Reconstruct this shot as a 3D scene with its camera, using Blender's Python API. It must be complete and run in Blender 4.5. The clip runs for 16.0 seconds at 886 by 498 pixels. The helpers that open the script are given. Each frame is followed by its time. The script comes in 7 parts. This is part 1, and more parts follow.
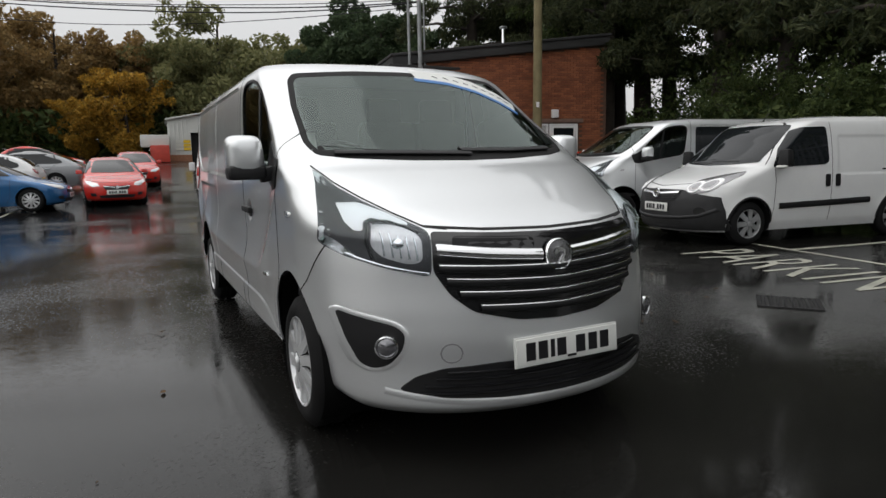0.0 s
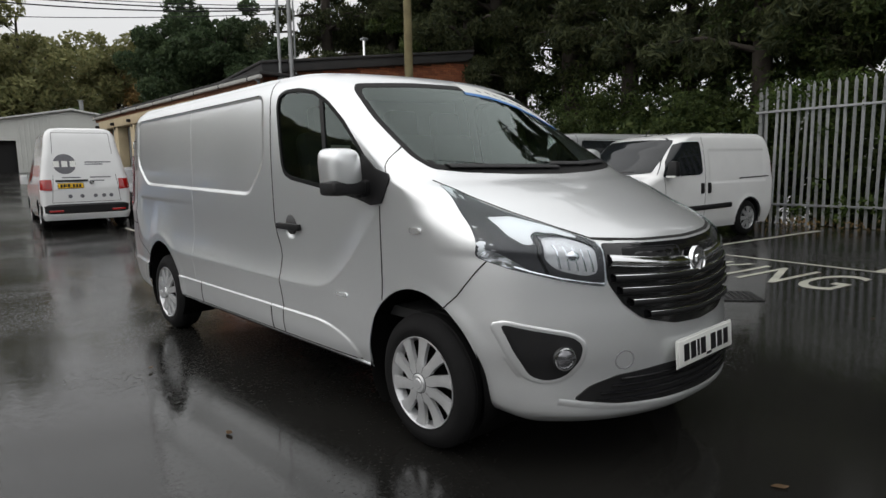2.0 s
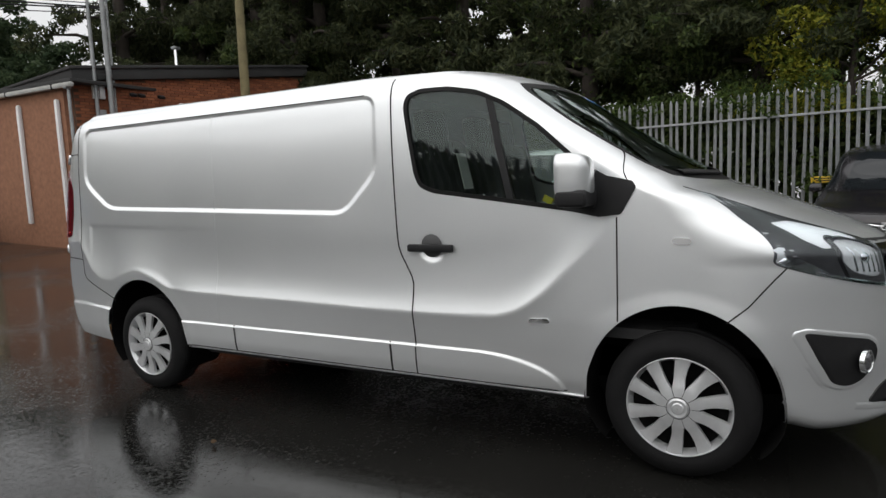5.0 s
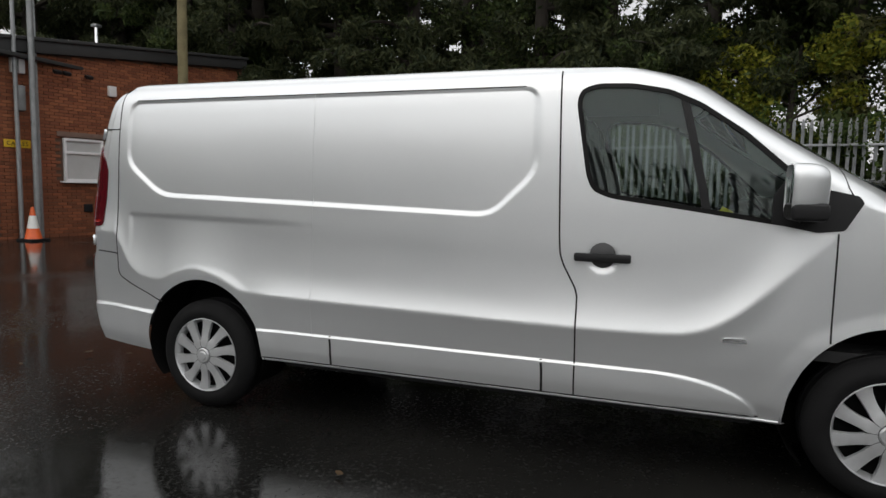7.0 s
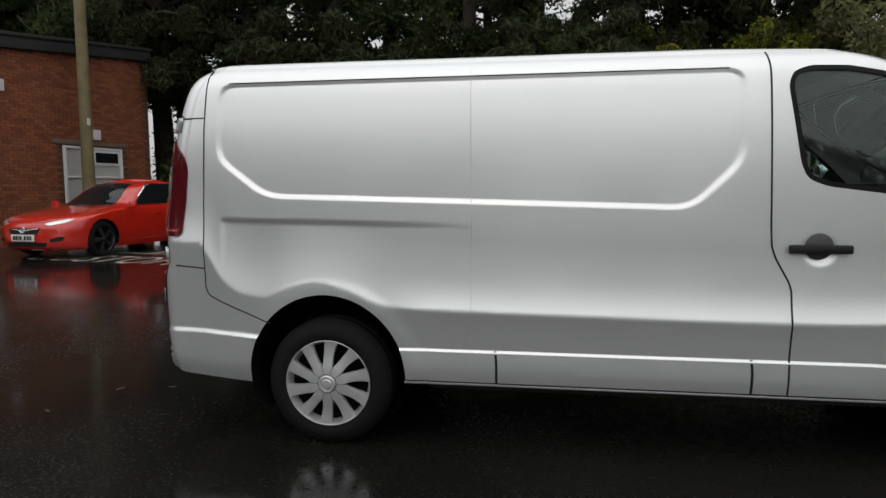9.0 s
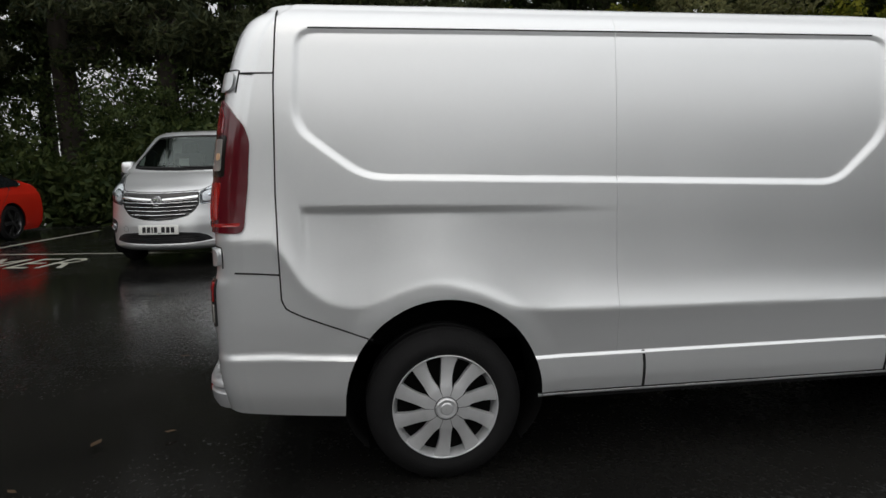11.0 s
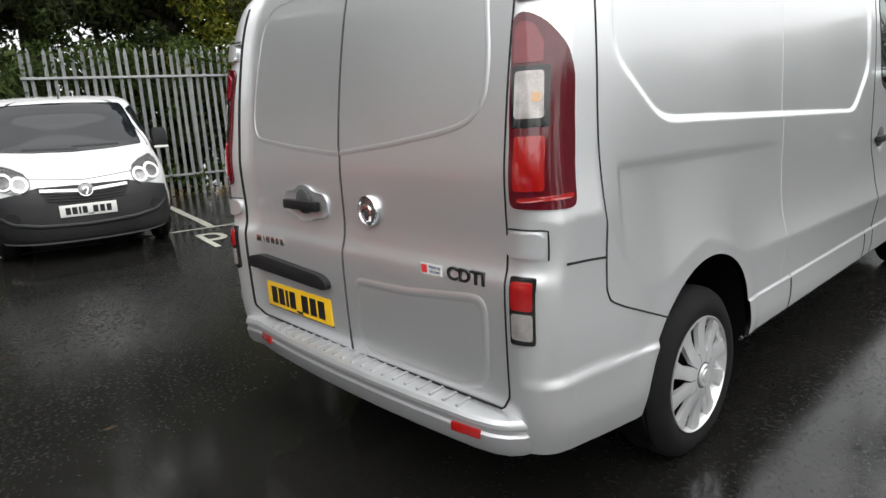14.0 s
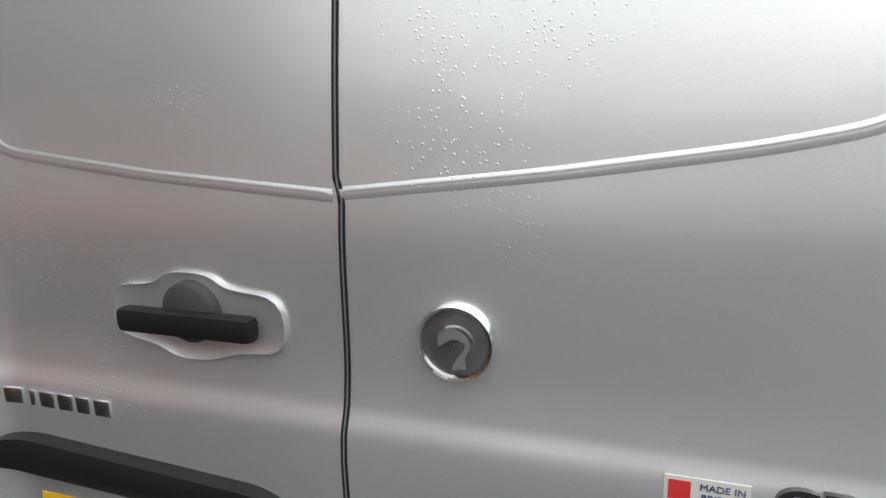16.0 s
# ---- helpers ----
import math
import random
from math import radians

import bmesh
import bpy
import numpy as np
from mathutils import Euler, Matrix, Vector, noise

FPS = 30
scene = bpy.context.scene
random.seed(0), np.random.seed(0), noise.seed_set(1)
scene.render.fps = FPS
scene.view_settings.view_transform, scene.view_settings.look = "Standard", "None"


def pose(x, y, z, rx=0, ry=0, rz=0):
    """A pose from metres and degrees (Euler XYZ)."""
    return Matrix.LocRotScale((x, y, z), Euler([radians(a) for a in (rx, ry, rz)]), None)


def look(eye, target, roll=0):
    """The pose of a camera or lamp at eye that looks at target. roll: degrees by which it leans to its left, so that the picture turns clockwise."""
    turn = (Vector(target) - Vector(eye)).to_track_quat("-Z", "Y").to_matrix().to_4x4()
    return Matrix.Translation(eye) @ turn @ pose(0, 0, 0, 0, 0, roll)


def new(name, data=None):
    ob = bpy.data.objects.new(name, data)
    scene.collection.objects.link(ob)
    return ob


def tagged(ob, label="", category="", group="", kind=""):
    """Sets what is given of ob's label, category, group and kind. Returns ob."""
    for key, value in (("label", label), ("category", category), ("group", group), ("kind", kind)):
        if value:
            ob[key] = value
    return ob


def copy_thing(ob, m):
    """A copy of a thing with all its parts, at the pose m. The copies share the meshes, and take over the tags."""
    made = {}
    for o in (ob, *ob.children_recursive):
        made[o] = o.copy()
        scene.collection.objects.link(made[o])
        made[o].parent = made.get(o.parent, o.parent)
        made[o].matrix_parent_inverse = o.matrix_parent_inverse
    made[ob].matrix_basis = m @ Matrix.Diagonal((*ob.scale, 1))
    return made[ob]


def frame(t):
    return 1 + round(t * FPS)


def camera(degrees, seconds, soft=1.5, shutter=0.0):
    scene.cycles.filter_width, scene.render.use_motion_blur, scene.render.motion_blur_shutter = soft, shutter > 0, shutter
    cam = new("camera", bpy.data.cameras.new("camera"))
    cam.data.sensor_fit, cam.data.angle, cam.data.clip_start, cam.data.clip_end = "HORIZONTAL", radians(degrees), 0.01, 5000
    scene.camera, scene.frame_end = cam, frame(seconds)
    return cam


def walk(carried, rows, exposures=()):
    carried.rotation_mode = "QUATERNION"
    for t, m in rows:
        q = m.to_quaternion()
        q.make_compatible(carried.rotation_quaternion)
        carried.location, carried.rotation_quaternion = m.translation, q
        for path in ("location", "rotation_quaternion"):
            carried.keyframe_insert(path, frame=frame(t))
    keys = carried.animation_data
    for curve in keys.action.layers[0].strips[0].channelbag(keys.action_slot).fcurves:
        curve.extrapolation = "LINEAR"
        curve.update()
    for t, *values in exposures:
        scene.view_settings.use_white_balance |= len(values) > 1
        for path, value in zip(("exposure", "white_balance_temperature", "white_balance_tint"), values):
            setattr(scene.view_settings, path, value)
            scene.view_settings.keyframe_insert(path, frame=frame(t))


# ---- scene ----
cam = camera(70.7, 16.0)
PATH = [
    (0, (-1.585, -2.992, 1.303), (-0.697, -1.223, 1.02), -1.2),
    (0.5, (-1.881, -2.816, 1.323), (-0.905, -1.093, 1.046), -1.4),
    (1, (-2.224, -2.686, 1.339), (-1.059, -1.086, 1.054), -2.2),
    (1.5, (-2.496, -2.47, 1.348), (-1.276, -0.902, 1.118), -2.7),
    (2, (-2.722, -2.212, 1.348), (-1.395, -0.739, 1.087), -1.3),
    (2.5, (-2.995, -1.976, 1.336), (-1.528, -0.637, 1.097), -1.5),
    (3, (-3.197, -1.699, 1.352), (-1.655, -0.449, 1.111), -1.8),
    (3.5, (-3.35, -1.369, 1.36), (-1.746, -0.196, 1.128), -1.9),
    (3.7, (-3.415, -1.252, 1.364), (-1.804, -0.089, 1.135), -1.2),
    (5.8, (-3.879, 0.168, 1.354), (-2.043, 0.933, 1.147), -1.2),
    (6, (-3.931, 0.288, 1.326), (-2.08, 1.018, 1.127), -0.1),
    (6.5, (-3.914, 0.613, 1.308), (-2.046, 1.297, 1.102), 0.4),
    (7, (-3.894, 0.955, 1.321), (-2.013, 1.607, 1.129), 1.1),
    (7.5, (-3.945, 1.337, 1.326), (-2.016, 1.824, 1.12), -0.7),
    (8, (-3.917, 1.698, 1.328), (-1.982, 2.161, 1.124), -0.2),
    (8.5, (-3.881, 2.072, 1.314), (-1.942, 2.522, 1.125), 1.0),
    (9, (-3.875, 2.452, 1.286), (-1.906, 2.748, 1.094), -0.2),
    (9.5, (-3.786, 2.823, 1.278), (-1.813, 3.058, 1.049), 0.3),
    (10, (-3.67, 3.183, 1.278), (-1.685, 3.308, 1.066), 0.9),
    (10.2, (-3.591, 3.309, 1.278), (-1.605, 3.383, 1.058), 0.6),
    (12.3, (-2.913, 4.773, 1.328), (-1.135, 3.915, 1.006), -2.3),
    (12.5, (-2.804, 4.898, 1.335), (-1.045, 4.005, 1.005), -2.4),
    (13, (-2.509, 5.171, 1.331), (-0.822, 4.147, 1.008), -3.2),
    (13.5, (-2.23, 5.45, 1.318), (-0.661, 4.261, 0.964), -2.8),
    (14, (-1.871, 5.651, 1.312), (-0.424, 4.337, 0.887), -3.5),
    (14.5, (-1.425, 5.757, 1.314), (-0.167, 4.263, 0.887), -1.5),
    (15, (-1.018, 5.74, 1.272), (-0.03, 4.04, 0.906), -0.2),
    (15.5, (-0.663, 5.507, 1.246), (0.022, 3.677, 0.823), 0.1),
    (16, (-0.357, 5.143, 1.318), (0.256, 3.303, 0.843), -1.6),
]
walk(cam, [(t, look(eye, target, roll)) for t, eye, target, roll in PATH], exposures=[(0, 0.24), (2, 0.36), (3.5, 0.50), (6, 0.30), (8, 0.08), (9, 0.0), (10, 0.0), (12.5, 0.10), (13, 0.30), (13.5, 0.95), (14.5, 1.15), (15, 1.1), (15.5, 1.1), (16, 0.95)])

# ---- light ----
world = bpy.data.worlds.new("overcast_sky")
scene.world = world
world.use_nodes = True
wn, wl = world.node_tree.nodes, world.node_tree.links
sky = wn.new("ShaderNodeTexSky")
sky.sky_type, sky.sun_disc = 'NISHITA', False
sky.sun_elevation, sky.sun_rotation = radians(50), radians(-80)
sky.air_density, sky.dust_density, sky.ozone_density = 1.0, 6.0, 1.0
# an even layer of cloud under the clear sky, somewhat brighter overhead than at the horizon
pale, cloud, up, sep = wn.new("ShaderNodeMix"), wn.new("ShaderNodeMapRange"), wn.new("ShaderNodeTexCoord"), wn.new("ShaderNodeSeparateXYZ")
wl.new(up.outputs["Generated"], sep.inputs[0]), wl.new(sep.outputs["Z"], cloud.inputs["Value"])
cloud.inputs["From Min"].default_value, cloud.inputs["From Max"].default_value = 0.0, 1.0
cloud.inputs["To Min"].default_value, cloud.inputs["To Max"].default_value = 5.7, 10.2
grey = wn.new("ShaderNodeCombineColor")
for c in ("Red", "Green", "Blue"):
    wl.new(cloud.outputs["Result"], grey.inputs[c])
pale.data_type = 'RGBA'
pale.inputs["Factor"].default_value = 0.9
wl.new(sky.outputs["Color"], pale.inputs["A"]), wl.new(grey.outputs[0], pale.inputs["B"])
wl.new(pale.outputs["Result"], wn["Background"].inputs["Color"])
wn["Background"].inputs["Strength"].default_value = 0.1
sun_data = bpy.data.lights.new("sun", 'SUN')
sun_data.energy, sun_data.angle, sun_data.color = 0.95, radians(115), (1.0, 0.995, 0.985)
sun = new("sun", sun_data)
sun.matrix_world = pose(0, 0, 30, -40, 0, 80)
scene.view_settings.exposure = 0.0


# ---- materials ----
MATS = {}


def material(name, color, rough=0.5, metal=0.0, vary=0.0, scale=6.0, bump=0.0, bump_scale=60.0, coat=0.0, spec=0.5, second=None, rand=0.0, rough_vary=0.0):
    """A surface with colour variation at two scales, fine relief and a spread between the pieces that wear it."""
    if name in MATS:
        return MATS[name]
    m = bpy.data.materials.new(name)
    m.use_nodes = True
    n, l = m.node_tree.nodes, m.node_tree.links
    b = n["Principled BSDF"]
    b.inputs["Roughness"].default_value, b.inputs["Metallic"].default_value = rough, metal
    b.inputs["Specular IOR Level"].default_value, b.inputs["Coat Weight"].default_value = spec, coat
    b.inputs["Coat Roughness"].default_value = 0.06
    b.inputs["Base Color"].default_value = (*color, 1)
    tc = n.new("ShaderNodeTexCoord")
    if vary or second or rand:
        big, fine = n.new("ShaderNodeTexNoise"), n.new("ShaderNodeTexNoise")
        big.inputs["Scale"].default_value, big.inputs["Detail"].default_value = scale, 6
        fine.inputs["Scale"].default_value, fine.inputs["Detail"].default_value = scale * 9, 4
        l.new(tc.outputs["Object"], big.inputs["Vector"]), l.new(tc.outputs["Object"], fine.inputs["Vector"])
        add = n.new("ShaderNodeMath")
        add.operation = 'MULTIPLY_ADD'
        l.new(fine.outputs["Fac"], add.inputs[0])
        add.inputs[1].default_value = 0.45
        l.new(big.outputs["Fac"], add.inputs[2])
        span = n.new("ShaderNodeMapRange")
        span.inputs["From Min"].default_value, span.inputs["From Max"].default_value = 0.42, 1.02
        l.new(add.outputs[0], span.inputs["Value"])
        mix = n.new("ShaderNodeMix")
        mix.data_type = 'RGBA'
        other = second or tuple(c * (1 - vary) for c in color)
        mix.inputs["A"].default_value, mix.inputs["B"].default_value = (*color, 1), (*other, 1)
        l.new(span.outputs["Result"], mix.inputs["Factor"])
        out = mix.outputs["Result"]
        if rand:
            info, hsv, r = n.new("ShaderNodeObjectInfo"), n.new("ShaderNodeHueSaturation"), n.new("ShaderNodeMapRange")
            r.inputs["To Min"].default_value, r.inputs["To Max"].default_value = 1 - rand, 1 + rand
            l.new(info.outputs["Random"], r.inputs["Value"]), l.new(r.outputs["Result"], hsv.inputs["Value"])
            l.new(out, hsv.inputs["Color"])
            out = hsv.outputs["Color"]
        l.new(out, b.inputs["Base Color"])
        if rough_vary:
            rr = n.new("ShaderNodeMapRange")
            rr.inputs["To Min"].default_value, rr.inputs["To Max"].default_value = rough - rough_vary, rough + rough_vary
            l.new(span.outputs["Result"], rr.inputs["Value"]), l.new(rr.outputs["Result"], b.inputs["Roughness"])
    if bump:
        t, bp = n.new("ShaderNodeTexNoise"), n.new("ShaderNodeBump")
        t.inputs["Scale"].default_value, t.inputs["Detail"].default_value = bump_scale, 5
        bp.inputs["Strength"].default_value, bp.inputs["Distance"].default_value = bump, 0.01
        l.new(tc.outputs["Object"], t.inputs["Vector"]), l.new(t.outputs["Fac"], bp.inputs["Height"])
        l.new(bp.outputs["Normal"], b.inputs["Normal"])
    MATS[name] = m
    return m


def glass(name, tint, alpha, rough=0.02, ior=1.6):
    """Thin car or house glazing: clear and reflecting, tinted, without the bend of a thick block."""
    m = bpy.data.materials.new(name)
    m.use_nodes = True
    n, l = m.node_tree.nodes, m.node_tree.links
    n.remove(n["Principled BSDF"])
    clear, gloss, mix, fres = n.new("ShaderNodeBsdfTransparent"), n.new("ShaderNodeBsdfGlossy"), n.new("ShaderNodeMixShader"), n.new("ShaderNodeFresnel")
    clear.inputs["Color"].default_value = (*(c * alpha for c in tint), 1)
    gloss.inputs["Roughness"].default_value, gloss.inputs["Color"].default_value = rough, (0.88, 1.0, 0.96, 1)
    fres.inputs["IOR"].default_value = ior
    l.new(fres.outputs[0], mix.inputs[0]), l.new(clear.outputs[0], mix.inputs[1]), l.new(gloss.outputs[0], mix.inputs[2])
    l.new(mix.outputs[0], n["Material Output"].inputs["Surface"])
    MATS[name] = m
    return m


def silver_paint():
    """Metallic paint: flakes under clear coat, scattered raindrops as small relief on it."""
    m = material("silver_paint", (0.60, 0.61, 0.62), 0.38, 0.74, coat=1.0, spec=0.5)
    n, l = m.node_tree.nodes, m.node_tree.links
    b = n["Principled BSDF"]
    b.inputs["Coat IOR"].default_value = 1.5
    tc, flake, mix = n.new("ShaderNodeTexCoord"), n.new("ShaderNodeTexNoise"), n.new("ShaderNodeMix")
    flake.inputs["Scale"].default_value, flake.inputs["Detail"].default_value = 900, 2
    mix.data_type = 'RGBA'
    mix.inputs["A"].default_value, mix.inputs["B"].default_value = (0.65, 0.667, 0.676, 1), (0.84, 0.857, 0.866, 1)
    l.new(tc.outputs["Object"], flake.inputs["Vector"]), l.new(flake.outputs["Fac"], mix.inputs["Factor"])
    l.new(mix.outputs["Result"], b.inputs["Base Color"])
    haze, spread = n.new("ShaderNodeTexNoise"), n.new("ShaderNodeMapRange")
    haze.inputs["Scale"].default_value, haze.inputs["Detail"].default_value = 2.2, 6
    spread.inputs["To Min"].default_value, spread.inputs["To Max"].default_value = 0.30, 0.42
    l.new(tc.outputs["Object"], haze.inputs["Vector"]), l.new(haze.outputs["Fac"], spread.inputs["Value"]), l.new(spread.outputs["Result"], b.inputs["Roughness"])
    drop, cut, bp, film = n.new("ShaderNodeTexVoronoi"), n.new("ShaderNodeMapRange"), n.new("ShaderNodeBump"), n.new("ShaderNodeTexNoise")
    drop.inputs["Scale"].default_value = 105
    cut.inputs["From Min"].default_value, cut.inputs["From Max"].default_value = 0.20, 0.08
    film.inputs["Scale"].default_value = 3.5
    gate, mul = n.new("ShaderNodeMapRange"), n.new("ShaderNodeMath")
    gate.inputs["From Min"].default_value, gate.inputs["From Max"].default_value = 0.52, 0.62
    mul.operation = 'MULTIPLY'
    l.new(tc.outputs["Object"], drop.inputs["Vector"]), l.new(tc.outputs["Object"], film.inputs["Vector"])
    l.new(drop.outputs["Distance"], cut.inputs["Value"]), l.new(film.outputs["Fac"], gate.inputs["Value"])
    l.new(cut.outputs["Result"], mul.inputs[0]), l.new(gate.outputs["Result"], mul.inputs[1])
    bp.inputs["Strength"].default_value, bp.inputs["Distance"].default_value = 0.35, 0.002
    l.new(mul.outputs[0], bp.inputs["Height"]), l.new(bp.outputs["Normal"], b.inputs["Coat Normal"]), l.new(bp.outputs["Normal"], b.inputs["Normal"])
    return m


def wet_asphalt():
    """Dark wet tarmac: aggregate grain, lighter worn lanes, and films of standing water that mirror."""
    m = bpy.data.materials.new("wet_asphalt")
    m.use_nodes = True
    n, l = m.node_tree.nodes, m.node_tree.links
    b = n["Principled BSDF"]
    b.inputs["Specular IOR Level"].default_value = 0.42
    tc = n.new("ShaderNodeTexCoord")
    grain, patch, pool, fine = [n.new("ShaderNodeTexNoise") for _ in range(4)]
    for t, s, d in ((grain, 160, 3), (patch, 0.55, 5), (pool, 0.33, 4), (fine, 9, 5)):
        t.inputs["Scale"].default_value, t.inputs["Detail"].default_value = s, d
        l.new(tc.outputs["Object"], t.inputs["Vector"])
    ramp = n.new("ShaderNodeValToRGB")
    ramp.color_ramp.elements[0].position, ramp.color_ramp.elements[0].color = 0.3, (0.004, 0.004, 0.004, 1)
    ramp.color_ramp.elements[1].position, ramp.color_ramp.elements[1].color = 0.75, (0.020, 0.0195, 0.0175, 1)
    mixv = n.new("ShaderNodeMath")
    mixv.operation = 'MULTIPLY_ADD'
    l.new(grain.outputs["Fac"], mixv.inputs[0])
    mixv.inputs[1].default_value = 0.35
    half = n.new("ShaderNodeMath")
    half.operation = 'MULTIPLY'
    half.inputs[1].default_value = 0.65
    l.new(patch.outputs["Fac"], half.inputs[0]), l.new(half.outputs[0], mixv.inputs[2])
    l.new(mixv.outputs[0], ramp.inputs["Fac"]), l.new(ramp.outputs["Color"], b.inputs["Base Color"])
    wet, mul = n.new("ShaderNodeMapRange"), n.new("ShaderNodeMath")
    wet.inputs["From Min"].default_value, wet.inputs["From Max"].default_value = 0.42, 0.60
    mul.operation = 'MULTIPLY_ADD'
    l.new(fine.outputs["Fac"], mul.inputs[0])
    mul.inputs[1].default_value = 0.14
    l.new(pool.outputs["Fac"], mul.inputs[2]), l.new(mul.outputs[0], wet.inputs["Value"])
    rough = n.new("ShaderNodeMapRange")
    rough.inputs["To Min"].default_value, rough.inputs["To Max"].default_value = 0.22, 0.035
    l.new(wet.outputs["Result"], rough.inputs["Value"]), l.new(rough.outputs["Result"], b.inputs["Roughness"])
    # standing water keeps the sky in sheets, broken by chips and ripples
    chip, speck, fade = n.new("ShaderNodeTexNoise"), n.new("ShaderNodeMapRange"), n.new("ShaderNodeMath")
    chip.inputs["Scale"].default_value, chip.inputs["Detail"].default_value = 48, 6
    l.new(tc.outputs["Object"], chip.inputs["Vector"])
    speck.inputs["From Min"].default_value, speck.inputs["From Max"].default_value = 0.45, 0.66
    speck.inputs["To Min"].default_value, speck.inputs["To Max"].default_value = 0.0, 0.22
    l.new(chip.outputs["Fac"], speck.inputs["Value"])
    fade.operation = 'ADD'
    l.new(rough.outputs["Result"], fade.inputs[0]), l.new(speck.outputs["Result"], fade.inputs[1])
    l.new(fade.outputs[0], b.inputs["Roughness"])
    ripple = n.new("ShaderNodeBump")
    ripple.inputs["Strength"].default_value, ripple.inputs["Distance"].default_value = 0.10, 0.006
    l.new(fine.outputs["Fac"], ripple.inputs["Height"])
    relief, bp = n.new("ShaderNodeMapRange"), n.new("ShaderNodeBump")
    l.new(ripple.outputs["Normal"], bp.inputs["Normal"])
    relief.inputs["To Min"].default_value, relief.inputs["To Max"].default_value = 0.16, 0.03
    l.new(wet.outputs["Result"], relief.inputs["Value"]), l.new(relief.outputs["Result"], bp.inputs["Strength"])
    bp.inputs["Distance"].default_value = 0.004
    l.new(grain.outputs["Fac"], bp.inputs["Height"]), l.new(bp.outputs["Normal"], b.inputs["Normal"])
    MATS["wet_asphalt"] = m
    return m


SILVER = silver_paint()
ASPHALT = wet_asphalt()
SEAL = material("black_rubber_seal", (0.006, 0.006, 0.006), 0.6, spec=0.2, vary=0.3, scale=9)
BLACK = material("black_plastic", (0.013, 0.013, 0.014), 0.5, spec=0.3, bump=0.15, bump_scale=400, vary=0.3, scale=12)
GLOSS = material("gloss_black", (0.008, 0.008, 0.009), 0.12, coat=0.5)
WELL = material("wheel_well_black", (0.004, 0.004, 0.004), 0.9, spec=0.1)
SEAM = material("shut_line", (0.006, 0.006, 0.006), 0.8)
RUBBER = material("tyre_rubber", (0.010, 0.010, 0.0105), 0.8, spec=0.2, vary=0.4, scale=14, bump=0.2, bump_scale=120)
CHROME = material("chrome", (0.86, 0.87, 0.88), 0.07, 1.0)
ALLOY = material("wheel_cover_silver", (0.62, 0.63, 0.64), 0.3, 0.55, coat=0.3, vary=0.12, scale=30)
WHITE = material("white_paint", (0.72, 0.73, 0.73), 0.22, coat=0.6, vary=0.06, scale=3)
PLATE_W = material("plate_white", (0.72, 0.73, 0.70), 0.3, vary=0.05, scale=20)
PLATE_Y = material("plate_yellow", (0.86, 0.52, 0.02), 0.3, vary=0.05, scale=20)
INK = material("plate_ink", (0.01, 0.01, 0.012), 0.35)
LAMP_RED = material("red_lens", (0.20, 0.006, 0.012), 0.08, coat=1.0, vary=0.3, scale=30)
LAMP_RED2 = material("bright_red_lens", (0.37, 0.007, 0.007), 0.15, coat=1.0, vary=0.3, scale=60)
LAMP_DARK = material("dark_red_lens", (0.095, 0.005, 0.011), 0.10, coat=0.6, vary=0.2, scale=25)
LAMP_CLEAR = material("clear_reflector", (0.72, 0.72, 0.72), 0.16, 0.6, coat=1.0, vary=0.12, scale=40, bump=0.05, bump_scale=60)
LAMP_AMBER = material("amber_bulb", (0.60, 0.38, 0.22), 0.3, coat=0.6)
GLASS = glass("tinted_glass", (0.80, 0.90, 0.86), 0.80)
GLASS_DARK = glass("privacy_glass", (0.30, 0.33, 0.34), 0.35)
GLASS_CLEAR = glass("lamp_glass", (0.95, 0.97, 1.0), 0.95, 0.02, 1.33)
TRIM = material("cabin_trim", (0.035, 0.035, 0.036), 0.75, vary=0.3, scale=8, bump=0.2, bump_scale=200)
CLOTH = material("seat_cloth", (0.03, 0.031, 0.034), 0.9, vary=0.4, scale=30, bump=0.3, bump_scale=300)


# ---- building kit ----
def mesh_ob(name, verts, faces, mat, parent=None, label="", smooth=True, auto=35):
    me = bpy.data.meshes.new(name)
    me.from_pydata([tuple(map(float, v)) for v in verts], [], [tuple(map(int, f)) for f in faces])
    me.materials.append(mat)
    if smooth:
        me.shade_smooth()
        if auto:
            me.set_sharp_from_angle(angle=radians(auto))
    me.update()
    ob = new(name, me)
    if parent:
        ob.parent = parent
    if label:
        tagged(ob, label)
    return ob


def part(name, bm, mat, parent=None, label="", smooth=True, auto=35):
    bmesh.ops.recalc_face_normals(bm, faces=bm.faces)
    me = bpy.data.meshes.new(name)
    bm.to_mesh(me)
    bm.free()
    me.materials.append(mat)
    if smooth:
        me.shade_smooth()
        me.set_sharp_from_angle(angle=radians(auto))
    ob = new(name, me)
    if parent:
        ob.parent = parent
    if label:
        tagged(ob, label)
    return ob


def box_bm(size, at=(0, 0, 0), bevel=0.0, rot=(0, 0, 0), seg=2, taper=None):
    bm = bmesh.new()
    bmesh.ops.create_cube(bm, size=1.0)
    if taper:
        for v in bm.verts:
            if v.co.z > 0:
                v.co.x *= taper[0]
                v.co.y *= taper[1]
    bmesh.ops.scale(bm, vec=size, verts=bm.verts)
    if bevel:
        bmesh.ops.bevel(bm, geom=bm.edges[:], offset=bevel, segments=seg, affect='EDGES', profile=0.6)
    bmesh.ops.transform(bm, matrix=pose(*at, *rot), verts=bm.verts)
    return bm


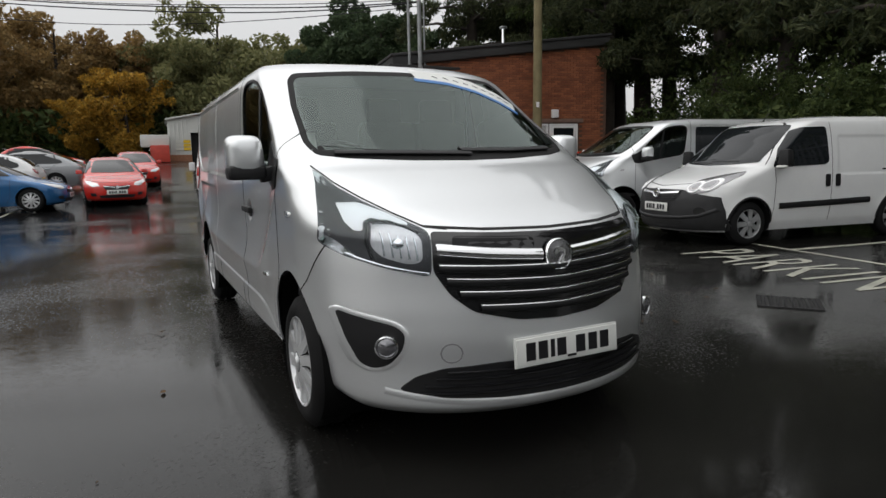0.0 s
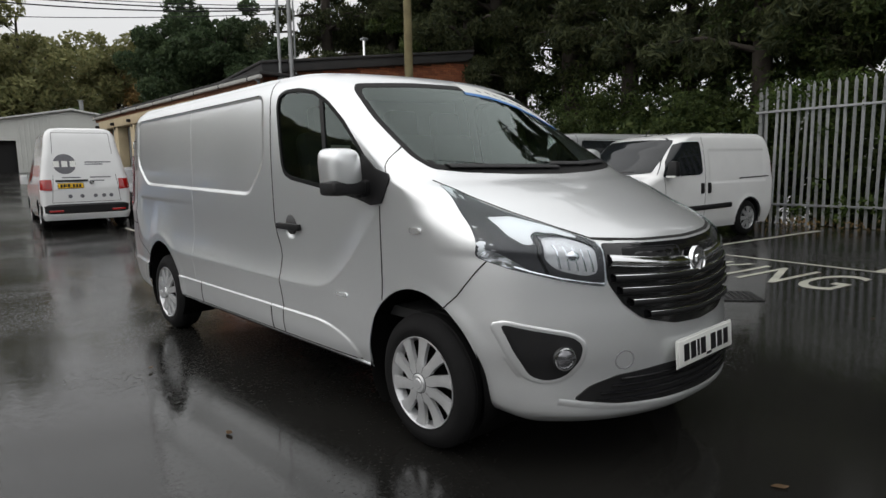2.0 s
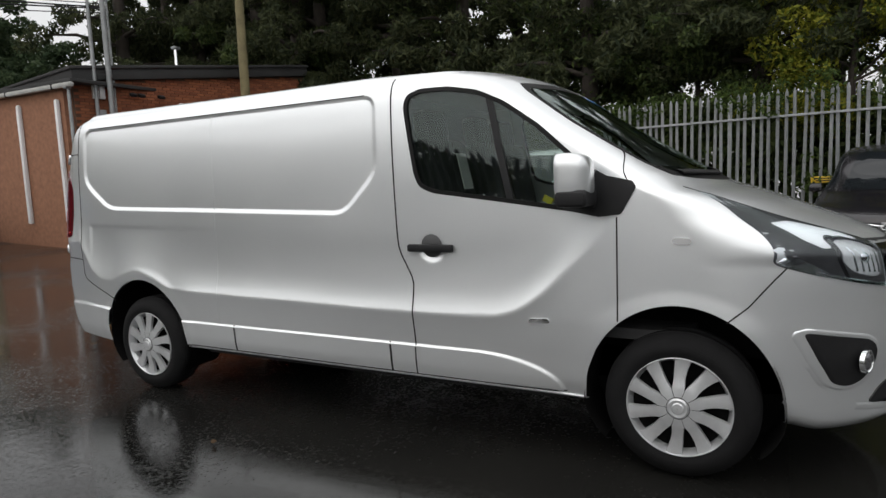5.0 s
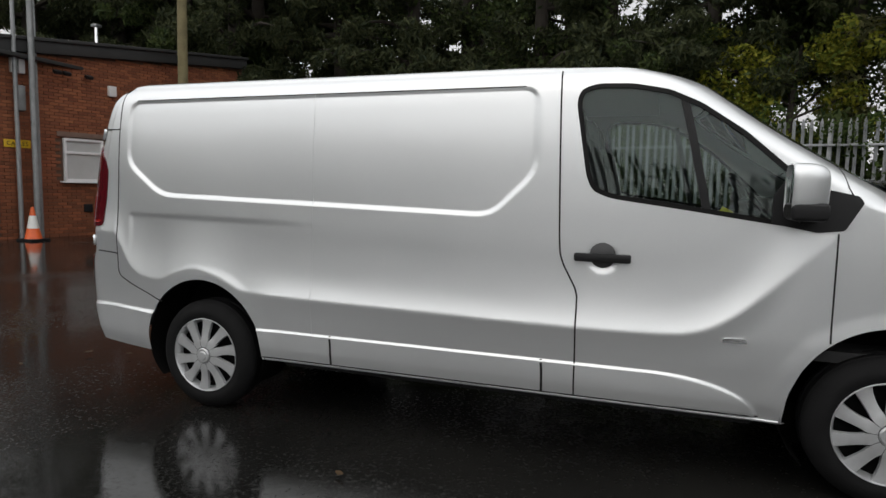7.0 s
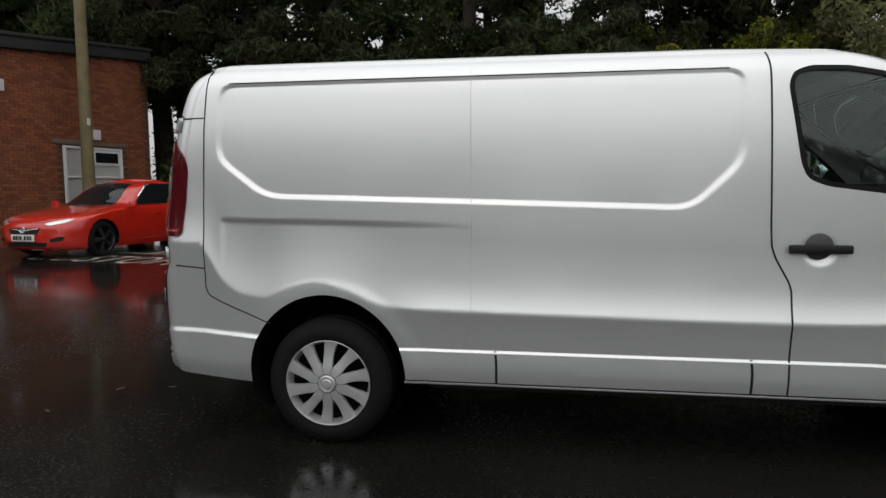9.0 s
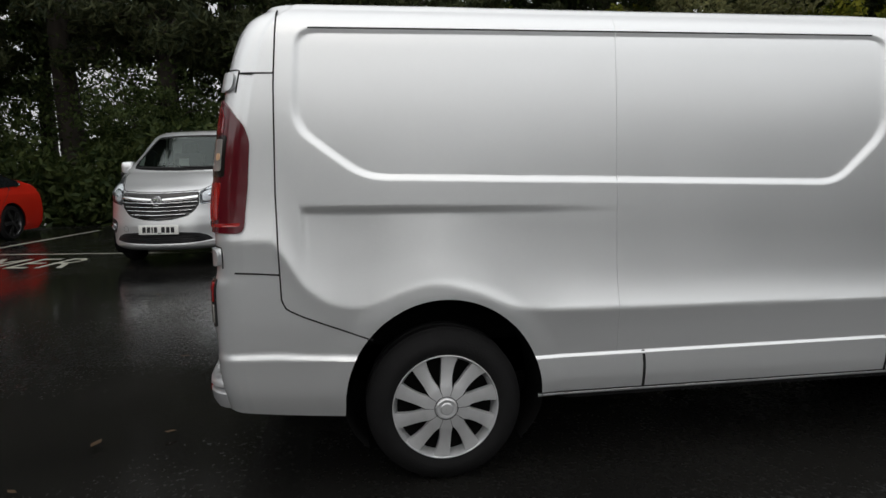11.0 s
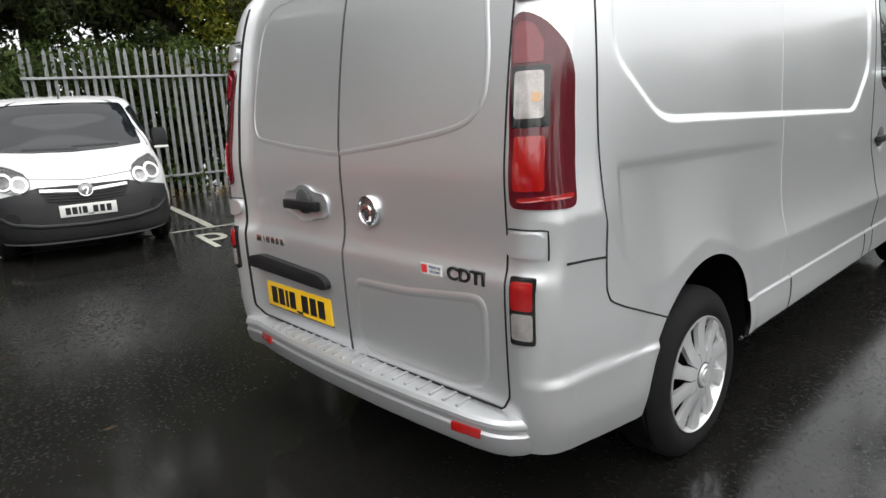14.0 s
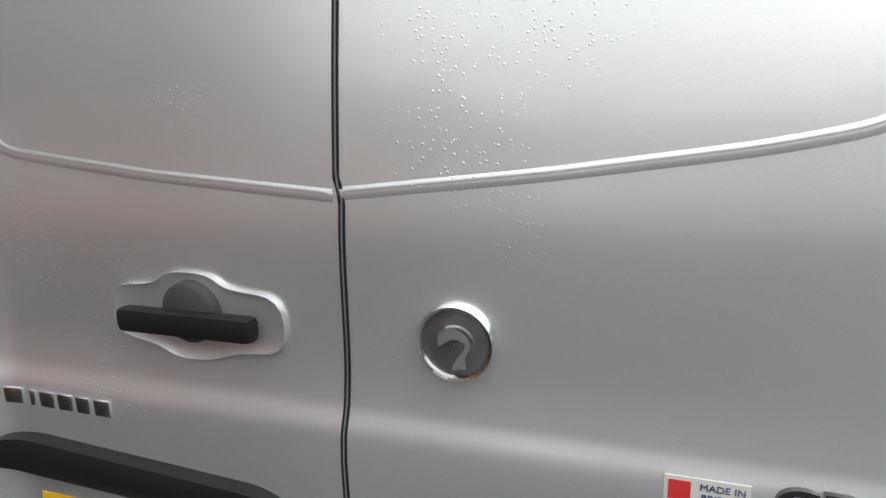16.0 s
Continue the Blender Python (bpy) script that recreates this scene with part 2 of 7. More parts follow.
def join_bm(*bms):
    out = bms[0]
    for b in bms[1:]:
        me = bpy.data.meshes.new("tmp")
        b.to_mesh(me)
        b.free()
        out.from_mesh(me)
        bpy.data.meshes.remove(me)
    return out


def lathe(profile, steps=48, axis="x"):
    """A ring surface: profile of (along the axis, radius)."""
    verts, faces = [], []
    k = len(profile)
    for i in range(steps):
        a = 2 * math.pi * i / steps
        for u, r in profile:
            p = (u, r * math.cos(a), r * math.sin(a))
            verts.append(p if axis == "x" else (p[1], p[2], p[0]))
    for i in range(steps):
        j = (i + 1) % steps
        for s in range(k - 1):
            faces.append((i * k + s, i * k + s + 1, j * k + s + 1, j * k + s))
    return verts, faces


def tube_bm(points, radius, sides=8):
    """A round bar along a line of points."""
    bm = bmesh.new()
    pts = [Vector(p) for p in points]
    rings = []
    for i, p in enumerate(pts):
        d = (pts[min(i + 1, len(pts) - 1)] - pts[max(i - 1, 0)]).normalized()
        a = d.orthogonal().normalized() if abs(d.z) > 0.95 else d.cross(Vector((0, 0, 1))).normalized()
        b = d.cross(a)
        r = float(radius[i] if isinstance(radius, (list, tuple)) else radius)
        rings.append([bm.verts.new(p + r * (math.cos(2 * math.pi * k / sides) * a + math.sin(2 * math.pi * k / sides) * b)) for k in range(sides)])
    for r0, r1 in zip(rings, rings[1:]):
        for k in range(sides):
            bm.faces.new((r0[k], r0[(k + 1) % sides], r1[(k + 1) % sides], r1[k]))
    bm.faces.new(rings[0])
    bm.faces.new(rings[-1][::-1])
    return bm


def curve(points):
    """A smooth, non-overshooting curve through (u, v) points."""
    u, v = np.array([p[0] for p in points], float), np.array([p[1] for p in points], float)
    h, d = np.diff(u), np.diff(v) / np.diff(u)
    m = np.zeros_like(v)
    m[0], m[-1] = d[0], d[-1]
    for i in range(1, len(v) - 1):
        m[i] = 0 if d[i - 1] * d[i] <= 0 else (h[i - 1] + h[i]) * 1.5 / ((2 * h[i] + h[i - 1]) * 0.5 / d[i - 1] + (h[i] + 2 * h[i - 1]) * 0.5 / d[i])

    def f(x):
        x = np.clip(np.asarray(x, float), u[0], u[-1])
        i = np.clip(np.searchsorted(u, x) - 1, 0, len(h) - 1)
        t = (x - u[i]) / h[i]
        return v[i] * (1 + 2 * t) * (1 - t) ** 2 + m[i] * h[i] * t * (1 - t) ** 2 + v[i + 1] * t * t * (3 - 2 * t) + m[i + 1] * h[i] * t * t * (t - 1)
    return f


def soft(x, a, b):
    """Rises smoothly from 0 at a to 1 at b."""
    t = np.clip((np.asarray(x, float) - a) / (b - a), 0, 1)
    return t * t * (3 - 2 * t)


def rounded(poly, k=3):
    """A closed outline with its corners softened; k picks the radius."""
    r = (0.0, 0.010, 0.026, 0.045, 0.085)[k]
    p = np.array(poly, float)
    out = []
    for a, b, c in zip(np.roll(p, 1, axis=0), p, np.roll(p, -1, axis=0)):
        la, lc = np.linalg.norm(a - b), np.linalg.norm(c - b)
        s, e = b + (a - b) * min(r, 0.45 * la) / la, b + (c - b) * min(r, 0.45 * lc) / lc
        for t in (0.0, 0.25, 0.5, 0.75, 1.0):
            out.append((1 - t) ** 2 * s + 2 * t * (1 - t) * b + t * t * e)
    return np.array(out)


def inside_depth(u, v, poly):
    """Signed distance to a closed outline, negative inside."""
    p, q = np.asarray(poly), np.roll(np.asarray(poly), -1, axis=0)
    best, odd = np.full(np.shape(u), 1e9), np.zeros(np.shape(u), bool)
    for (ax, ay), (bx, by) in zip(p, q):
        ex, ey = bx - ax, by - ay
        t = np.clip(((u - ax) * ex + (v - ay) * ey) / (ex * ex + ey * ey + 1e-12), 0, 1)
        best = np.minimum(best, np.hypot(u - ax - t * ex, v - ay - t * ey))
        odd ^= ((ay > v) != (by > v)) & (u < (bx - ax) * (v - ay) / (by - ay + 1e-12) + ax)
    return np.where(odd, -best, best)


class Body:
    """A car body as level slices: nose line, tail line and half width by height, with rounded plan corners and a domed roof."""

    def __init__(self, nose, tail, width, corner, n=2.2, rear=0.12, low=0.25, high=1.9, dome=0.06, extra=None, rear_n=2.0, dome_run=0.35, bow=0.0, hem=None):
        self.yf, self.yr, self.w, self.c = curve(nose), curve(tail), curve(width), curve(corner)
        self.n, self.r, self.low, self.high, self.dome, self.extra = n, rear, low, high, dome, extra
        self.rear_n, self.dome_run, self.bow, self.hem = rear_n, dome_run, bow, hem

    def wide(self, y, z):
        w = self.w(z)
        return w + self.extra(y, z) if self.extra else w

    def half(self, y, z):
        """Half width at a place along the side of the finished body."""
        if self.hem:
            h = self.hem(y)
            z = np.where(np.asarray(z) < 0.55, self.low + (z - h) / (0.55 - h) * (0.55 - self.low), z)
        return self.slice_half(y, z)

    def slice_half(self, y, z):
        """Half width at a place along one level slice."""
        f = np.clip(1 - (y - self.yf(z)) / self.c(z), 0, 1)
        yr = self.yr(z)
        b = np.clip(1 - (yr - y) / self.r, 0, 1)
        return self.wide(y, z) * (1 - f ** self.n) ** (1 / self.n) - self.r * (1 - np.sqrt(np.clip(1 - b * b, 0, 1)))

    def front(self, x, z):
        """How far forward the nose reaches at a place across the front."""
        y = self.yf(z) + 0 * x
        for _ in range(8):
            s = np.clip(np.abs(x) / self.wide(y, z), 0, 0.9999)
            y = self.yf(z) + self.c(z) * (1 - (1 - s ** self.n) ** (1 / self.n))
        return y

    def back(self, x, z):
        yr, w = self.yr(z), self.wide(self.yr(z), z)
        s = np.clip((np.abs(x) - (w - self.r)) / self.r, 0, 1)
        return yr - self.r * (1 - np.sqrt(1 - s * s)) - self.bow * (np.abs(x) / w) ** 2

    def side_map(self, sign):
        return lambda u, v, off: np.stack([sign * (self.half(u, v) + off), u, v], -1)

    def front_map(self):
        return lambda u, v, off: np.stack([u, self.front(u, v) - off, v], -1)

    def back_map(self):
        return lambda u, v, off: np.stack([u, self.back(u, v) + off, v], -1)

    def shell(self, rows, nf, ns, nr, nb, holes=(), caps=22):
        """holes: ('side' | 'front', outline or (y, z, radius)). Returns verts, faces of the whole skin."""
        zs = np.linspace(self.low, self.high, rows) if np.isscalar(rows) else np.asarray(rows)
        grid, kind = [], None
        for z in zs:
            yf, yr, L = self.yf(z), self.yr(z), self.c(z)
            a = np.linspace(0, math.pi / 2, nf) ** 1.0
            yy = yf + L * (1 - np.cos(a) ** (2 / self.n))
            xx = self.wide(yy, z) * np.sin(a) ** (2 / self.n)
            ys = np.linspace(yf + L, yr - self.r, ns + 2)[1:-1]
            xs = self.slice_half(ys, z)
            b = np.linspace(0, math.pi / 2, nr)
            w = self.wide(yr, z)
            yb = yr - self.r + self.r * np.sin(b)
            xb = w - self.r + self.r * np.cos(b)
            xe = np.linspace(w - self.r, 0, nb + 1)[1:]
            ye = np.full(nb, yr)
            xq, yq = np.concatenate([xx, xs, xb, xe]), np.concatenate([yy, ys, yb, ye])
            yq = np.where(np.arange(len(yq)) >= nf + ns, yq - self.bow * (xq / w) ** 2, yq)
            grid.append(np.stack([xq, yq, np.full_like(xq, z)], -1))
        G = np.array(grid)
        kind = np.array(['front'] * nf + ['side'] * ns + ['back'] * (nr + nb))
        if self.hem:
            Z = G[..., 2]
            lowest = self.hem(G[..., 1])
            G[..., 2] = np.where(Z < 0.55, lowest + (Z - self.low) / (0.55 - self.low) * (0.55 - lowest), Z)
        dead = []
        for where, shape in holes:
            if where == 'side':
                cols = (kind == 'side') | ((kind == 'front') & (np.arange(len(kind)) > nf * 0.45))
                u, v = G[:, cols, 1], G[:, cols, 2]
            else:
                cols = kind == 'front'
                u, v = G[:, cols, 0], G[:, cols, 2]

            def sd(a, c, shape=shape):
                if len(shape) == 3:
                    return np.hypot(a - shape[0], c - shape[1]) - shape[2]
                lo, hi = np.min(shape, 0) - 0.05, np.max(shape, 0) + 0.05
                a, c = np.broadcast_arrays(np.asarray(a, float), np.asarray(c, float))
                near = (a > lo[0]) & (a < hi[0]) & (c > lo[1]) & (c < hi[1])
                out = np.ones(a.shape)
                if near.any():
                    out[near] = inside_depth(a[near], c[near], shape)
                return out
            d = sd(u, v)
            e = 1e-4
            gu, gv = (sd(u + e, v) - d) / e, (sd(u, v + e) - d) / e
            cell = 0.62 * max(float(np.max(np.diff(zs))), 0.008)
            near = np.abs(d) < cell
            u2, v2 = np.where(near, u - d * gu, u), np.where(near, v - d * gv, v)
            sub = G[:, cols]
            if where == 'side':
                sub = np.where(near[..., None], np.stack([self.half(u2, v2), u2, v2], -1), sub)
            else:
                sub = np.where(near[..., None], np.stack([u2, self.front(u2, v2), v2], -1), sub)
            G[:, cols] = sub
            dead.append((cols, sd, where))
        R, C = G.shape[:2]
        # both halves, front centre round to front centre
        full = np.concatenate([G * (-1, 1, 1), G[:, -2:0:-1]], 1)
        F = full.shape[1]
        mirror = np.concatenate([np.arange(C), np.arange(C - 2, 0, -1)])
        last = full[-1]
        y0, y1 = last[:, 1].min(), last[:, 1].max()
        wtop = np.abs(last[:, 0]).max()
        core = np.stack([0 * last[:, 0], np.clip(last[:, 1], y0 + wtop, y1 - wtop * 0.6), 0 * last[:, 2]], -1)
        slope = np.clip((core[:, 1] - last[:, 1]) / wtop, -1, 1)
        rings = []
        for t in np.linspace(0, 1, caps + 1)[1:] ** 1.6:
            quick = np.sqrt(1 - (1 - np.clip(t / self.dome_run, 0, 1)) ** 2) * 0.72 + 0.28 * (1 - (1 - t) ** 2)
            slow = 1 - (1 - t) ** 2.0
            k = np.clip(np.abs(slope), 0, 1) * (slope > 0)
            h = self.dome * (quick * (1 - k) + slow * k)
            p = last * (1 - t) + core * t
            p[:, 2] = self.high + h
            rings.append(p)
        allv = np.concatenate([full, np.array(rings)], 0)
        faces = []
        flat = allv.reshape(-1, 3)
        j = np.arange(F)
        jn = (j + 1) % F
        for i in range(allv.shape[0] - 1):
            quad = np.stack([i * F + j, i * F + jn, (i + 1) * F + jn, (i + 1) * F + j], -1)
            if i < R - 1 and dead:
                q0 = flat[quad]
                keep = np.ones(F, bool)
                extra_tris = []
                for cols, sd, where in dead:
                    sel = np.isin(mirror, np.where(cols)[0]) & np.isin(mirror[jn], np.where(cols)[0])
                    au = np.abs(q0[..., 0]) if where == 'front' else q0[..., 1]
                    dv = sd(au, q0[..., 2])
                    ins = (dv < 2e-4)
                    cnt = ins.sum(1)
                    mid = sd(au.mean(1), q0[..., 2].mean(1)) < 0
                    keep &= ~(sel & (cnt == 4) & mid)
                    for f in np.where(sel & (cnt < 4) & (cnt >= 1))[0]:
                        if not keep[f]:
                            continue
                        # keep the triangle that lies outside, where the outline cuts a corner
                        best = None
                        for tri in ((0, 1, 2), (0, 2, 3), (1, 2, 3), (0, 1, 3)):
                            rest = ({0, 1, 2, 3} - set(tri)).pop()
                            m_in = sd(au[f, list(tri)].mean(), q0[f, list(tri), 2].mean())
                            if m_in < -1e-4 and all(dv[f, k] < 2e-4 for k in tri) and dv[f, rest] > 0:
                                best = rest
                        if best is not None:
                            keep[f] = False
                            extra_tris.append([quad[f, (best - 1) % 4], quad[f, best], quad[f, (best + 1) % 4]])
                faces += [tuple(q) for q in quad[keep]] + [tuple(t) for t in extra_tris]
            else:
                faces += [tuple(q) for q in quad]
        return flat, faces


def patch(name, outline, fmap, mat, parent, off=0.003, rings=8, depth=0.012, bulge=0.0, center=None, label="", rim=0.0):
    """A panel that follows the body: an outline in the body's side, front or back view, filled in rings, with a folded edge."""
    o = np.asarray(outline, float)
    c = np.asarray(center if center is not None else o.mean(0), float)
    # long edges get points of their own, so that they follow the curve of the body
    fine = []
    for a, b in zip(o, np.roll(o, -1, axis=0)):
        m = max(1, int(math.ceil(np.hypot(*(b - a)) / 0.03)))
        fine += [a + (b - a) * i / m for i in range(m)]
    o = np.array(fine)
    k = len(o)
    verts, faces = [], []
    lv = fmap(o[:, 0], o[:, 1], np.full(k, off - depth))
    verts += list(lv)
    for i in range(rings):
        t = 1 - i / rings
        p = c + (o - c) * t
        h = off + bulge * (1 - t ** 2) + (rim * (1 - soft(1 - t, 0.0, 0.12)) if rim else 0)
        verts += list(fmap(p[:, 0], p[:, 1], np.full(k, h)))
    verts.append(fmap(c[:1], c[1:], np.full(1, off + bulge))[0])
    for i in range(rings):
        for j in range(k):
            jn = (j + 1) % k
            faces.append((i * k + j, i * k + jn, (i + 1) * k + jn, (i + 1) * k + j))
    for j in range(k):
        faces.append((rings * k + j, rings * k + (j + 1) % k, len(verts) - 1))
    # faces look outwards, the way the offset grows
    mid, out = [np.array(fmap(c[:1], c[1:], np.full(1, q))[0]) for q in (off + bulge, off + bulge + 0.01)]
    q0, q1 = np.array(verts[rings * k]), np.array(verts[rings * k + k // 3])
    if np.dot(np.cross(q0 - mid, q1 - mid), out - mid) < 0:
        faces = [q[::-1] for q in faces]
    return mesh_ob(name, verts, faces, mat, parent, label, auto=40)


def strip(name, line, fmap, mat, parent, width=0.006, off=0.0015, height=0.0, closed=False, label="", step=0.02):
    """A narrow band or bead along a line that follows the body."""
    p = np.asarray(line, float)
    if closed:
        p = np.vstack([p, p[:1]])
    seg = np.r_[0, np.cumsum(np.hypot(*np.diff(p, axis=0).T))]
    s = np.linspace(0, seg[-1], max(2, int(seg[-1] / step) + 1))
    q = np.stack([np.interp(s, seg, p[:, 0]), np.interp(s, seg, p[:, 1])], -1)
    d = np.gradient(q, axis=0)
    d /= np.linalg.norm(d, axis=1)[:, None] + 1e-9
    nrm = np.stack([-d[:, 1], d[:, 0]], -1)
    prof = [(-0.5, -0.006), (-0.5, off), (-0.22, off + height), (0.22, off + height), (0.5, off), (0.5, -0.006)]
    verts, faces = [], []
    for a, h in prof:
        e = q + nrm * a * width
        verts += list(fmap(e[:, 0], e[:, 1], np.full(len(e), h)))
    m = len(q)
    for i in range(len(prof) - 1):
        for j in range(m - 1):
            faces.append((i * m + j, i * m + j + 1, (i + 1) * m + j + 1, (i + 1) * m + j))
    return mesh_ob(name, verts, faces, mat, parent, label, auto=60)


def text_mesh(name, body, size, mat, parent, m, extrude=0.002, label="", width=None, bold=0.0):
    cu = bpy.data.curves.new(name, 'FONT')
    cu.body, cu.size, cu.extrude, cu.align_x, cu.align_y = body, size, extrude, 'CENTER', 'CENTER'
    cu.offset = bold
    tmp = bpy.data.objects.new("tmp", cu)
    scene.collection.objects.link(tmp)
    me = bpy.data.meshes.new_from_object(tmp.evaluated_get(bpy.context.evaluated_depsgraph_get()))
    bpy.data.objects.remove(tmp)
    if width:
        xs = [v.co.x for v in me.vertices]
        k, mid = width / (max(xs) - min(xs)), (max(xs) + min(xs)) / 2
        for v in me.vertices:
            v.co.x = (v.co.x - mid) * k
    me.transform(m)
    me.materials.clear()
    me.materials.append(mat)
    me.name = name
    ob = new(name, me)
    ob.parent = parent
    if label:
        tagged(ob, label)
    return ob


def empty(name, at=(0, 0, 0), rz=0):
    e = new(name)
    e.matrix_world = pose(*at, 0, 0, rz)
    return e


# ---- the silver panel van ----
def wheel(name, parent, at, side, radius=0.328, width=0.21, rim=0.222, spokes=10, cover=None, dish=0.0):
    """side: -1 or 1, the way the outer face looks along x."""
    hold = empty(name, (0, 0, 0))
    hold.parent = parent
    hold.matrix_basis = pose(*at)
    w = width
    prof = [(-w * 0.5, rim - 0.01), (-w * 0.52, rim + 0.04), (-w * 0.47, radius - 0.035), (-w * 0.38, radius - 0.010), (-w * 0.3, radius - 0.002), (-w * 0.27, radius - 0.008), (-w * 0.24, radius),
            (-w * 0.1, radius), (-w * 0.08, radius - 0.008), (w * 0.08, radius - 0.008), (w * 0.1, radius), (w * 0.24, radius), (w * 0.27, radius - 0.008), (w * 0.3, radius - 0.002),
            (w * 0.38, radius - 0.010), (w * 0.47, radius - 0.035), (w * 0.53, rim + 0.05), (w * 0.53, rim + 0.022), (w * 0.47, rim - 0.004)]
    prof = [(side * u, r) for u, r in prof]
    v, f = lathe(prof, 64)
    mesh_ob("tyre", v, f, RUBBER, hold, "black rubber tyre, wet")
    cover = cover or ALLOY
    face = w * 0.49
    prof = [(side * (face - 0.012), rim + 0.001), (side * (face + 0.004), rim), (side * (face + 0.005), rim - 0.003), (side * (face - 0.003), rim - 0.008), (side * (face - 0.050), rim - 0.024)]
    v, f = lathe(prof, 64)
    mesh_ob("rim", v, f, cover, hold)
    v, f = lathe([(side * (face - 0.045), rim - 0.02), (side * (face - 0.060), 0.10), (side * (face - 0.05), 0.001)], 40)
    mesh_ob("backing_disc", v, f, WELL, hold, "dark steel wheel behind the cover")
    pitch = math.pi / spokes
    for i in range(spokes):
        a = 2 * math.pi * (i + 0.5) / spokes
        bm = bmesh.new()
        rows = []
        for r, share, h in ((0.20, 1.0, 0.014), (0.38, 1.0, 0.011), (0.43, 0.90, 0.009), (0.50, 0.73, 0.005), (0.60, 0.61, 0.002), (0.72, 0.55, -0.001), (0.84, 0.53, -0.002), (0.93, 0.54, -0.001), (0.99, 0.60, 0.0)):
            hw = math.sin(min(pitch * share, 1.2)) * r * rim * (1.0 if spokes > 6 else 0.75)
            r = r * rim
            lean = 0.10 * (r / rim) ** 2
            row = []
            for q, hh in ((-1, -0.020), (-0.93, -0.002), (0, 0.001), (0.93, -0.002), (1, -0.020)):
                if share == 1.0:
                    hh = 0.0
                t = q * hw
                x = side * (face + h + hh - dish * (1 - r / rim))
                rr = math.hypot(r, 0)
                y, z = rr * math.cos(a + lean) - t * math.sin(a + lean), rr * math.sin(a + lean) + t * math.cos(a + lean)
                row.append(bm.verts.new((x, y, z)))
            rows.append(row)
        for r0, r1 in zip(rows, rows[1:]):
            for k in range(4):
                bm.faces.new((r0[k], r0[k + 1], r1[k + 1], r1[k]))
        part("spoke", bm, cover, hold, auto=50)
    v, f = lathe([(side * (face + 0.004), 0.205 * rim), (side * (face + 0.018), 0.20 * rim), (side * (face + 0.023), 0.175 * rim), (side * (face + 0.021), 0.12 * rim), (side * (face + 0.025), 0.10 * rim), (side * (face + 0.026), 0.001)], 24)
    mesh_ob("hub_cap", v, f, cover, hold, "silver hub with a round emblem")
    v, f = lathe([(side * (face + 0.0135), 0.226 * rim), (side * (face + 0.0150), 0.215 * rim), (side * (face + 0.008), 0.205 * rim)], 24)
    mesh_ob("hub_groove", v, f, WELL, hold)
    return hold


def plate(parent, name, m, mat, bars=True):
    """A number plate with plain bars where the characters stand; m: pose with x across, z up, facing -y."""
    hold = empty(name)
    hold.parent = parent
    hold.matrix_basis = m
    part("plate_board", box_bm((0.52, 0.008, 0.111), (0, 0, 0), 0.004), mat, hold)
    part("plate_backing", box_bm((0.535, 0.006, 0.126), (0, 0.005, 0), 0.003), BLACK if mat is PLATE_Y else PLATE_W, hold)
    xs = (-0.192, -0.131, -0.083, -0.037, 0.062, 0.127, 0.190)
    ws = (0.046, 0.046, 0.020, 0.046, 0.048, 0.046, 0.046)
    for x, w in zip(xs, ws):
        part("plate_bar", box_bm((w, 0.003, 0.074), (x, -0.0045, 0), 0.0), INK, hold)
    part("fixing_screw", box_bm((0.045, 0.004, 0.010), (0.015, -0.005, -0.044), 0.001), BLACK, hold)
    return hold


def emblem(parent, at, rx, rz, radius=0.062, name="round_emblem"):
    """Chrome ring with a plain raised shape on a dark ground."""
    hold = empty(name)
    hold.parent = parent
    hold.matrix_basis = pose(*at, rx, 0, rz)
    v, f = lathe([(-0.004, radius * 0.84), (-0.009, radius * 0.88), (-0.010, radius * 0.95), (-0.006, radius), (0.006, radius * 1.02)], 40)
    rot = [(y, x, z) for x, y, z in v]
    mesh_ob("emblem_ring", rot, f, CHROME, hold, "chrome ring")
    v, f = lathe([(-0.003, radius * 0.86), (-0.009, 0.001)], 32)
    mesh_ob("emblem_ground", [(y, x, z) for x, y, z in v], f, material("emblem_grey", (0.38, 0.38, 0.39), 0.25, 0.8, vary=0.5, scale=40), hold)
    bm = bmesh.new()
    k = radius / 0.062
    hook = [(0.030 * math.cos(q), 0.004 + 0.026 * math.sin(q)) for q in np.radians(np.linspace(150, -40, 12))]
    core = [(0.017 * math.cos(q) + 0.004, 0.012 * math.sin(q)) for q in np.radians(np.linspace(-20, 150, 8))]
    pts = hook + [(0.016, -0.040), (-0.004, -0.044), (0.006, -0.022)] + core + [(-0.026, -0.004)]
    lo = [bm.verts.new((x * k, -0.006, z * k)) for x, z in pts]
    hi = [bm.verts.new((x * k * 0.9, -0.014, z * k * 0.9)) for x, z in pts]
    for i in range(len(pts)):
        j = (i + 1) % len(pts)
        bm.faces.new((lo[i], lo[j], hi[j], hi[i]))
    bm.faces.new(hi)
    part("emblem_shape", bm, CHROME, hold, "plain chrome shape", auto=25)
    return hold


SWAGE = curve([(-1.0, 1.9), (-0.2, 1.75), (0.15, 1.30), (0.264, 1.147), (0.47, 0.932), (0.62, 0.79), (0.74, 0.715), (0.88, 0.682), (1.33, 0.672), (2.37, 0.686), (3.05, 0.698), (3.20, 0.712), (3.38, 0.785), (3.54, 0.822), (3.70, 0.785), (3.82, 0.741), (3.92, 0.752), (4.03, 0.815), (4.12, 0.95), (4.4, 1.4)])
CARGO = rounded([(4.055, 1.822), (1.528, 1.828), (1.520, 1.41), (1.75, 1.185), (3.81, 1.242), (4.072, 1.44)], 4)


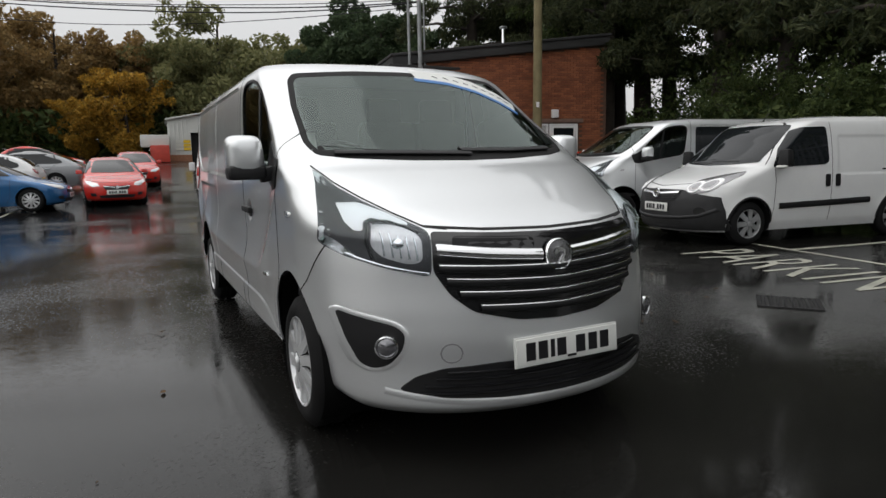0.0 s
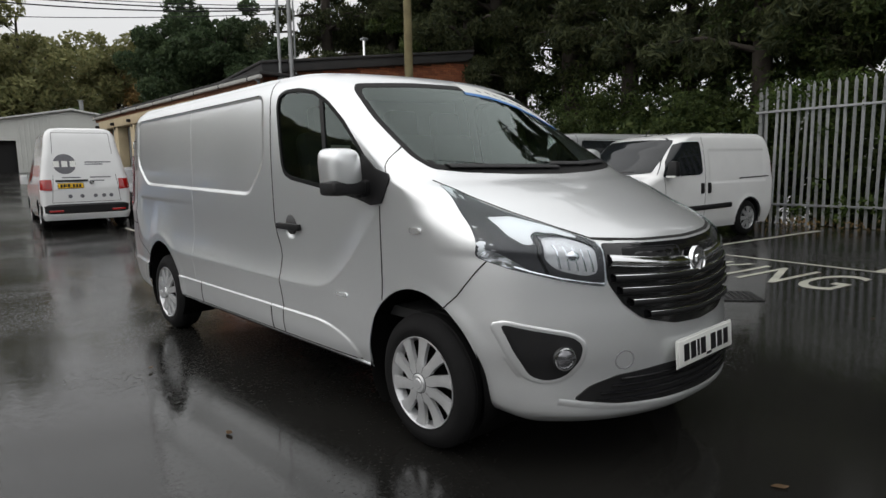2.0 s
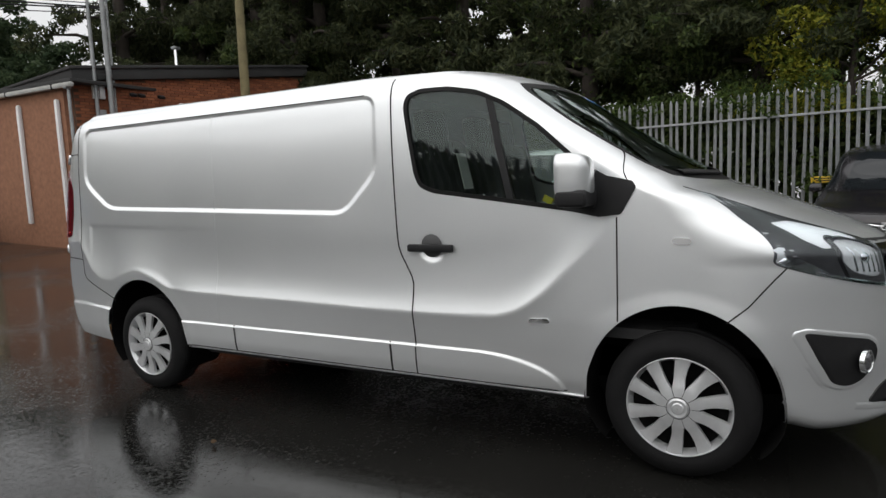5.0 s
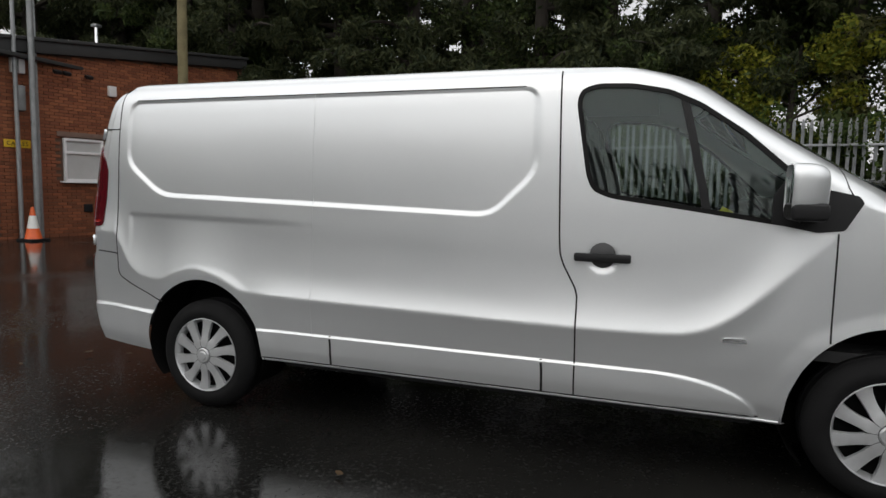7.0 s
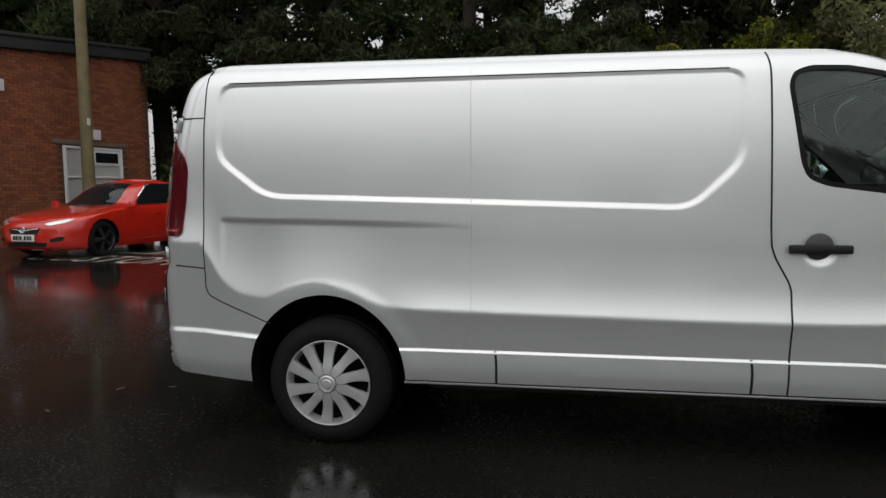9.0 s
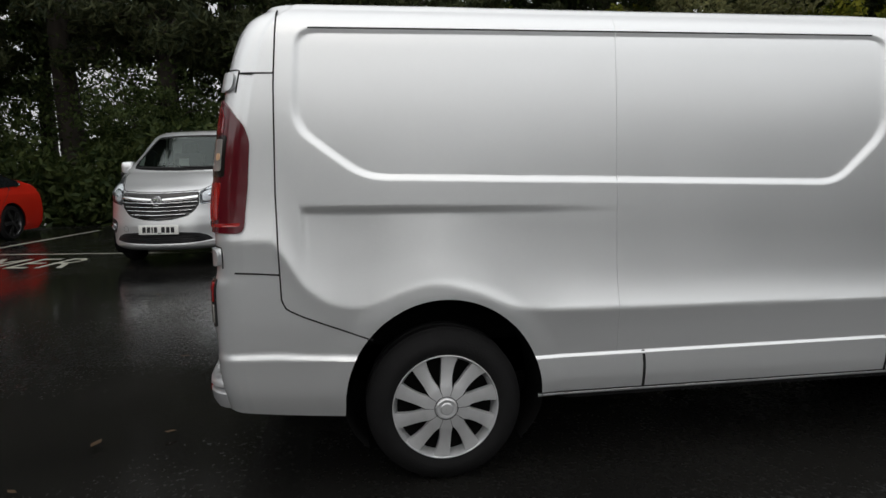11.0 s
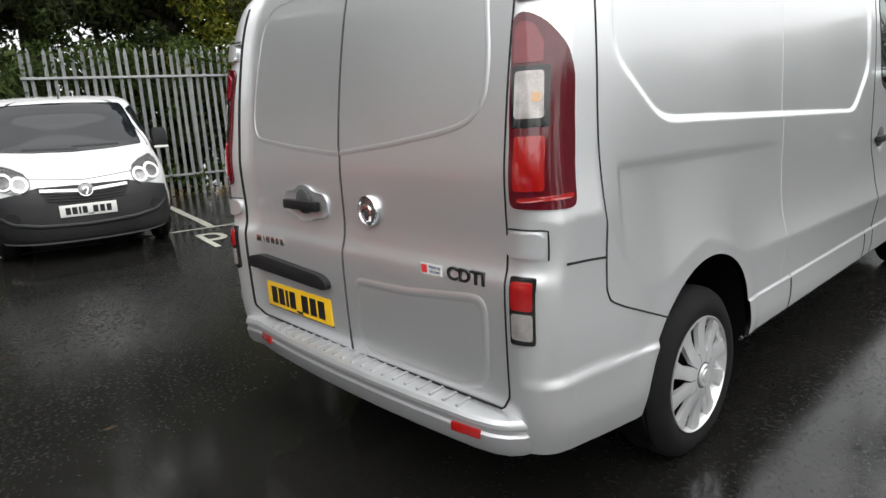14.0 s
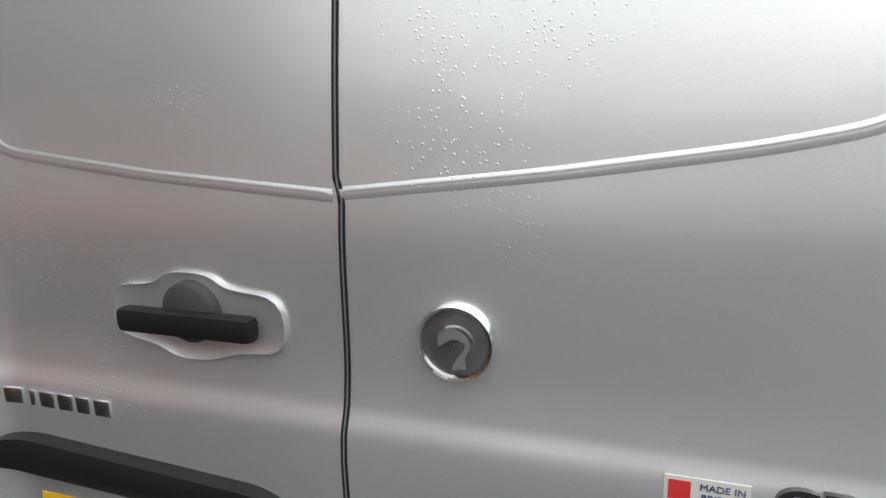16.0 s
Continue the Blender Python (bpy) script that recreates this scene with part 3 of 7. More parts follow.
def van_relief(y, z):
    """The pressed shape of the sides: sill, swage, wheel arches, cargo panel and ledge, as metres outwards."""
    draw_in = -0.027 * soft(y, 3.95, 4.36)
    y, z = np.broadcast_arrays(np.minimum(np.asarray(y, float), 4.16), np.asarray(z, float))
    s = SWAGE(y)
    rise = np.clip((z - s) / 0.34, 0, 1)
    x = -0.031 * (1 - (1 - rise) ** 2) * soft(y, 0.1, 0.5) * (1 - 0.25 * soft(y, 2.9, 3.4)) * (1 - soft(z, 1.05, 1.75) * 0.35)
    # the crease itself stands a little proud of the panel above and below it
    lift = np.where(z > s, (1 - np.clip((z - s) / 0.17, 0, 1)) ** 2, (1 - np.clip((s - z) / 0.15, 0, 1)) ** 2)
    x = x + 0.012 * lift * soft(y, 0.35, 0.7) * (1 - 0.6 * soft(y, 2.9, 3.3))
    box = (y > 1.48) & (y < 4.10) & (z > 1.16) & (z < 1.85)
    if box.any():
        deep = np.zeros(y.shape)
        deep[box] = np.clip(-inside_depth(y[box], z[box], CARGO) / 0.023, 0, 1)
        x = x - 0.011 * deep
    x = x - 0.012 * soft(1.140 - z - 0.02 * (4 - y) * 0.9, 0.0, 0.022) * soft(y, 2.6, 3.7) * (1 - soft(y, 4.03, 4.06)) * soft(z, s + 0.01, s + 0.34)
    for yc in (0.0, 3.498):
        r = np.hypot(y - yc, z - 0.335)
        x = x + 0.006 * (1 - soft(r, 0.43, 0.52)) * (z > 0.2)
    x = x - 0.030 * soft(z, 1.25, 1.85) * (1 - soft(y, 0.6, 1.5))
    # bumper shelf behind the rear wheel, sill trims
    x = x + 0.013 * (1 - np.clip((z - 0.515 - 0.08 * (y - 3.8)) / 0.026, 0, 1)) * soft(y, 3.75, 3.80)
    tip = 0.226 + 0.238 * np.sqrt(1 - np.clip((0.98 - y) / 0.47, 0, 1) ** 2)
    x = x + 0.009 * (1 - np.clip((z - tip) / 0.018, 0, 1)) * soft(z, 0.232, 0.246) * (1 - soft(y, 3.13, 3.14))
    x = x + 0.014 * np.clip((tip - z) / 0.22, 0, 1) * soft(z, 0.232, 0.246) * (1 - soft(y, 3.13, 3.14))
    # door pull recess
    r = np.hypot((y - 1.20) / 1.1, z - 1.005)
    return x + draw_in - 0.012 * (1 - soft(r, 0.035, 0.075))


VAN = Body(
    nose=[(0.20, -0.80), (0.25, -0.905), (0.29, -0.935), (0.36, -0.93), (0.44, -0.925), (0.55, -0.93), (0.66, -0.918), (0.78, -0.900), (0.90, -0.885), (0.985, -0.862), (1.025, -0.815), (1.075, -0.72), (1.14, -0.56), (1.20, -0.41), (1.25, -0.27), (1.285, -0.165),
          (1.36, -0.04), (1.49, 0.175), (1.65, 0.425), (1.78, 0.615), (1.845, 0.715), (1.88, 0.785), (1.905, 0.86)],
    tail=[(0.2, 4.38), (0.45, 4.404), (0.78, 4.411), (0.835, 4.409), (0.885, 4.395), (0.95, 4.390), (1.12, 4.394), (1.25, 4.382), (1.55, 4.335), (1.75, 4.285), (1.85, 4.235), (1.905, 4.17)],
    width=[(0.20, 0.86), (0.28, 0.878), (0.34, 0.888), (0.48, 0.898), (0.62, 0.908), (0.70, 0.911), (0.85, 0.911), (1.05, 0.912), (1.2, 0.910), (1.35, 0.905), (1.5, 0.897), (1.7, 0.881), (1.80, 0.868), (1.85, 0.848), (1.88, 0.824), (1.905, 0.79)],
    corner=[(0.2, 0.8), (0.95, 0.8), (1.03, 0.72), (1.15, 0.56), (1.28, 0.34), (1.5, 0.30), (1.8, 0.28), (1.905, 0.34)],
    n=2.2, rear=0.10, low=0.215, high=1.905, dome=0.062, extra=van_relief,
    hem=curve([(-1.0, 0.235), (-0.55, 0.245), (-0.38, 0.29), (0.40, 0.312), (3.10, 0.312), (3.85, 0.290), (4.15, 0.305), (4.4, 0.325)]))
ARCHES = {}
for _y, _h in ((0.0, 0.450), (3.498, 0.425)):
    _a = np.radians(np.linspace(0, 180, 41))
    ARCHES[_y] = np.vstack([np.stack([_y + 0.408 * np.cos(_a), 0.335 + _h * np.sin(_a)], -1), [(_y - 0.418, 0.10), (_y + 0.418, 0.10)]])
VAN_SIDE_WIN = rounded([(1.352, 1.74), (1.335, 1.80), (1.26, 1.826), (1.10, 1.822), (0.94, 1.79), (0.80, 1.725), (0.62, 1.60), (0.40, 1.40), (0.262, 1.262), (0.262, 1.195), (0.30, 1.172), (0.50, 1.196), (0.85, 1.247), (1.18, 1.292), (1.262, 1.325), (1.292, 1.39)], 2)
VAN_SCREEN = rounded([(-0.745, 1.338), (-0.60, 1.318), (-0.30, 1.302), (0, 1.297), (0.30, 1.302), (0.60, 1.318), (0.745, 1.338), (0.775, 1.40), (0.745, 1.62), (0.705, 1.78), (0.66, 1.825), (0.3, 1.845), (0, 1.850), (-0.3, 1.845), (-0.66, 1.825), (-0.705, 1.78), (-0.745, 1.62), (-0.775, 1.40)], 2)


def shrink(o, d):
    """An outline moved inwards by d."""
    o = np.asarray(o, float)
    t = np.roll(o, -1, 0) - np.roll(o, 1, 0)
    t /= np.linalg.norm(t, axis=1)[:, None] + 1e-9
    nrm = np.stack([-t[:, 1], t[:, 0]], -1)
    area = np.sum(o[:, 0] * np.roll(o[:, 1], -1) - np.roll(o[:, 0], -1) * o[:, 1])
    return o + nrm * d * (1 if area > 0 else -1)


def arc(cy, cz, r, a0, a1, k=30):
    a = np.radians(np.linspace(a0, a1, k))
    return np.stack([cy + r * np.cos(a), cz + r * np.sin(a)], -1)


def mirror_part(parent, side):
    hold = empty("wing_mirror")
    hold.parent = parent
    hold.matrix_basis = pose(side * 1.022, 0.405, 1.335)
    v, f = [], []
    # egg-shaped housing as stacked rounded rectangles along y
    rows = [(-0.0800, 0.002, 0.002), (-0.0795, 0.020, 0.024), (-0.0780, 0.036, 0.044), (-0.0745, 0.052, 0.064), (-0.068, 0.066, 0.080), (-0.058, 0.078, 0.092), (-0.042, 0.087, 0.101), (-0.02, 0.093, 0.107), (0.01, 0.0955, 0.1095), (0.04, 0.096, 0.110), (0.056, 0.0955, 0.1095), (0.062, 0.090, 0.104), (0.050, 0.086, 0.10)]
    k = 40
    for y, hx, hz in rows:
        for i in range(k):
            a = 2 * math.pi * i / k
            c, s = math.cos(a), math.sin(a)
            x, z = hx * abs(c) ** 0.5 * (1 if c > 0 else -1), hz * abs(s) ** 0.5 * (1 if s > 0 else -1)
            v.append((x + side * 0.006 * z / 0.1, y, z + 0.006))
    for r in range(len(rows) - 1):
        for i in range(k):
            f.append((r * k + i, r * k + (i + 1) % k, (r + 1) * k + (i + 1) % k, (r + 1) * k + i))
    f.append(tuple(range(k)))
    mesh_ob("mirror_cap", v, f, SILVER, hold, "silver mirror cap", auto=70)
    part("mirror_base", box_bm((0.196, 0.140, 0.075), (0, -0.006, -0.078), 0.028, seg=3), BLACK, hold, "black plastic lower shell")
    part("mirror_glass", box_bm((0.165, 0.006, 0.185), (0, 0.050, 0.006), 0.01), material("mirror_silver", (0.8, 0.85, 0.85), 0.03, 1.0), hold, "mirror glass")
    bm = join_bm(box_bm((0.12, 0.07, 0.075), (-side * 0.115, -0.03, -0.085), 0.02, (0, side * 14, 0)), box_bm((0.13, 0.05, 0.05), (-side * 0.05, 0.0, -0.085), 0.015))
    part("mirror_arm", bm, BLACK, hold, "black plastic arm")


def headlamp(parent, side):
    sm = VAN.side_map(side)
    fm = VAN.front_map()

    def lm(u, v, off):
        """u runs along the plan curve of the nose: metres across from the middle."""
        return fm(side * np.abs(u), v, off)
    hold = empty("headlamp")
    hold.parent = parent
    out = rounded([(0.792, 1.278), (0.818, 1.20), (0.858, 1.06), (0.872, 0.985), (0.862, 0.955), (0.80, 0.915), (0.68, 0.872), (0.54, 0.842), (0.528, 0.86), (0.518, 1.0), (0.522, 1.025), (0.60, 1.075), (0.68, 1.135), (0.75, 1.20)], 2)
    c = (0.69, 1.03)
    patch("lamp_bowl", out, lm, material("lamp_bowl_dark", (0.075, 0.075, 0.080), 0.35, 0.4, vary=0.4, scale=18), hold, off=0.001, center=c, label="dark lamp bowl")
    main = rounded([(0.700, 1.048), (0.722, 0.968), (0.690, 0.918), (0.60, 0.888), (0.552, 0.90), (0.548, 0.99), (0.570, 1.022), (0.63, 1.045)], 2)
    patch("reflector", main, lm, material("faceted_reflector", (0.80, 0.80, 0.81), 0.2, 0.35, vary=0.25, scale=70, coat=1.0, bump=0.3, bump_scale=50), hold, off=0.003, bulge=0.004, label="bright faceted reflector")
    patch("bulb_shield", arc(0.632, 0.972, 0.022, 0, 345, 16), lm, CHROME, hold, off=0.006, bulge=0.010, rings=4, label="chrome bulb shield")
    for k in range(5):
        u = 0.570 + 0.027 * k
        strip("reflector_rib", [(u, 0.905 + 0.004 * k), (u + 0.004, 0.995 + 0.006 * k)], lm, CHROME, hold, width=0.006, off=0.006, height=0.003)
    turn = rounded([(0.778, 1.128), (0.782, 1.055), (0.762, 1.020), (0.735, 1.020), (0.722, 1.055), (0.690, 1.070), (0.62, 1.062), (0.575, 1.040), (0.570, 1.052), (0.62, 1.088), (0.70, 1.130)], 1)
    # matt white is painted here in place of the glare on the clear reflector
    patch("turn_lamp", turn, lm, material("glare_white", (0.95, 0.95, 0.96), 0.3, 0.0, vary=0.08, scale=90, coat=0.5), hold, off=0.004, bulge=0.003, center=(0.735, 1.082), label="indicator reflector with its glare painted white")
    strip("daytime_strip", [(0.535, 0.853), (0.60, 0.863), (0.68, 0.880), (0.76, 0.908), (0.80, 0.928)], lm, CHROME, hold, width=0.014, off=0.005, height=0.003, label="chrome strip along the lower edge")
    patch("daytime_blade", rounded([(0.866, 0.968), (0.852, 1.000), (0.825, 0.982), (0.790, 0.945), (0.760, 0.910), (0.805, 0.922), (0.845, 0.945)], 1), lm, CHROME, hold, off=0.005, rings=3, label="chrome blade at the lamp corner")
    strip("lamp_divider", [(0.715, 0.90), (0.733, 0.98), (0.708, 1.062), (0.63, 1.058), (0.548, 1.01)], lm, GLOSS, hold, width=0.010, off=0.003, height=0.006)
    cover = patch("lamp_glass", out, lm, GLASS_CLEAR, hold, off=0.012, bulge=0.012, center=c, label="clear lamp cover")
    cover.visible_shadow = False


def fog_pocket(parent, side):
    fm = VAN.front_map()
    lm = lambda u, v, off: fm(side * np.abs(u), v, off)
    hold = empty("fog_lamp")
    hold.parent = parent
    out = rounded([(0.842, 0.690), (0.80, 0.675), (0.66, 0.640), (0.632, 0.605), (0.645, 0.54), (0.685, 0.475), (0.735, 0.452), (0.775, 0.470), (0.815, 0.57)], 2)
    c = (0.72, 0.57)
    patch("pocket_rim", shrink(out, -0.028), lm, SILVER, hold, off=0.000, center=c, bulge=0.004, label="silver raised rim")
    strip("pocket_edge", shrink(out, -0.008), lm, SILVER, hold, width=0.024, off=0.0005, height=0.003, closed=True, step=0.012)
    patch("pocket", out, lm, BLACK, hold, off=0.007, bulge=-0.001, center=c, label="black plastic surround")
    at = np.array(fm(np.array([side * 0.695]), np.array([0.555]), np.array([0.010]))[0])
    v, f = lathe([(0.0, 0.050), (-0.016, 0.048), (-0.018, 0.042), (-0.012, 0.040)], 32)
    ring = mesh_ob("fog_ring", [(y, x, z) for x, y, z in v], f, CHROME, hold, "chrome ring")
    ring.matrix_basis = pose(*at, 0, 0, side * 26)
    v, f = lathe([(-0.010, 0.041), (-0.020, 0.030), (-0.025, 0.001)], 28)
    lens = mesh_ob("fog_lens", [(y, x, z) for x, y, z in v], f, material("fog_glass", (0.28, 0.28, 0.30), 0.08, 0.7, vary=0.6, scale=60, coat=1.0), hold, "clear fog lamp lens")
    lens.matrix_basis = pose(*at, 0, 0, side * 26)


REAR_CLEAR = material("rear_clear_lens", (0.50, 0.47, 0.45), 0.14, 0.35, vary=0.5, scale=22, coat=1.0)


def tail_lamp(parent, side):
    """Tall lamp on the rear corner, wrapping from the back on to the side."""
    hold = empty("tail_lamp")
    hold.parent = parent

    def wrap(u, v, off):
        # u: metres round the corner, 0 at the door gap, growing forwards along the side
        yr, w, r = VAN.yr(v), VAN.wide(VAN.yr(v), v), VAN.r
        x0 = 0.764
        flat = np.maximum(w - r - x0, 0.0)
        a = np.clip((u - flat) / r, 0, math.pi / 2)
        x = np.where(u < flat, x0 + u, w - r + r * np.sin(a))
        y = np.where(u < flat, yr, yr - r + r * np.cos(a)) - np.maximum(u - flat - r * math.pi / 2, 0)
        nx, ny = np.where(u < flat, 0.0, np.sin(a)), np.where(u < flat, 1.0, np.cos(a))
        return np.stack([side * (x + off * nx), y + off * ny, v], -1)
    out = rounded([(0.006, 1.052), (0.006, 1.545), (0.036, 1.556), (0.086, 1.530), (0.160, 1.455), (0.189, 1.395), (0.200, 1.15), (0.202, 1.058), (0.18, 1.046)], 2)
    patch("lamp_body", out, wrap, LAMP_DARK, hold, off=0.010, rings=6, depth=0.02, label="dark red lamp body")
    patch("upper_lens", rounded([(0.014, 1.425), (0.014, 1.515), (0.03, 1.532), (0.062, 1.52), (0.085, 1.475), (0.085, 1.425)], 1), wrap, LAMP_RED, hold, off=0.0125, rings=4, label="red lens")
    patch("smoked_surround", rounded([(0.012, 1.262), (0.012, 1.418), (0.104, 1.418), (0.108, 1.262)], 1), wrap, GLOSS, hold, off=0.0118, rings=4, label="smoked surround")
    patch("clear_lens", rounded([(0.020, 1.285), (0.020, 1.405), (0.088, 1.405), (0.092, 1.285)], 1), wrap, REAR_CLEAR, hold, off=0.013, rings=4, label="clear lens with an amber bulb")
    patch("bulb", rounded([(0.060, 1.325), (0.060, 1.352), (0.084, 1.352), (0.084, 1.325)], 2), wrap, LAMP_AMBER, hold, off=0.0145, rings=2, label="amber bulb")
    # the highlight along the lower edge is drawn as a brighter red strip
    patch("lamp_foot", rounded([(0.030, 1.068), (0.030, 1.080), (0.186, 1.088), (0.186, 1.074)], 1), wrap, LAMP_RED2, hold, off=0.0124, rings=2, label="thin highlight painted in brighter red at the lamp foot")
    patch("brake_lens", rounded([(0.020, 1.098), (0.020, 1.240), (0.094, 1.240), (0.098, 1.098)], 1), wrap, LAMP_RED2, hold, off=0.013, rings=4, label="bright red lens")
    low = rounded([(0.006, 0.672), (0.006, 0.868), (0.082, 0.866), (0.080, 0.676)], 1)
    patch("low_lamp", low, wrap, GLOSS, hold, off=0.008, rings=3, depth=0.02, label="black lower lamp surround")
    patch("low_red_lens", rounded([(0.014, 0.775), (0.014, 0.855), (0.074, 0.855), (0.074, 0.775)], 1), wrap, LAMP_RED2, hold, off=0.012, rings=3, label="red lens")
    patch("reverse_lens", rounded([(0.014, 0.690), (0.014, 0.765), (0.074, 0.765), (0.073, 0.690)], 1), wrap, REAR_CLEAR, hold, off=0.012, rings=3, label="clear lens")
    for z0, z1 in ((0.918, 0.985), (1.585, 1.655)):
        patch("hinge", rounded([(-0.01, z0), (-0.01, z1), (0.100, z1), (0.100, z0)], 2), wrap, SILVER, hold, off=0.016, rings=3, depth=0.03, label="silver door hinge cover")
        strip("hinge_gap", [(0.108, z0 - 0.008), (0.108, z1 + 0.008), (-0.01, z1 + 0.008)], wrap, SEAM, hold, width=0.005, off=0.002)


def cabin(parent):
    """What shows through the cab glass."""
    part("dashboard", join_bm(box_bm((1.50, 0.62, 0.16), (0, 0.16, 1.18), 0.06, (12, 0, 0)), box_bm((1.5, 0.3, 0.4), (0, 0.40, 0.98), 0.06)), TRIM, parent, "dark grey dashboard")
    part("cab_floor", box_bm((1.6, 1.6, 0.05), (0, 0.75, 0.62)), TRIM, parent)
    part("bulkhead", box_bm((1.66, 0.03, 1.22), (0, 1.56, 1.24), 0.01), material("bulkhead_grey", (0.16, 0.165, 0.17), 0.6, vary=0.2, scale=4), parent, "grey steel bulkhead behind the seats")
    part("headlining", box_bm((1.22, 0.55, 0.02), (0, 1.27, 1.85), 0.008), material("headlining_grey", (0.35, 0.35, 0.34), 0.9), parent)
    for x, w in ((-0.47, 0.48), (0.15, 0.42), (0.58, 0.42)):
        part("seat_cushion", box_bm((w, 0.5, 0.16), (x, 0.95, 0.92), 0.06), CLOTH, parent)
        part("seat_back", box_bm((w, 0.15, 0.66), (x, 1.30, 1.26), 0.06, (-12, 0, 0)), CLOTH, parent)
        part("head_rest", box_bm((0.26, 0.10, 0.19), (x, 1.40, 1.66), 0.04, (-8, 0, 0)), CLOTH, parent)
    v, f = lathe([(0.014 * math.cos(a), 0.185 + 0.014 * math.sin(a)) for a in np.linspace(0, 2 * math.pi, 9)], 36)
    st = mesh_ob("steering_wheel", [(y, x, z) for x, y, z in v], f, BLACK, parent, "black steering wheel")
    st.matrix_basis = pose(-0.45, 0.52, 1.27, -38, 0, 0)
    part("wheel_boss", box_bm((0.34, 0.04, 0.09), (-0.45, 0.54, 1.26), 0.02, (-38, 0, 0)), BLACK, parent)
    part("paper_sheet", box_bm((0.16, 0.004, 0.20), (-0.50, 1.18, 1.40), 0.0, (-12, 0, 8)), material("paper", (0.7, 0.7, 0.68), 0.8, vary=0.08, scale=20), parent, "white paper on the seat back")
    part("key_tag", box_bm((0.003, 0.055, 0.035), (-0.62, 0.66, 1.235), 0.001, (28, 0, 0)), material("tag_yellow", (0.75, 0.68, 0.05), 0.6), parent, "yellow key tag")


def square_up(van):
    """The offside rear corner stands a little squarer and wider than the nearside one."""
    for ob in van.children_recursive:
        if ob.type != 'MESH':
            continue
        m, up = ob.matrix_basis.copy(), ob.parent
        while up is not van:
            m, up = up.matrix_basis @ m, up.parent
        n = len(ob.data.vertices)
        co = np.empty(n * 3)
        ob.data.vertices.foreach_get("co", co)
        a, t = np.array(m.to_3x3()), np.array(m.translation)
        w = co.reshape(-1, 3) @ a.T + t
        k = soft(w[:, 0], 0.70, 0.79) * soft(w[:, 1], 3.75, 4.2)
        if k.max() <= 0:
            continue
        shift = np.stack([0.060 * k, 0.050 * k * soft(w[:, 1], 4.0, 4.35), 0 * k], -1)
        ob.data.vertices.foreach_set("co", (co.reshape(-1, 3) + shift @ np.linalg.inv(a).T).ravel())
        ob.data.update()


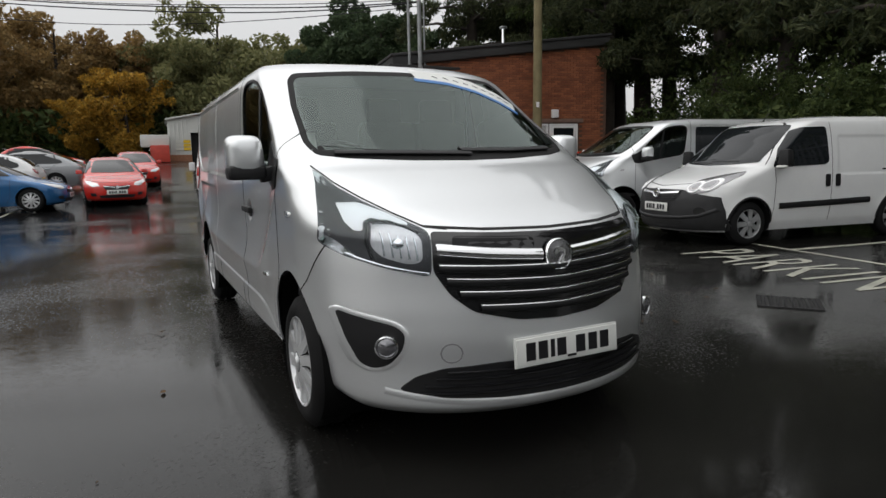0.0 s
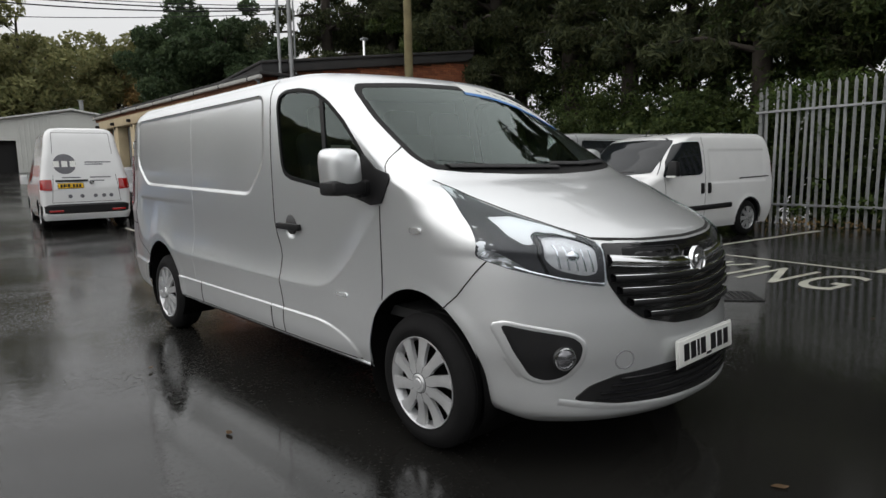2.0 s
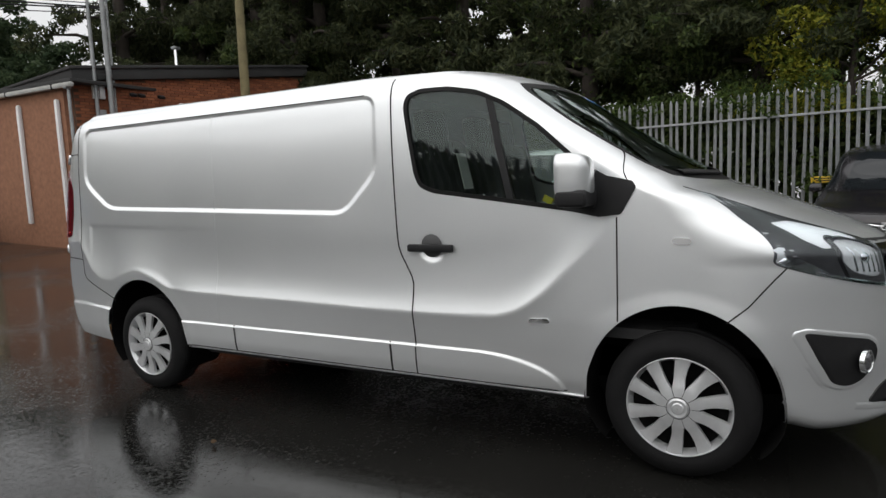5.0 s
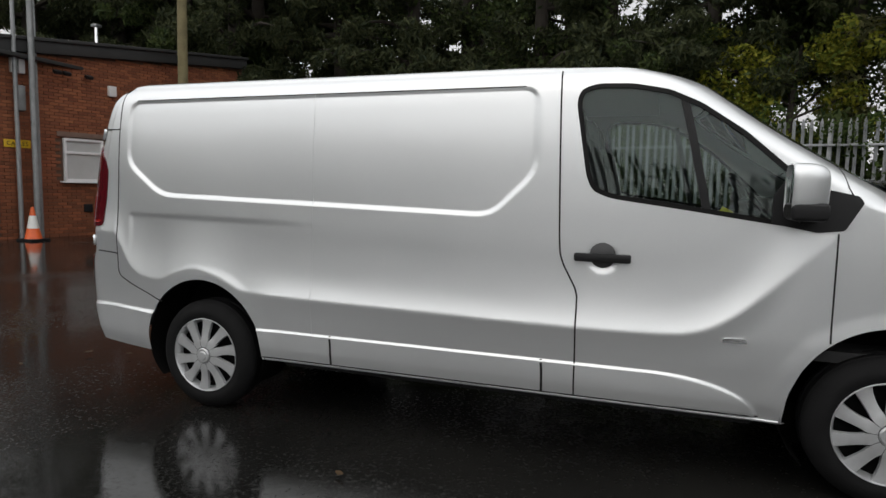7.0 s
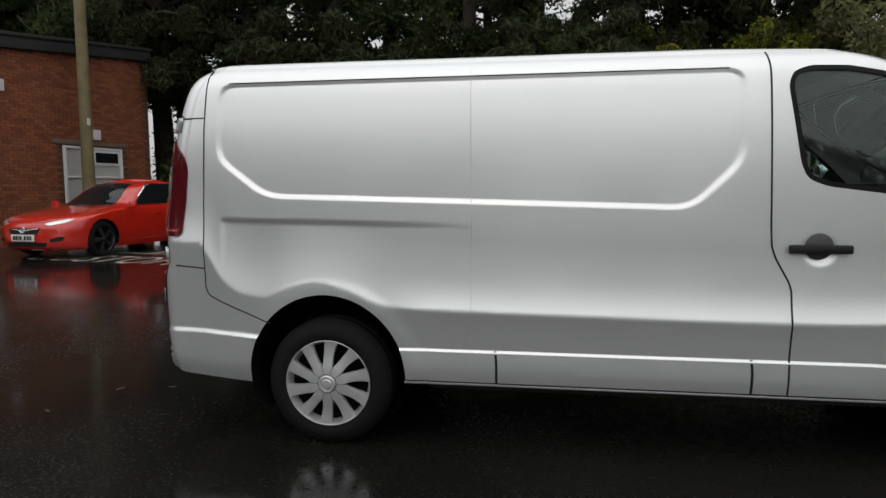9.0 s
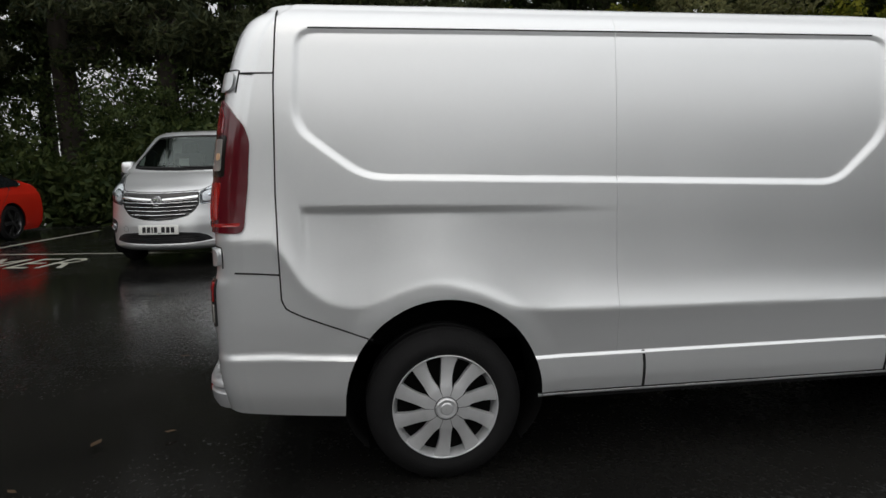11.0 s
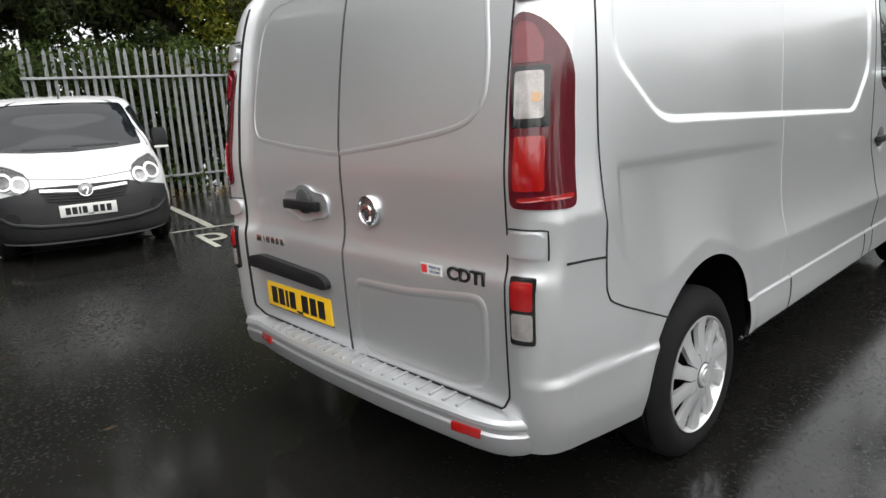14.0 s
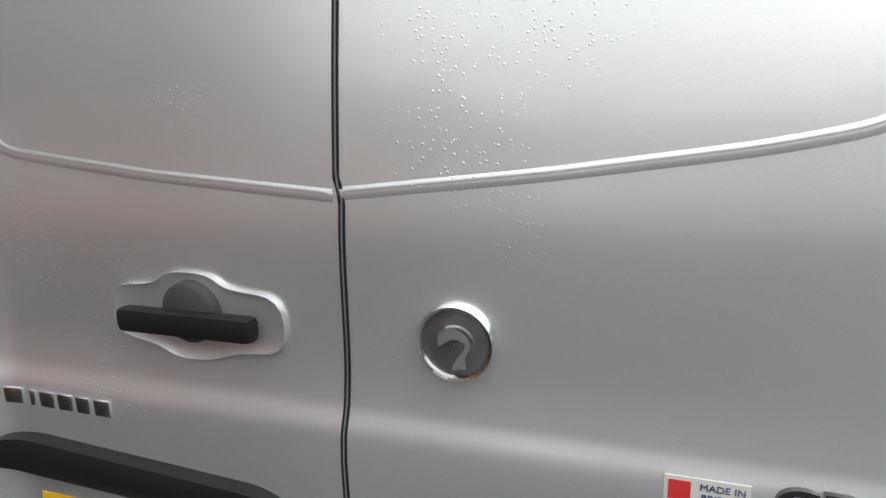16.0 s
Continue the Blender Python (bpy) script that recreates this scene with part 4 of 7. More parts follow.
def build_van():
    van = empty("panel_van")
    tagged(van, "silver metallic long panel van parked on wet asphalt, windows dark", "van")
    zs = np.unique(np.round(np.concatenate([np.arange(0.215, 1.905, 0.0115), *[np.arange(a, b, h) for a, b, h in ((0.455, 0.53, 0.0045), (1.165, 1.45, 0.0055), (1.79, 1.84, 0.0045))], [1.905]]), 4))
    zs = zs[np.r_[True, np.diff(zs) > 0.0021]]
    v, f = VAN.shell(zs, 84, 400, 12, 44, holes=[("side", ARCHES[0.0]), ("side", ARCHES[3.498]), ("side", VAN_SIDE_WIN), ("front", VAN_SCREEN)])
    mesh_ob("body", v, f, SILVER, van, "silver metallic steel body with raindrops", auto=50)
    part("underbody", join_bm(box_bm((1.2, 4.6, 0.26), (0, 1.85, 0.42), 0.05), box_bm((1.68, 2.5, 0.3), (0, 1.75, 0.42), 0.05)), BLACK, van, "dark underbody")
    fm, bmap = VAN.front_map(), VAN.back_map()
    for side in (-1, 1):
        sm = VAN.side_map(side)
        for yc in (0.0, 3.498):
            wheel("wheel", van, (side * 0.785, yc, 0.330 if yc == 0 else 0.300), side)
            # arch lining
            vv, ff = [], []
            a = np.radians(np.linspace(-40, 220, 48))
            high = 0.456 if yc == 0 else 0.431
            for x in (0.884, 0.60):
                for t in a:
                    vv.append((side * x, yc + 0.416 * math.cos(t), 0.335 + (high if t > 0 and t < math.pi else 0.3) * math.sin(t)))
            k = len(a)
            for i in range(k - 1):
                ff.append((i, i + 1, k + i + 1, k + i))
            ff.append(tuple(range(k, 2 * k)))
            mesh_ob("arch_liner", vv, ff, WELL, van, "black wheel arch liner")
        # side glazing
        gl = patch("cab_window", shrink(VAN_SIDE_WIN, 0.018), sm, GLASS, van, off=-0.008, depth=0.0, center=(0.86, 1.50), label="tinted cab door glass")
        gl.visible_shadow = False
        strip("window_seal", shrink(VAN_SIDE_WIN, 0.010), sm, SEAL, van, width=0.022, off=0.001, closed=True, label="black rubber window seal")
        strip("quarter_bar", [(0.882, 1.775), (0.845, 1.62), (0.80, 1.42), (0.758, 1.235)], sm, BLACK, van, width=0.035, off=-0.002, label="black quarter light bar")
        patch("mirror_sail", rounded([(0.43, 1.425), (0.30, 1.348), (0.185, 1.322), (0.168, 1.295), (0.232, 1.178), (0.33, 1.166), (0.50, 1.198), (0.50, 1.32)], 1), sm, BLACK, van, off=0.008, center=(0.32, 1.26), label="black plastic mirror mount")
        mirror_part(van, side)
        # shut lines
        strip("door_shut_line", [(1.435, 1.90), (1.428, 1.82), (1.418, 1.45), (1.408, 1.10), (1.402, 1.02), (1.385, 0.97), (1.325, 0.86), (1.314, 0.82), (1.312, 0.34)], sm, SEAM, van, width=0.008)
        strip("fender_shut_line", [(0.252, 1.165), (0.252, 0.70)], sm, SEAM, van, width=0.007)
        strip("sill_line", [(0.252, 0.70), (0.34, 0.60), (0.40, 0.45), (0.41, 0.34)], sm, SILVER, van, width=0.004)
        strip("bumper_shut_line", [(-0.190, 0.722), (-0.27, 0.79), (-0.36, 0.90), (-0.41, 0.955)], sm, SEAM, van, width=0.006)
        strip("pillar_shut_line", [(0.262, 1.47), (0.235, 1.43), (0.225, 1.36), (0.205, 1.32)], sm, SEAM, van, width=0.005)
        strip("rear_corner_line", [(4.115, 1.895), (4.135, 1.60), (4.145, 1.2), (4.140, 0.88), (4.138, 0.78), (4.12, 0.745), (4.06, 0.715), (3.79, 0.607)], sm, SEAM, van, width=0.006)
        strip("lamp_panel_line", [(4.14, 0.882), (4.22, 0.888), (4.31, 0.893)], sm, SEAM, van, width=0.007)
        strip("upper_panel_line", [(4.13, 1.648), (4.20, 1.648), (4.26, 1.648)], sm, SEAM, van, width=0.006)
        strip("panel_joint", [(2.77, 1.88), (2.77, 1.70), (2.765, 1.20), (2.76, 0.50)], sm, SILVER, van, width=0.004, off=0.0006, height=0.0009)
        strip("panel_top_gap", [(4.00, 1.818), (2.77, 1.8215), (1.60, 1.8235)], sm, material("thin_dark_line", (0.03, 0.03, 0.031), 0.6), van, width=0.006, off=0.0008, label="thin dark line along the top of the side panel")
        for y0 in (2.645, 1.475):
            strip("trim_gap", [(y0, 0.500), (y0 - 0.006, 0.44), (y0 - 0.006, 0.335)], sm, SEAM, van, width=0.012)
        strip("sill_edge", [(0.42, 0.318), (3.10, 0.318)], sm, SILVER, van, width=0.014, off=0.004, height=0.004, step=0.05)
        strip("sill_gap", [(0.50, 0.336), (3.10, 0.336)], sm, SEAM, van, width=0.006, step=0.05)
        # handle
        h = np.array(sm(np.array([1.203]), np.array([1.012]), np.array([0.0]))[0])
        hold = empty("door_handle")
        hold.parent = van
        hold.matrix_basis = pose(*h)
        part("grip", box_bm((0.030, 0.262, 0.040), (side * 0.030, 0, 0), 0.011), BLACK, hold, "black plastic pull handle")
        v2, f2 = lathe([(0.0, 0.062), (0.022, 0.060), (0.030, 0.050), (0.032, 0.001)], 28)
        cup = mesh_ob("handle_cup", [(side * x * 0.7, y, z) for x, y, z in v2], f2, material("cup_grey", (0.05, 0.05, 0.052), 0.5), hold, "dark grey lock boss")
        cup.matrix_basis = pose(-side * 0.004, 0, 0.012)
        # repeater and small badge
        patch("side_repeater", rounded([(0.02, 1.048), (0.02, 1.078), (-0.055, 1.074), (-0.055, 1.046)], 2), sm, LAMP_CLEAR, van, off=0.010, rings=3, label="clear side repeater")
        patch("side_badge", rounded([(0.565, 0.668), (0.575, 0.690), (0.665, 0.686), (0.672, 0.668)], 1), sm, CHROME, van, off=0.006, rings=2, label="small chrome engine badge")
        headlamp(van, side)
        fog_pocket(van, side)
        tail_lamp(van, side)
    # windscreen
    ws = patch("windscreen", shrink(VAN_SCREEN, 0.006), fm, GLASS, van, off=-0.004, depth=0.0, center=(0, 1.58), rings=14, label="tinted windscreen, reflecting the trees")
    ws.visible_shadow = False
    strip("screen_band", shrink(VAN_SCREEN, 0.016), fm, SEAL, van, width=0.030, off=-0.003, closed=True, label="black printed screen border")
    patch("scuttle", rounded([(-0.72, 1.335), (-0.4, 1.300), (0, 1.288), (0.4, 1.300), (0.72, 1.335), (0.72, 1.385), (0.4, 1.358), (0, 1.352), (-0.4, 1.358), (-0.72, 1.385)], 1), fm, SEAL, van, off=-0.001, rings=3, center=(0, 1.325), label="black scuttle below the screen")
    strip("wiper", [(-0.66, 1.352), (-0.3, 1.345), (0.05, 1.338)], fm, BLACK, van, width=0.022, off=0.012, height=0.01, label="black wiper")
    strip("wiper", [(0.0, 1.356), (0.3, 1.352), (0.62, 1.362)], fm, BLACK, van, width=0.022, off=0.012, height=0.01, label="black wiper")
    blue = material("banner_blue", (0.02, 0.16, 0.45), 0.4)
    edge = [(0.08, 1.840), (0.30, 1.820), (0.48, 1.772), (0.62, 1.70), (0.705, 1.625)]
    strip("screen_banner", edge, fm, PLATE_W, van, width=0.078, off=0.001, label="white dealer banner along the screen edge")
    strip("screen_banner_stripe", [(x - 0.018, z - 0.040) for x, z in edge], fm, blue, van, width=0.022, off=0.0016, label="blue stripe on the banner")
    for t in np.linspace(0.15, 0.85, 9):
        x, z = np.interp(t, np.linspace(0, 1, 5), [e[0] for e in edge]), np.interp(t, np.linspace(0, 1, 5), [e[1] for e in edge])
        strip("banner_bar", [(x, z + 0.004), (x + 0.030, z - 0.010)], fm, INK, van, width=0.008, off=0.002)
    # bonnet lines
    for side in (-1, 1):
        lm = (lambda s: (lambda u, v, off: fm(s * np.abs(u), v, off)))(side)
        strip("bonnet_shut_line", [(0.79, 1.288), (0.745, 1.212), (0.675, 1.146), (0.60, 1.086), (0.52, 1.036), (0.44, 1.025)], lm, SEAM, van, width=0.008)
    strip("bonnet_front_line", [(-0.52, 1.036), (-0.3, 1.020), (0, 1.013), (0.3, 1.020), (0.52, 1.036)], fm, SEAM, van, width=0.010)
    # grille
    grille = empty("grille")
    grille.parent = van
    out = rounded([(-0.512, 1.018), (-0.25, 1.006), (0, 1.000), (0.25, 1.006), (0.512, 1.018), (0.520, 0.86), (0.46, 0.76), (0.38, 0.695), (0.2, 0.652), (0, 0.640), (-0.2, 0.652), (-0.38, 0.695), (-0.46, 0.76), (-0.520, 0.86)], 2)
    patch("grille_frame", out, fm, GLOSS, grille, off=0.005, center=(0, 0.84), bulge=0.0, label="gloss black grille")
    patch("grille_mesh", rounded([(-0.44, 1.0), (-0.44, 0.95), (-0.1, 0.93), (-0.1, 0.985)], 2), fm, BLACK, grille, off=0.005, rings=3)
    strip("chrome_bar", [(-0.508, 0.948), (-0.3, 0.925), (-0.075, 0.908)], fm, CHROME, grille, width=0.050, off=0.014, height=0.012, label="chrome wing bar")
    strip("chrome_bar", [(0.508, 0.948), (0.3, 0.925), (0.075, 0.908)], fm, CHROME, grille, width=0.050, off=0.014, height=0.012, label="chrome wing bar")
    for z, hw in ((0.868, 0.505), (0.815, 0.482), (0.765, 0.438), (0.712, 0.362)):
        line = [(x, z + 0.020 * (abs(x) / 0.5) ** 1.2 - 0.012) for x in np.linspace(-hw, hw, 13)]
        strip("grille_slat", line, fm, BLACK, grille, width=0.036, off=0.016, height=0.014)
        strip("slat_trim", [(x, y + 0.012) for x, y in line], fm, CHROME, grille, width=0.0065, off=0.027, height=0.003, label="thin chrome trim")
    e = np.array(fm(np.array([0.0]), np.array([0.905]), np.array([0.022]))[0])
    emblem(grille, e, -6, 0, 0.066)
    # lower intake, lip, towing cap, plate
    low = rounded([(-0.66, 0.372), (-0.60, 0.432), (-0.50, 0.468), (-0.30, 0.482), (0.30, 0.482), (0.50, 0.468), (0.60, 0.432), (0.66, 0.372), (0.5, 0.345), (0.25, 0.334), (0, 0.330), (-0.25, 0.334), (-0.5, 0.345)], 2)
    patch("lower_intake", low, fm, BLACK, van, off=0.006, center=(0, 0.405), bulge=0.0, label="black lower intake")
    for z in (0.365, 0.395, 0.425, 0.452):
        hw = 0.60 - 1.4 * abs(z - 0.375)
        strip("intake_slat", [(x, z) for x in np.linspace(-hw, hw, 9)], fm, GLOSS, van, width=0.012, off=0.010, height=0.008)
    strip("bumper_lip", [(x, 0.318 + 0.045 * (abs(x) / 0.70) ** 3.2) for x in np.linspace(-0.70, 0.70, 25)], fm, SILVER, van, width=0.030, off=0.000, height=0.004, label="silver bumper lip")
    strip("tow_cap_line", arc(-0.472, 0.530, 0.040, 0, 360, 28), fm, material("line_grey", (0.22, 0.22, 0.23), 0.5), van, width=0.005)
    pm = np.array(fm(np.array([0.02]), np.array([0.522]), np.array([0.022]))[0])
    plate(van, "number_plate", pose(0.02, pm[1], 0.522, -4, 0, 0), PLATE_W)
    # rear doors
    strip("rear_door_gap", [(0.045, 1.90), (0.045, 1.21), (0.036, 1.19), (0.044, 0.95), (0.05, 0.80), (0.05, 0.452)], bmap, SEAM, van, width=0.010, off=0.0015, label="gap between the rear doors")
    strip("door_seal", [(0.0445, 1.89), (0.0445, 1.21), (0.0355, 1.19), (0.0435, 0.95), (0.0495, 0.80), (0.0495, 0.46)], bmap, material("seal_grey", (0.16, 0.165, 0.17), 0.5), van, width=0.0022, off=0.003)
    for side in (-1, 1):
        strip("door_edge_gap", [(side * 0.748, 1.80), (side * 0.748, 0.50), (side * 0.72, 0.452), (0.05, 0.442)], bmap, SEAM, van, width=0.006, off=0.0015)
    strip("door_top_gap", [(-0.70, 1.84), (0, 1.862), (0.70, 1.84)], bmap, SEAM, van, width=0.006, off=0.0015)
    left = rounded([(-0.03, 1.80), (0.58, 1.785), (0.655, 1.71), (0.695, 1.42), (0.700, 1.31), (0.665, 1.250), (0.36, 1.214), (-0.03, 1.184)], 3)
    right = rounded([(0.13, 1.80), (-0.56, 1.785), (-0.63, 1.71), (-0.672, 1.45), (-0.665, 1.335), (-0.60, 1.278), (-0.48, 1.254), (-0.24, 1.222), (0.13, 1.184)], 3)
    for o, sign in ((left, 1), (right, -1)):
        o = np.vstack([a + (b - a) * np.linspace(0, 1, 1 + int(np.hypot(*(b - a)) / 0.01), endpoint=False)[:, None] for a, b in zip(o, np.roll(o, -1, 0)) if np.hypot(*(b - a)) > 1e-6])
        keep = (o[:, 0] - 0.0445) * sign > 0.006
        start = next(k for k in range(len(o)) if keep[k] and not keep[k - 1])
        o = np.array([q for q, k in zip(np.roll(o, -start, 0), np.roll(keep, -start)) if k])
        ends = [np.array([(0.0445 + sign * 0.006, e[1])]) for e in (o[0], o[-1])]
        o = np.vstack([ends[0], o, ends[1]])
        for d, w, off, h in ((0.0, 0.018, 0.0005, 0.0016), (0.006, 0.007, 0.0016, 0.0007)):
            line = o.copy()
            line[1:-1] = line[1:-1] + (np.array((0.37 * sign, 1.5)) - line[1:-1]) * d * 2
            strip("panel_swage", line, bmap, SILVER, van, width=w, off=off, height=h, step=0.01)
    # broad fold at two thirds height and the lower pressing
    low_press = rounded([(-0.02, 0.735), (-0.30, 0.742), (-0.655, 0.780), (-0.668, 0.72), (-0.655, 0.52), (-0.55, 0.478), (-0.06, 0.468), (-0.03, 0.52)], 3)
    patch("lower_pressing", low_press, bmap, SILVER, van, off=0.0008, bulge=-0.0, rim=0.0, rings=10, label="pressed lower door panel")
    strip("pressing_edge", low_press, bmap, SILVER, van, width=0.030, off=0.0005, height=0.0022, closed=True, step=0.01)
    hand = empty("rear_handle")
    hand.parent = van
    yb = float(VAN.back(np.array(0.34), np.array(1.0)))
    hand.matrix_basis = pose(0.300, yb, 0.993, 0, 0, 180)
    cup = rounded([(0.140, 1.040), (0.235, 1.045), (0.262, 1.068), (0.335, 1.070), (0.370, 1.045), (0.450, 1.042), (0.462, 0.958), (0.375, 0.945), (0.340, 0.925), (0.270, 0.928), (0.225, 0.945), (0.140, 0.950)], 3)
    patch("handle_recess", cup, bmap, SILVER, van, off=0.005, bulge=-0.005, rim=0.003, rings=10, label="silver recess round the rear handle")
    part("grip", box_bm((0.245, 0.030, 0.040), (0, -0.026, 0.0), 0.012), BLACK, hand, "black plastic pull handle")
    v2, f2 = lathe([(0.0, 0.050), (-0.014, 0.048), (-0.018, 0.042), (-0.018, 0.001)], 28)
    part_cup = mesh_ob("handle_boss", [(y, x, z) for x, y, z in v2], f2, MATS["cup_grey"], hand)
    part_cup.matrix_basis = pose(0, -0.004, 0.014)
    yb = float(VAN.back(np.array(0.44), np.array(0.72)))
    grab = rounded([(0.150, 0.672), (0.150, 0.706), (0.20, 0.728), (0.66, 0.752), (0.735, 0.742), (0.735, 0.688), (0.68, 0.684), (0.25, 0.672)], 2)
    patch("plate_lamp_bar", grab, bmap, BLACK, van, off=0.028, depth=0.03, rings=6, bulge=0.006, label="black plastic bar over the plate")
    plate(van, "rear_number_plate", pose(0.425, 4.408, 0.572, 0, 0, 180), PLATE_Y)
    emblem(van, (-0.123, 4.398, 0.998), 0, 180, 0.055)
    # raised model lettering as plain shapes
    for i, w in enumerate((0.040, 0.014, 0.040, 0.040, 0.036, 0.042)):
        x = 0.700 - (0, 0.040, 0.074, 0.116, 0.156, 0.198)[i]
        part("model_mark", box_bm((w * 0.82, 0.006, 0.030), (x, 4.410, 0.820), 0.003), CHROME, van, "plain chrome model mark")
    text_mesh("engine_mark", "CDTI", 0.056, material("dark_chrome", (0.10, 0.10, 0.105), 0.2, 0.8, vary=0.3, scale=60), van, pose(-0.595, 4.409, 0.838, 90, 0, 180), 0.004, "chrome engine lettering", width=0.155, bold=0.0016)
    part("sticker", box_bm((0.098, 0.002, 0.036), (-0.443, 4.4095, 0.838), 0.0), PLATE_W, van, "white sticker with a red arrow square")
    part("sticker_mark", box_bm((0.026, 0.001, 0.026), (-0.412, 4.4115, 0.838), 0.0), material("sticker_red", (0.65, 0.04, 0.04), 0.5), van)
    navy = material("sticker_navy", (0.03, 0.05, 0.16), 0.5)
    text_mesh("sticker_line", "MADE IN", 0.013, navy, van, pose(-0.461, 4.4113, 0.845, 90, 0, 180), 0.0004)
    text_mesh("sticker_line", "BRITAIN", 0.013, navy, van, pose(-0.461, 4.4113, 0.831, 90, 0, 180), 0.0004)
    # rear bumper with its ribbed step
    bump = empty("rear_bumper")
    bump.parent = van
    vv, ff = [], []
    # plan curve of the outer edge: nearly straight, then round the corner on to the side
    half = [(0.0, 4.500), (0.2, 4.498), (0.4, 4.490), (0.55, 4.480), (0.65, 4.472), (0.72, 4.458), (0.765, 4.435), (0.795, 4.402), (0.812, 4.36), (0.818, 4.31)]
    ax = [(-x, y) for x, y in half[::-1]] + half[1:]
    q = np.array(ax)
    d = np.gradient(q, axis=0)
    nrm = np.stack([-d[:, 1], d[:, 0]], -1) / np.hypot(d[:, 0], d[:, 1])[:, None]
    sect = [(-0.16, 0.448), (-0.10, 0.446), (-0.030, 0.441), (-0.010, 0.436), (0.0, 0.424), (0.001, 0.412), (-0.006, 0.404), (-0.006, 0.392), (0.000, 0.384), (-0.006, 0.345), (-0.018, 0.322), (-0.05, 0.312), (-0.12, 0.310)]
    for (x, y), n2 in zip(q, nrm):
        for o, z in sect:
            vv.append((x + n2[0] * o * (1 if abs(x) < 0.75 else 0.8), y + n2[1] * o, z))
    s = len(sect)
    for i in range(len(q) - 1):
        for j in range(s - 1):
            ff.append((i * s + j, (i + 1) * s + j, (i + 1) * s + j + 1, i * s + j + 1))
    BUMP = material("bumper_silver", (0.50, 0.51, 0.52), 0.32, 0.6, coat=0.4, vary=0.08, scale=20)
    mesh_ob("bumper_bar", vv, ff, BUMP, bump, "silver bumper, wet", auto=32)
    for x in np.arange(-0.58, 0.60, 0.0605):
        part("step_rib", box_bm((0.014, 0.104, 0.012), (x, 4.424 - 0.012 * abs(x) / 0.6, 0.4450), 0.005, (-3, 0, 0)), BUMP, bump)
    for side in (-1, 1):
        part("reflector", box_bm((0.110, 0.010, 0.030), (side * 0.625, 4.472, 0.382), 0.004, (6, 0, -side * 8)), LAMP_RED2, bump, "red reflector strip")
    brake = empty("high_brake_lamp")
    brake.parent = van
    patch("brake_housing", rounded([(0.062, 1.850), (0.27, 1.846), (0.262, 1.896), (0.070, 1.898)], 1), bmap, LAMP_DARK, brake, off=0.030, depth=0.04, rings=4, label="dark red housing")
    patch("brake_lens", rounded([(0.072, 1.857), (0.258, 1.853), (0.252, 1.889), (0.078, 1.891)], 1), bmap, LAMP_RED2, brake, off=0.033, rings=3, label="red lens")
    cabin(van)
    square_up(van)
    return van


THE_VAN = build_van()


# ---- ground, walls, fences ----
E1, E2, J1 = np.array((0.9866, -0.163)), np.array((0.163, 0.9866)), np.array((6.35, 2.345))
YAW = -9.4


def site(u, v):
    """Metres into the bays and along them, from the corner of the white van's bay."""
    p = J1 + u * E1 + v * E2
    return float(p[0]), float(p[1])


def GROUND(x, y):
    y = np.asarray(y, float) + 0 * np.asarray(x, float)
    dip = 0.032 * np.exp(-((y - 3.8) / 2.2) ** 2 - (np.asarray(x, float) / 3) ** 2)
    return -dip + 0.045 * np.where(y > 15.5, y - 14.5, np.where(y > 13.5, (np.clip(y, 13.5, 15.5) - 13.5) ** 2 / 4, 0.0))


def ground_sheet():
    xs = np.unique(np.r_[np.linspace(-400, -30, 30), np.linspace(-30, 30, 61), np.linspace(30, 400, 30)])
    ys = np.unique(np.r_[np.linspace(-400, -30, 30), np.linspace(-30, 60, 91), np.linspace(60, 400, 34)])
    X, Y = np.meshgrid(xs, ys)
    v = np.stack([X, Y, GROUND(X, Y)], -1).reshape(-1, 3)
    n = len(xs)
    f = [(j * n + i, j * n + i + 1, (j + 1) * n + i + 1, (j + 1) * n + i) for j in range(len(ys) - 1) for i in range(n - 1)]
    g = mesh_ob("ground", v, f, ASPHALT, None, auto=0)
    tagged(g, "dark wet asphalt yard with puddles and reflections", "ground", kind="structure")


ground_sheet()
NEW_TAR = ASPHALT.copy()
NEW_TAR.name = "newer_wet_asphalt"


def tar_strip():
    """A newer, smoother strip along the parked cars, standing a few millimetres proud, with a ragged saw-cut edge."""
    ramp = next(q for q in NEW_TAR.node_tree.nodes if q.type == 'VALTORGB')
    ramp.color_ramp.elements[0].color, ramp.color_ramp.elements[1].color = (0.004, 0.004, 0.0042, 1), (0.014, 0.014, 0.0145, 1)
    g = np.random.default_rng(8)
    edge = curve([(-16, -3.4), (0, -3.08), (4.4, -2.79), (7.1, -2.52), (10.4, -2.16), (17.2, -1.58), (20.7, -1.05), (34, 1.2)])
    v, f = [], []
    ys = np.arange(-12.0, 33.0, 0.4)
    for y in ys:
        x1 = float(edge(y)) + g.uniform(-0.012, 0.012)
        for x, dz in ((-9.2, 0.006), (-6.0, 0.006), (x1 - 0.01, 0.006), (x1, -0.004)):
            v.append((x, y, float(GROUND(x, y)) + dz))
    for i in range(len(ys) - 1):
        for k in range(3):
            f.append((4 * i + k, 4 * i + k + 1, 4 * i + k + 5, 4 * i + k + 4))
    tagged(mesh_ob("road", v, f, NEW_TAR, None, auto=30), "newer smooth black asphalt strip, wet and mirror-like", "road", kind="structure")


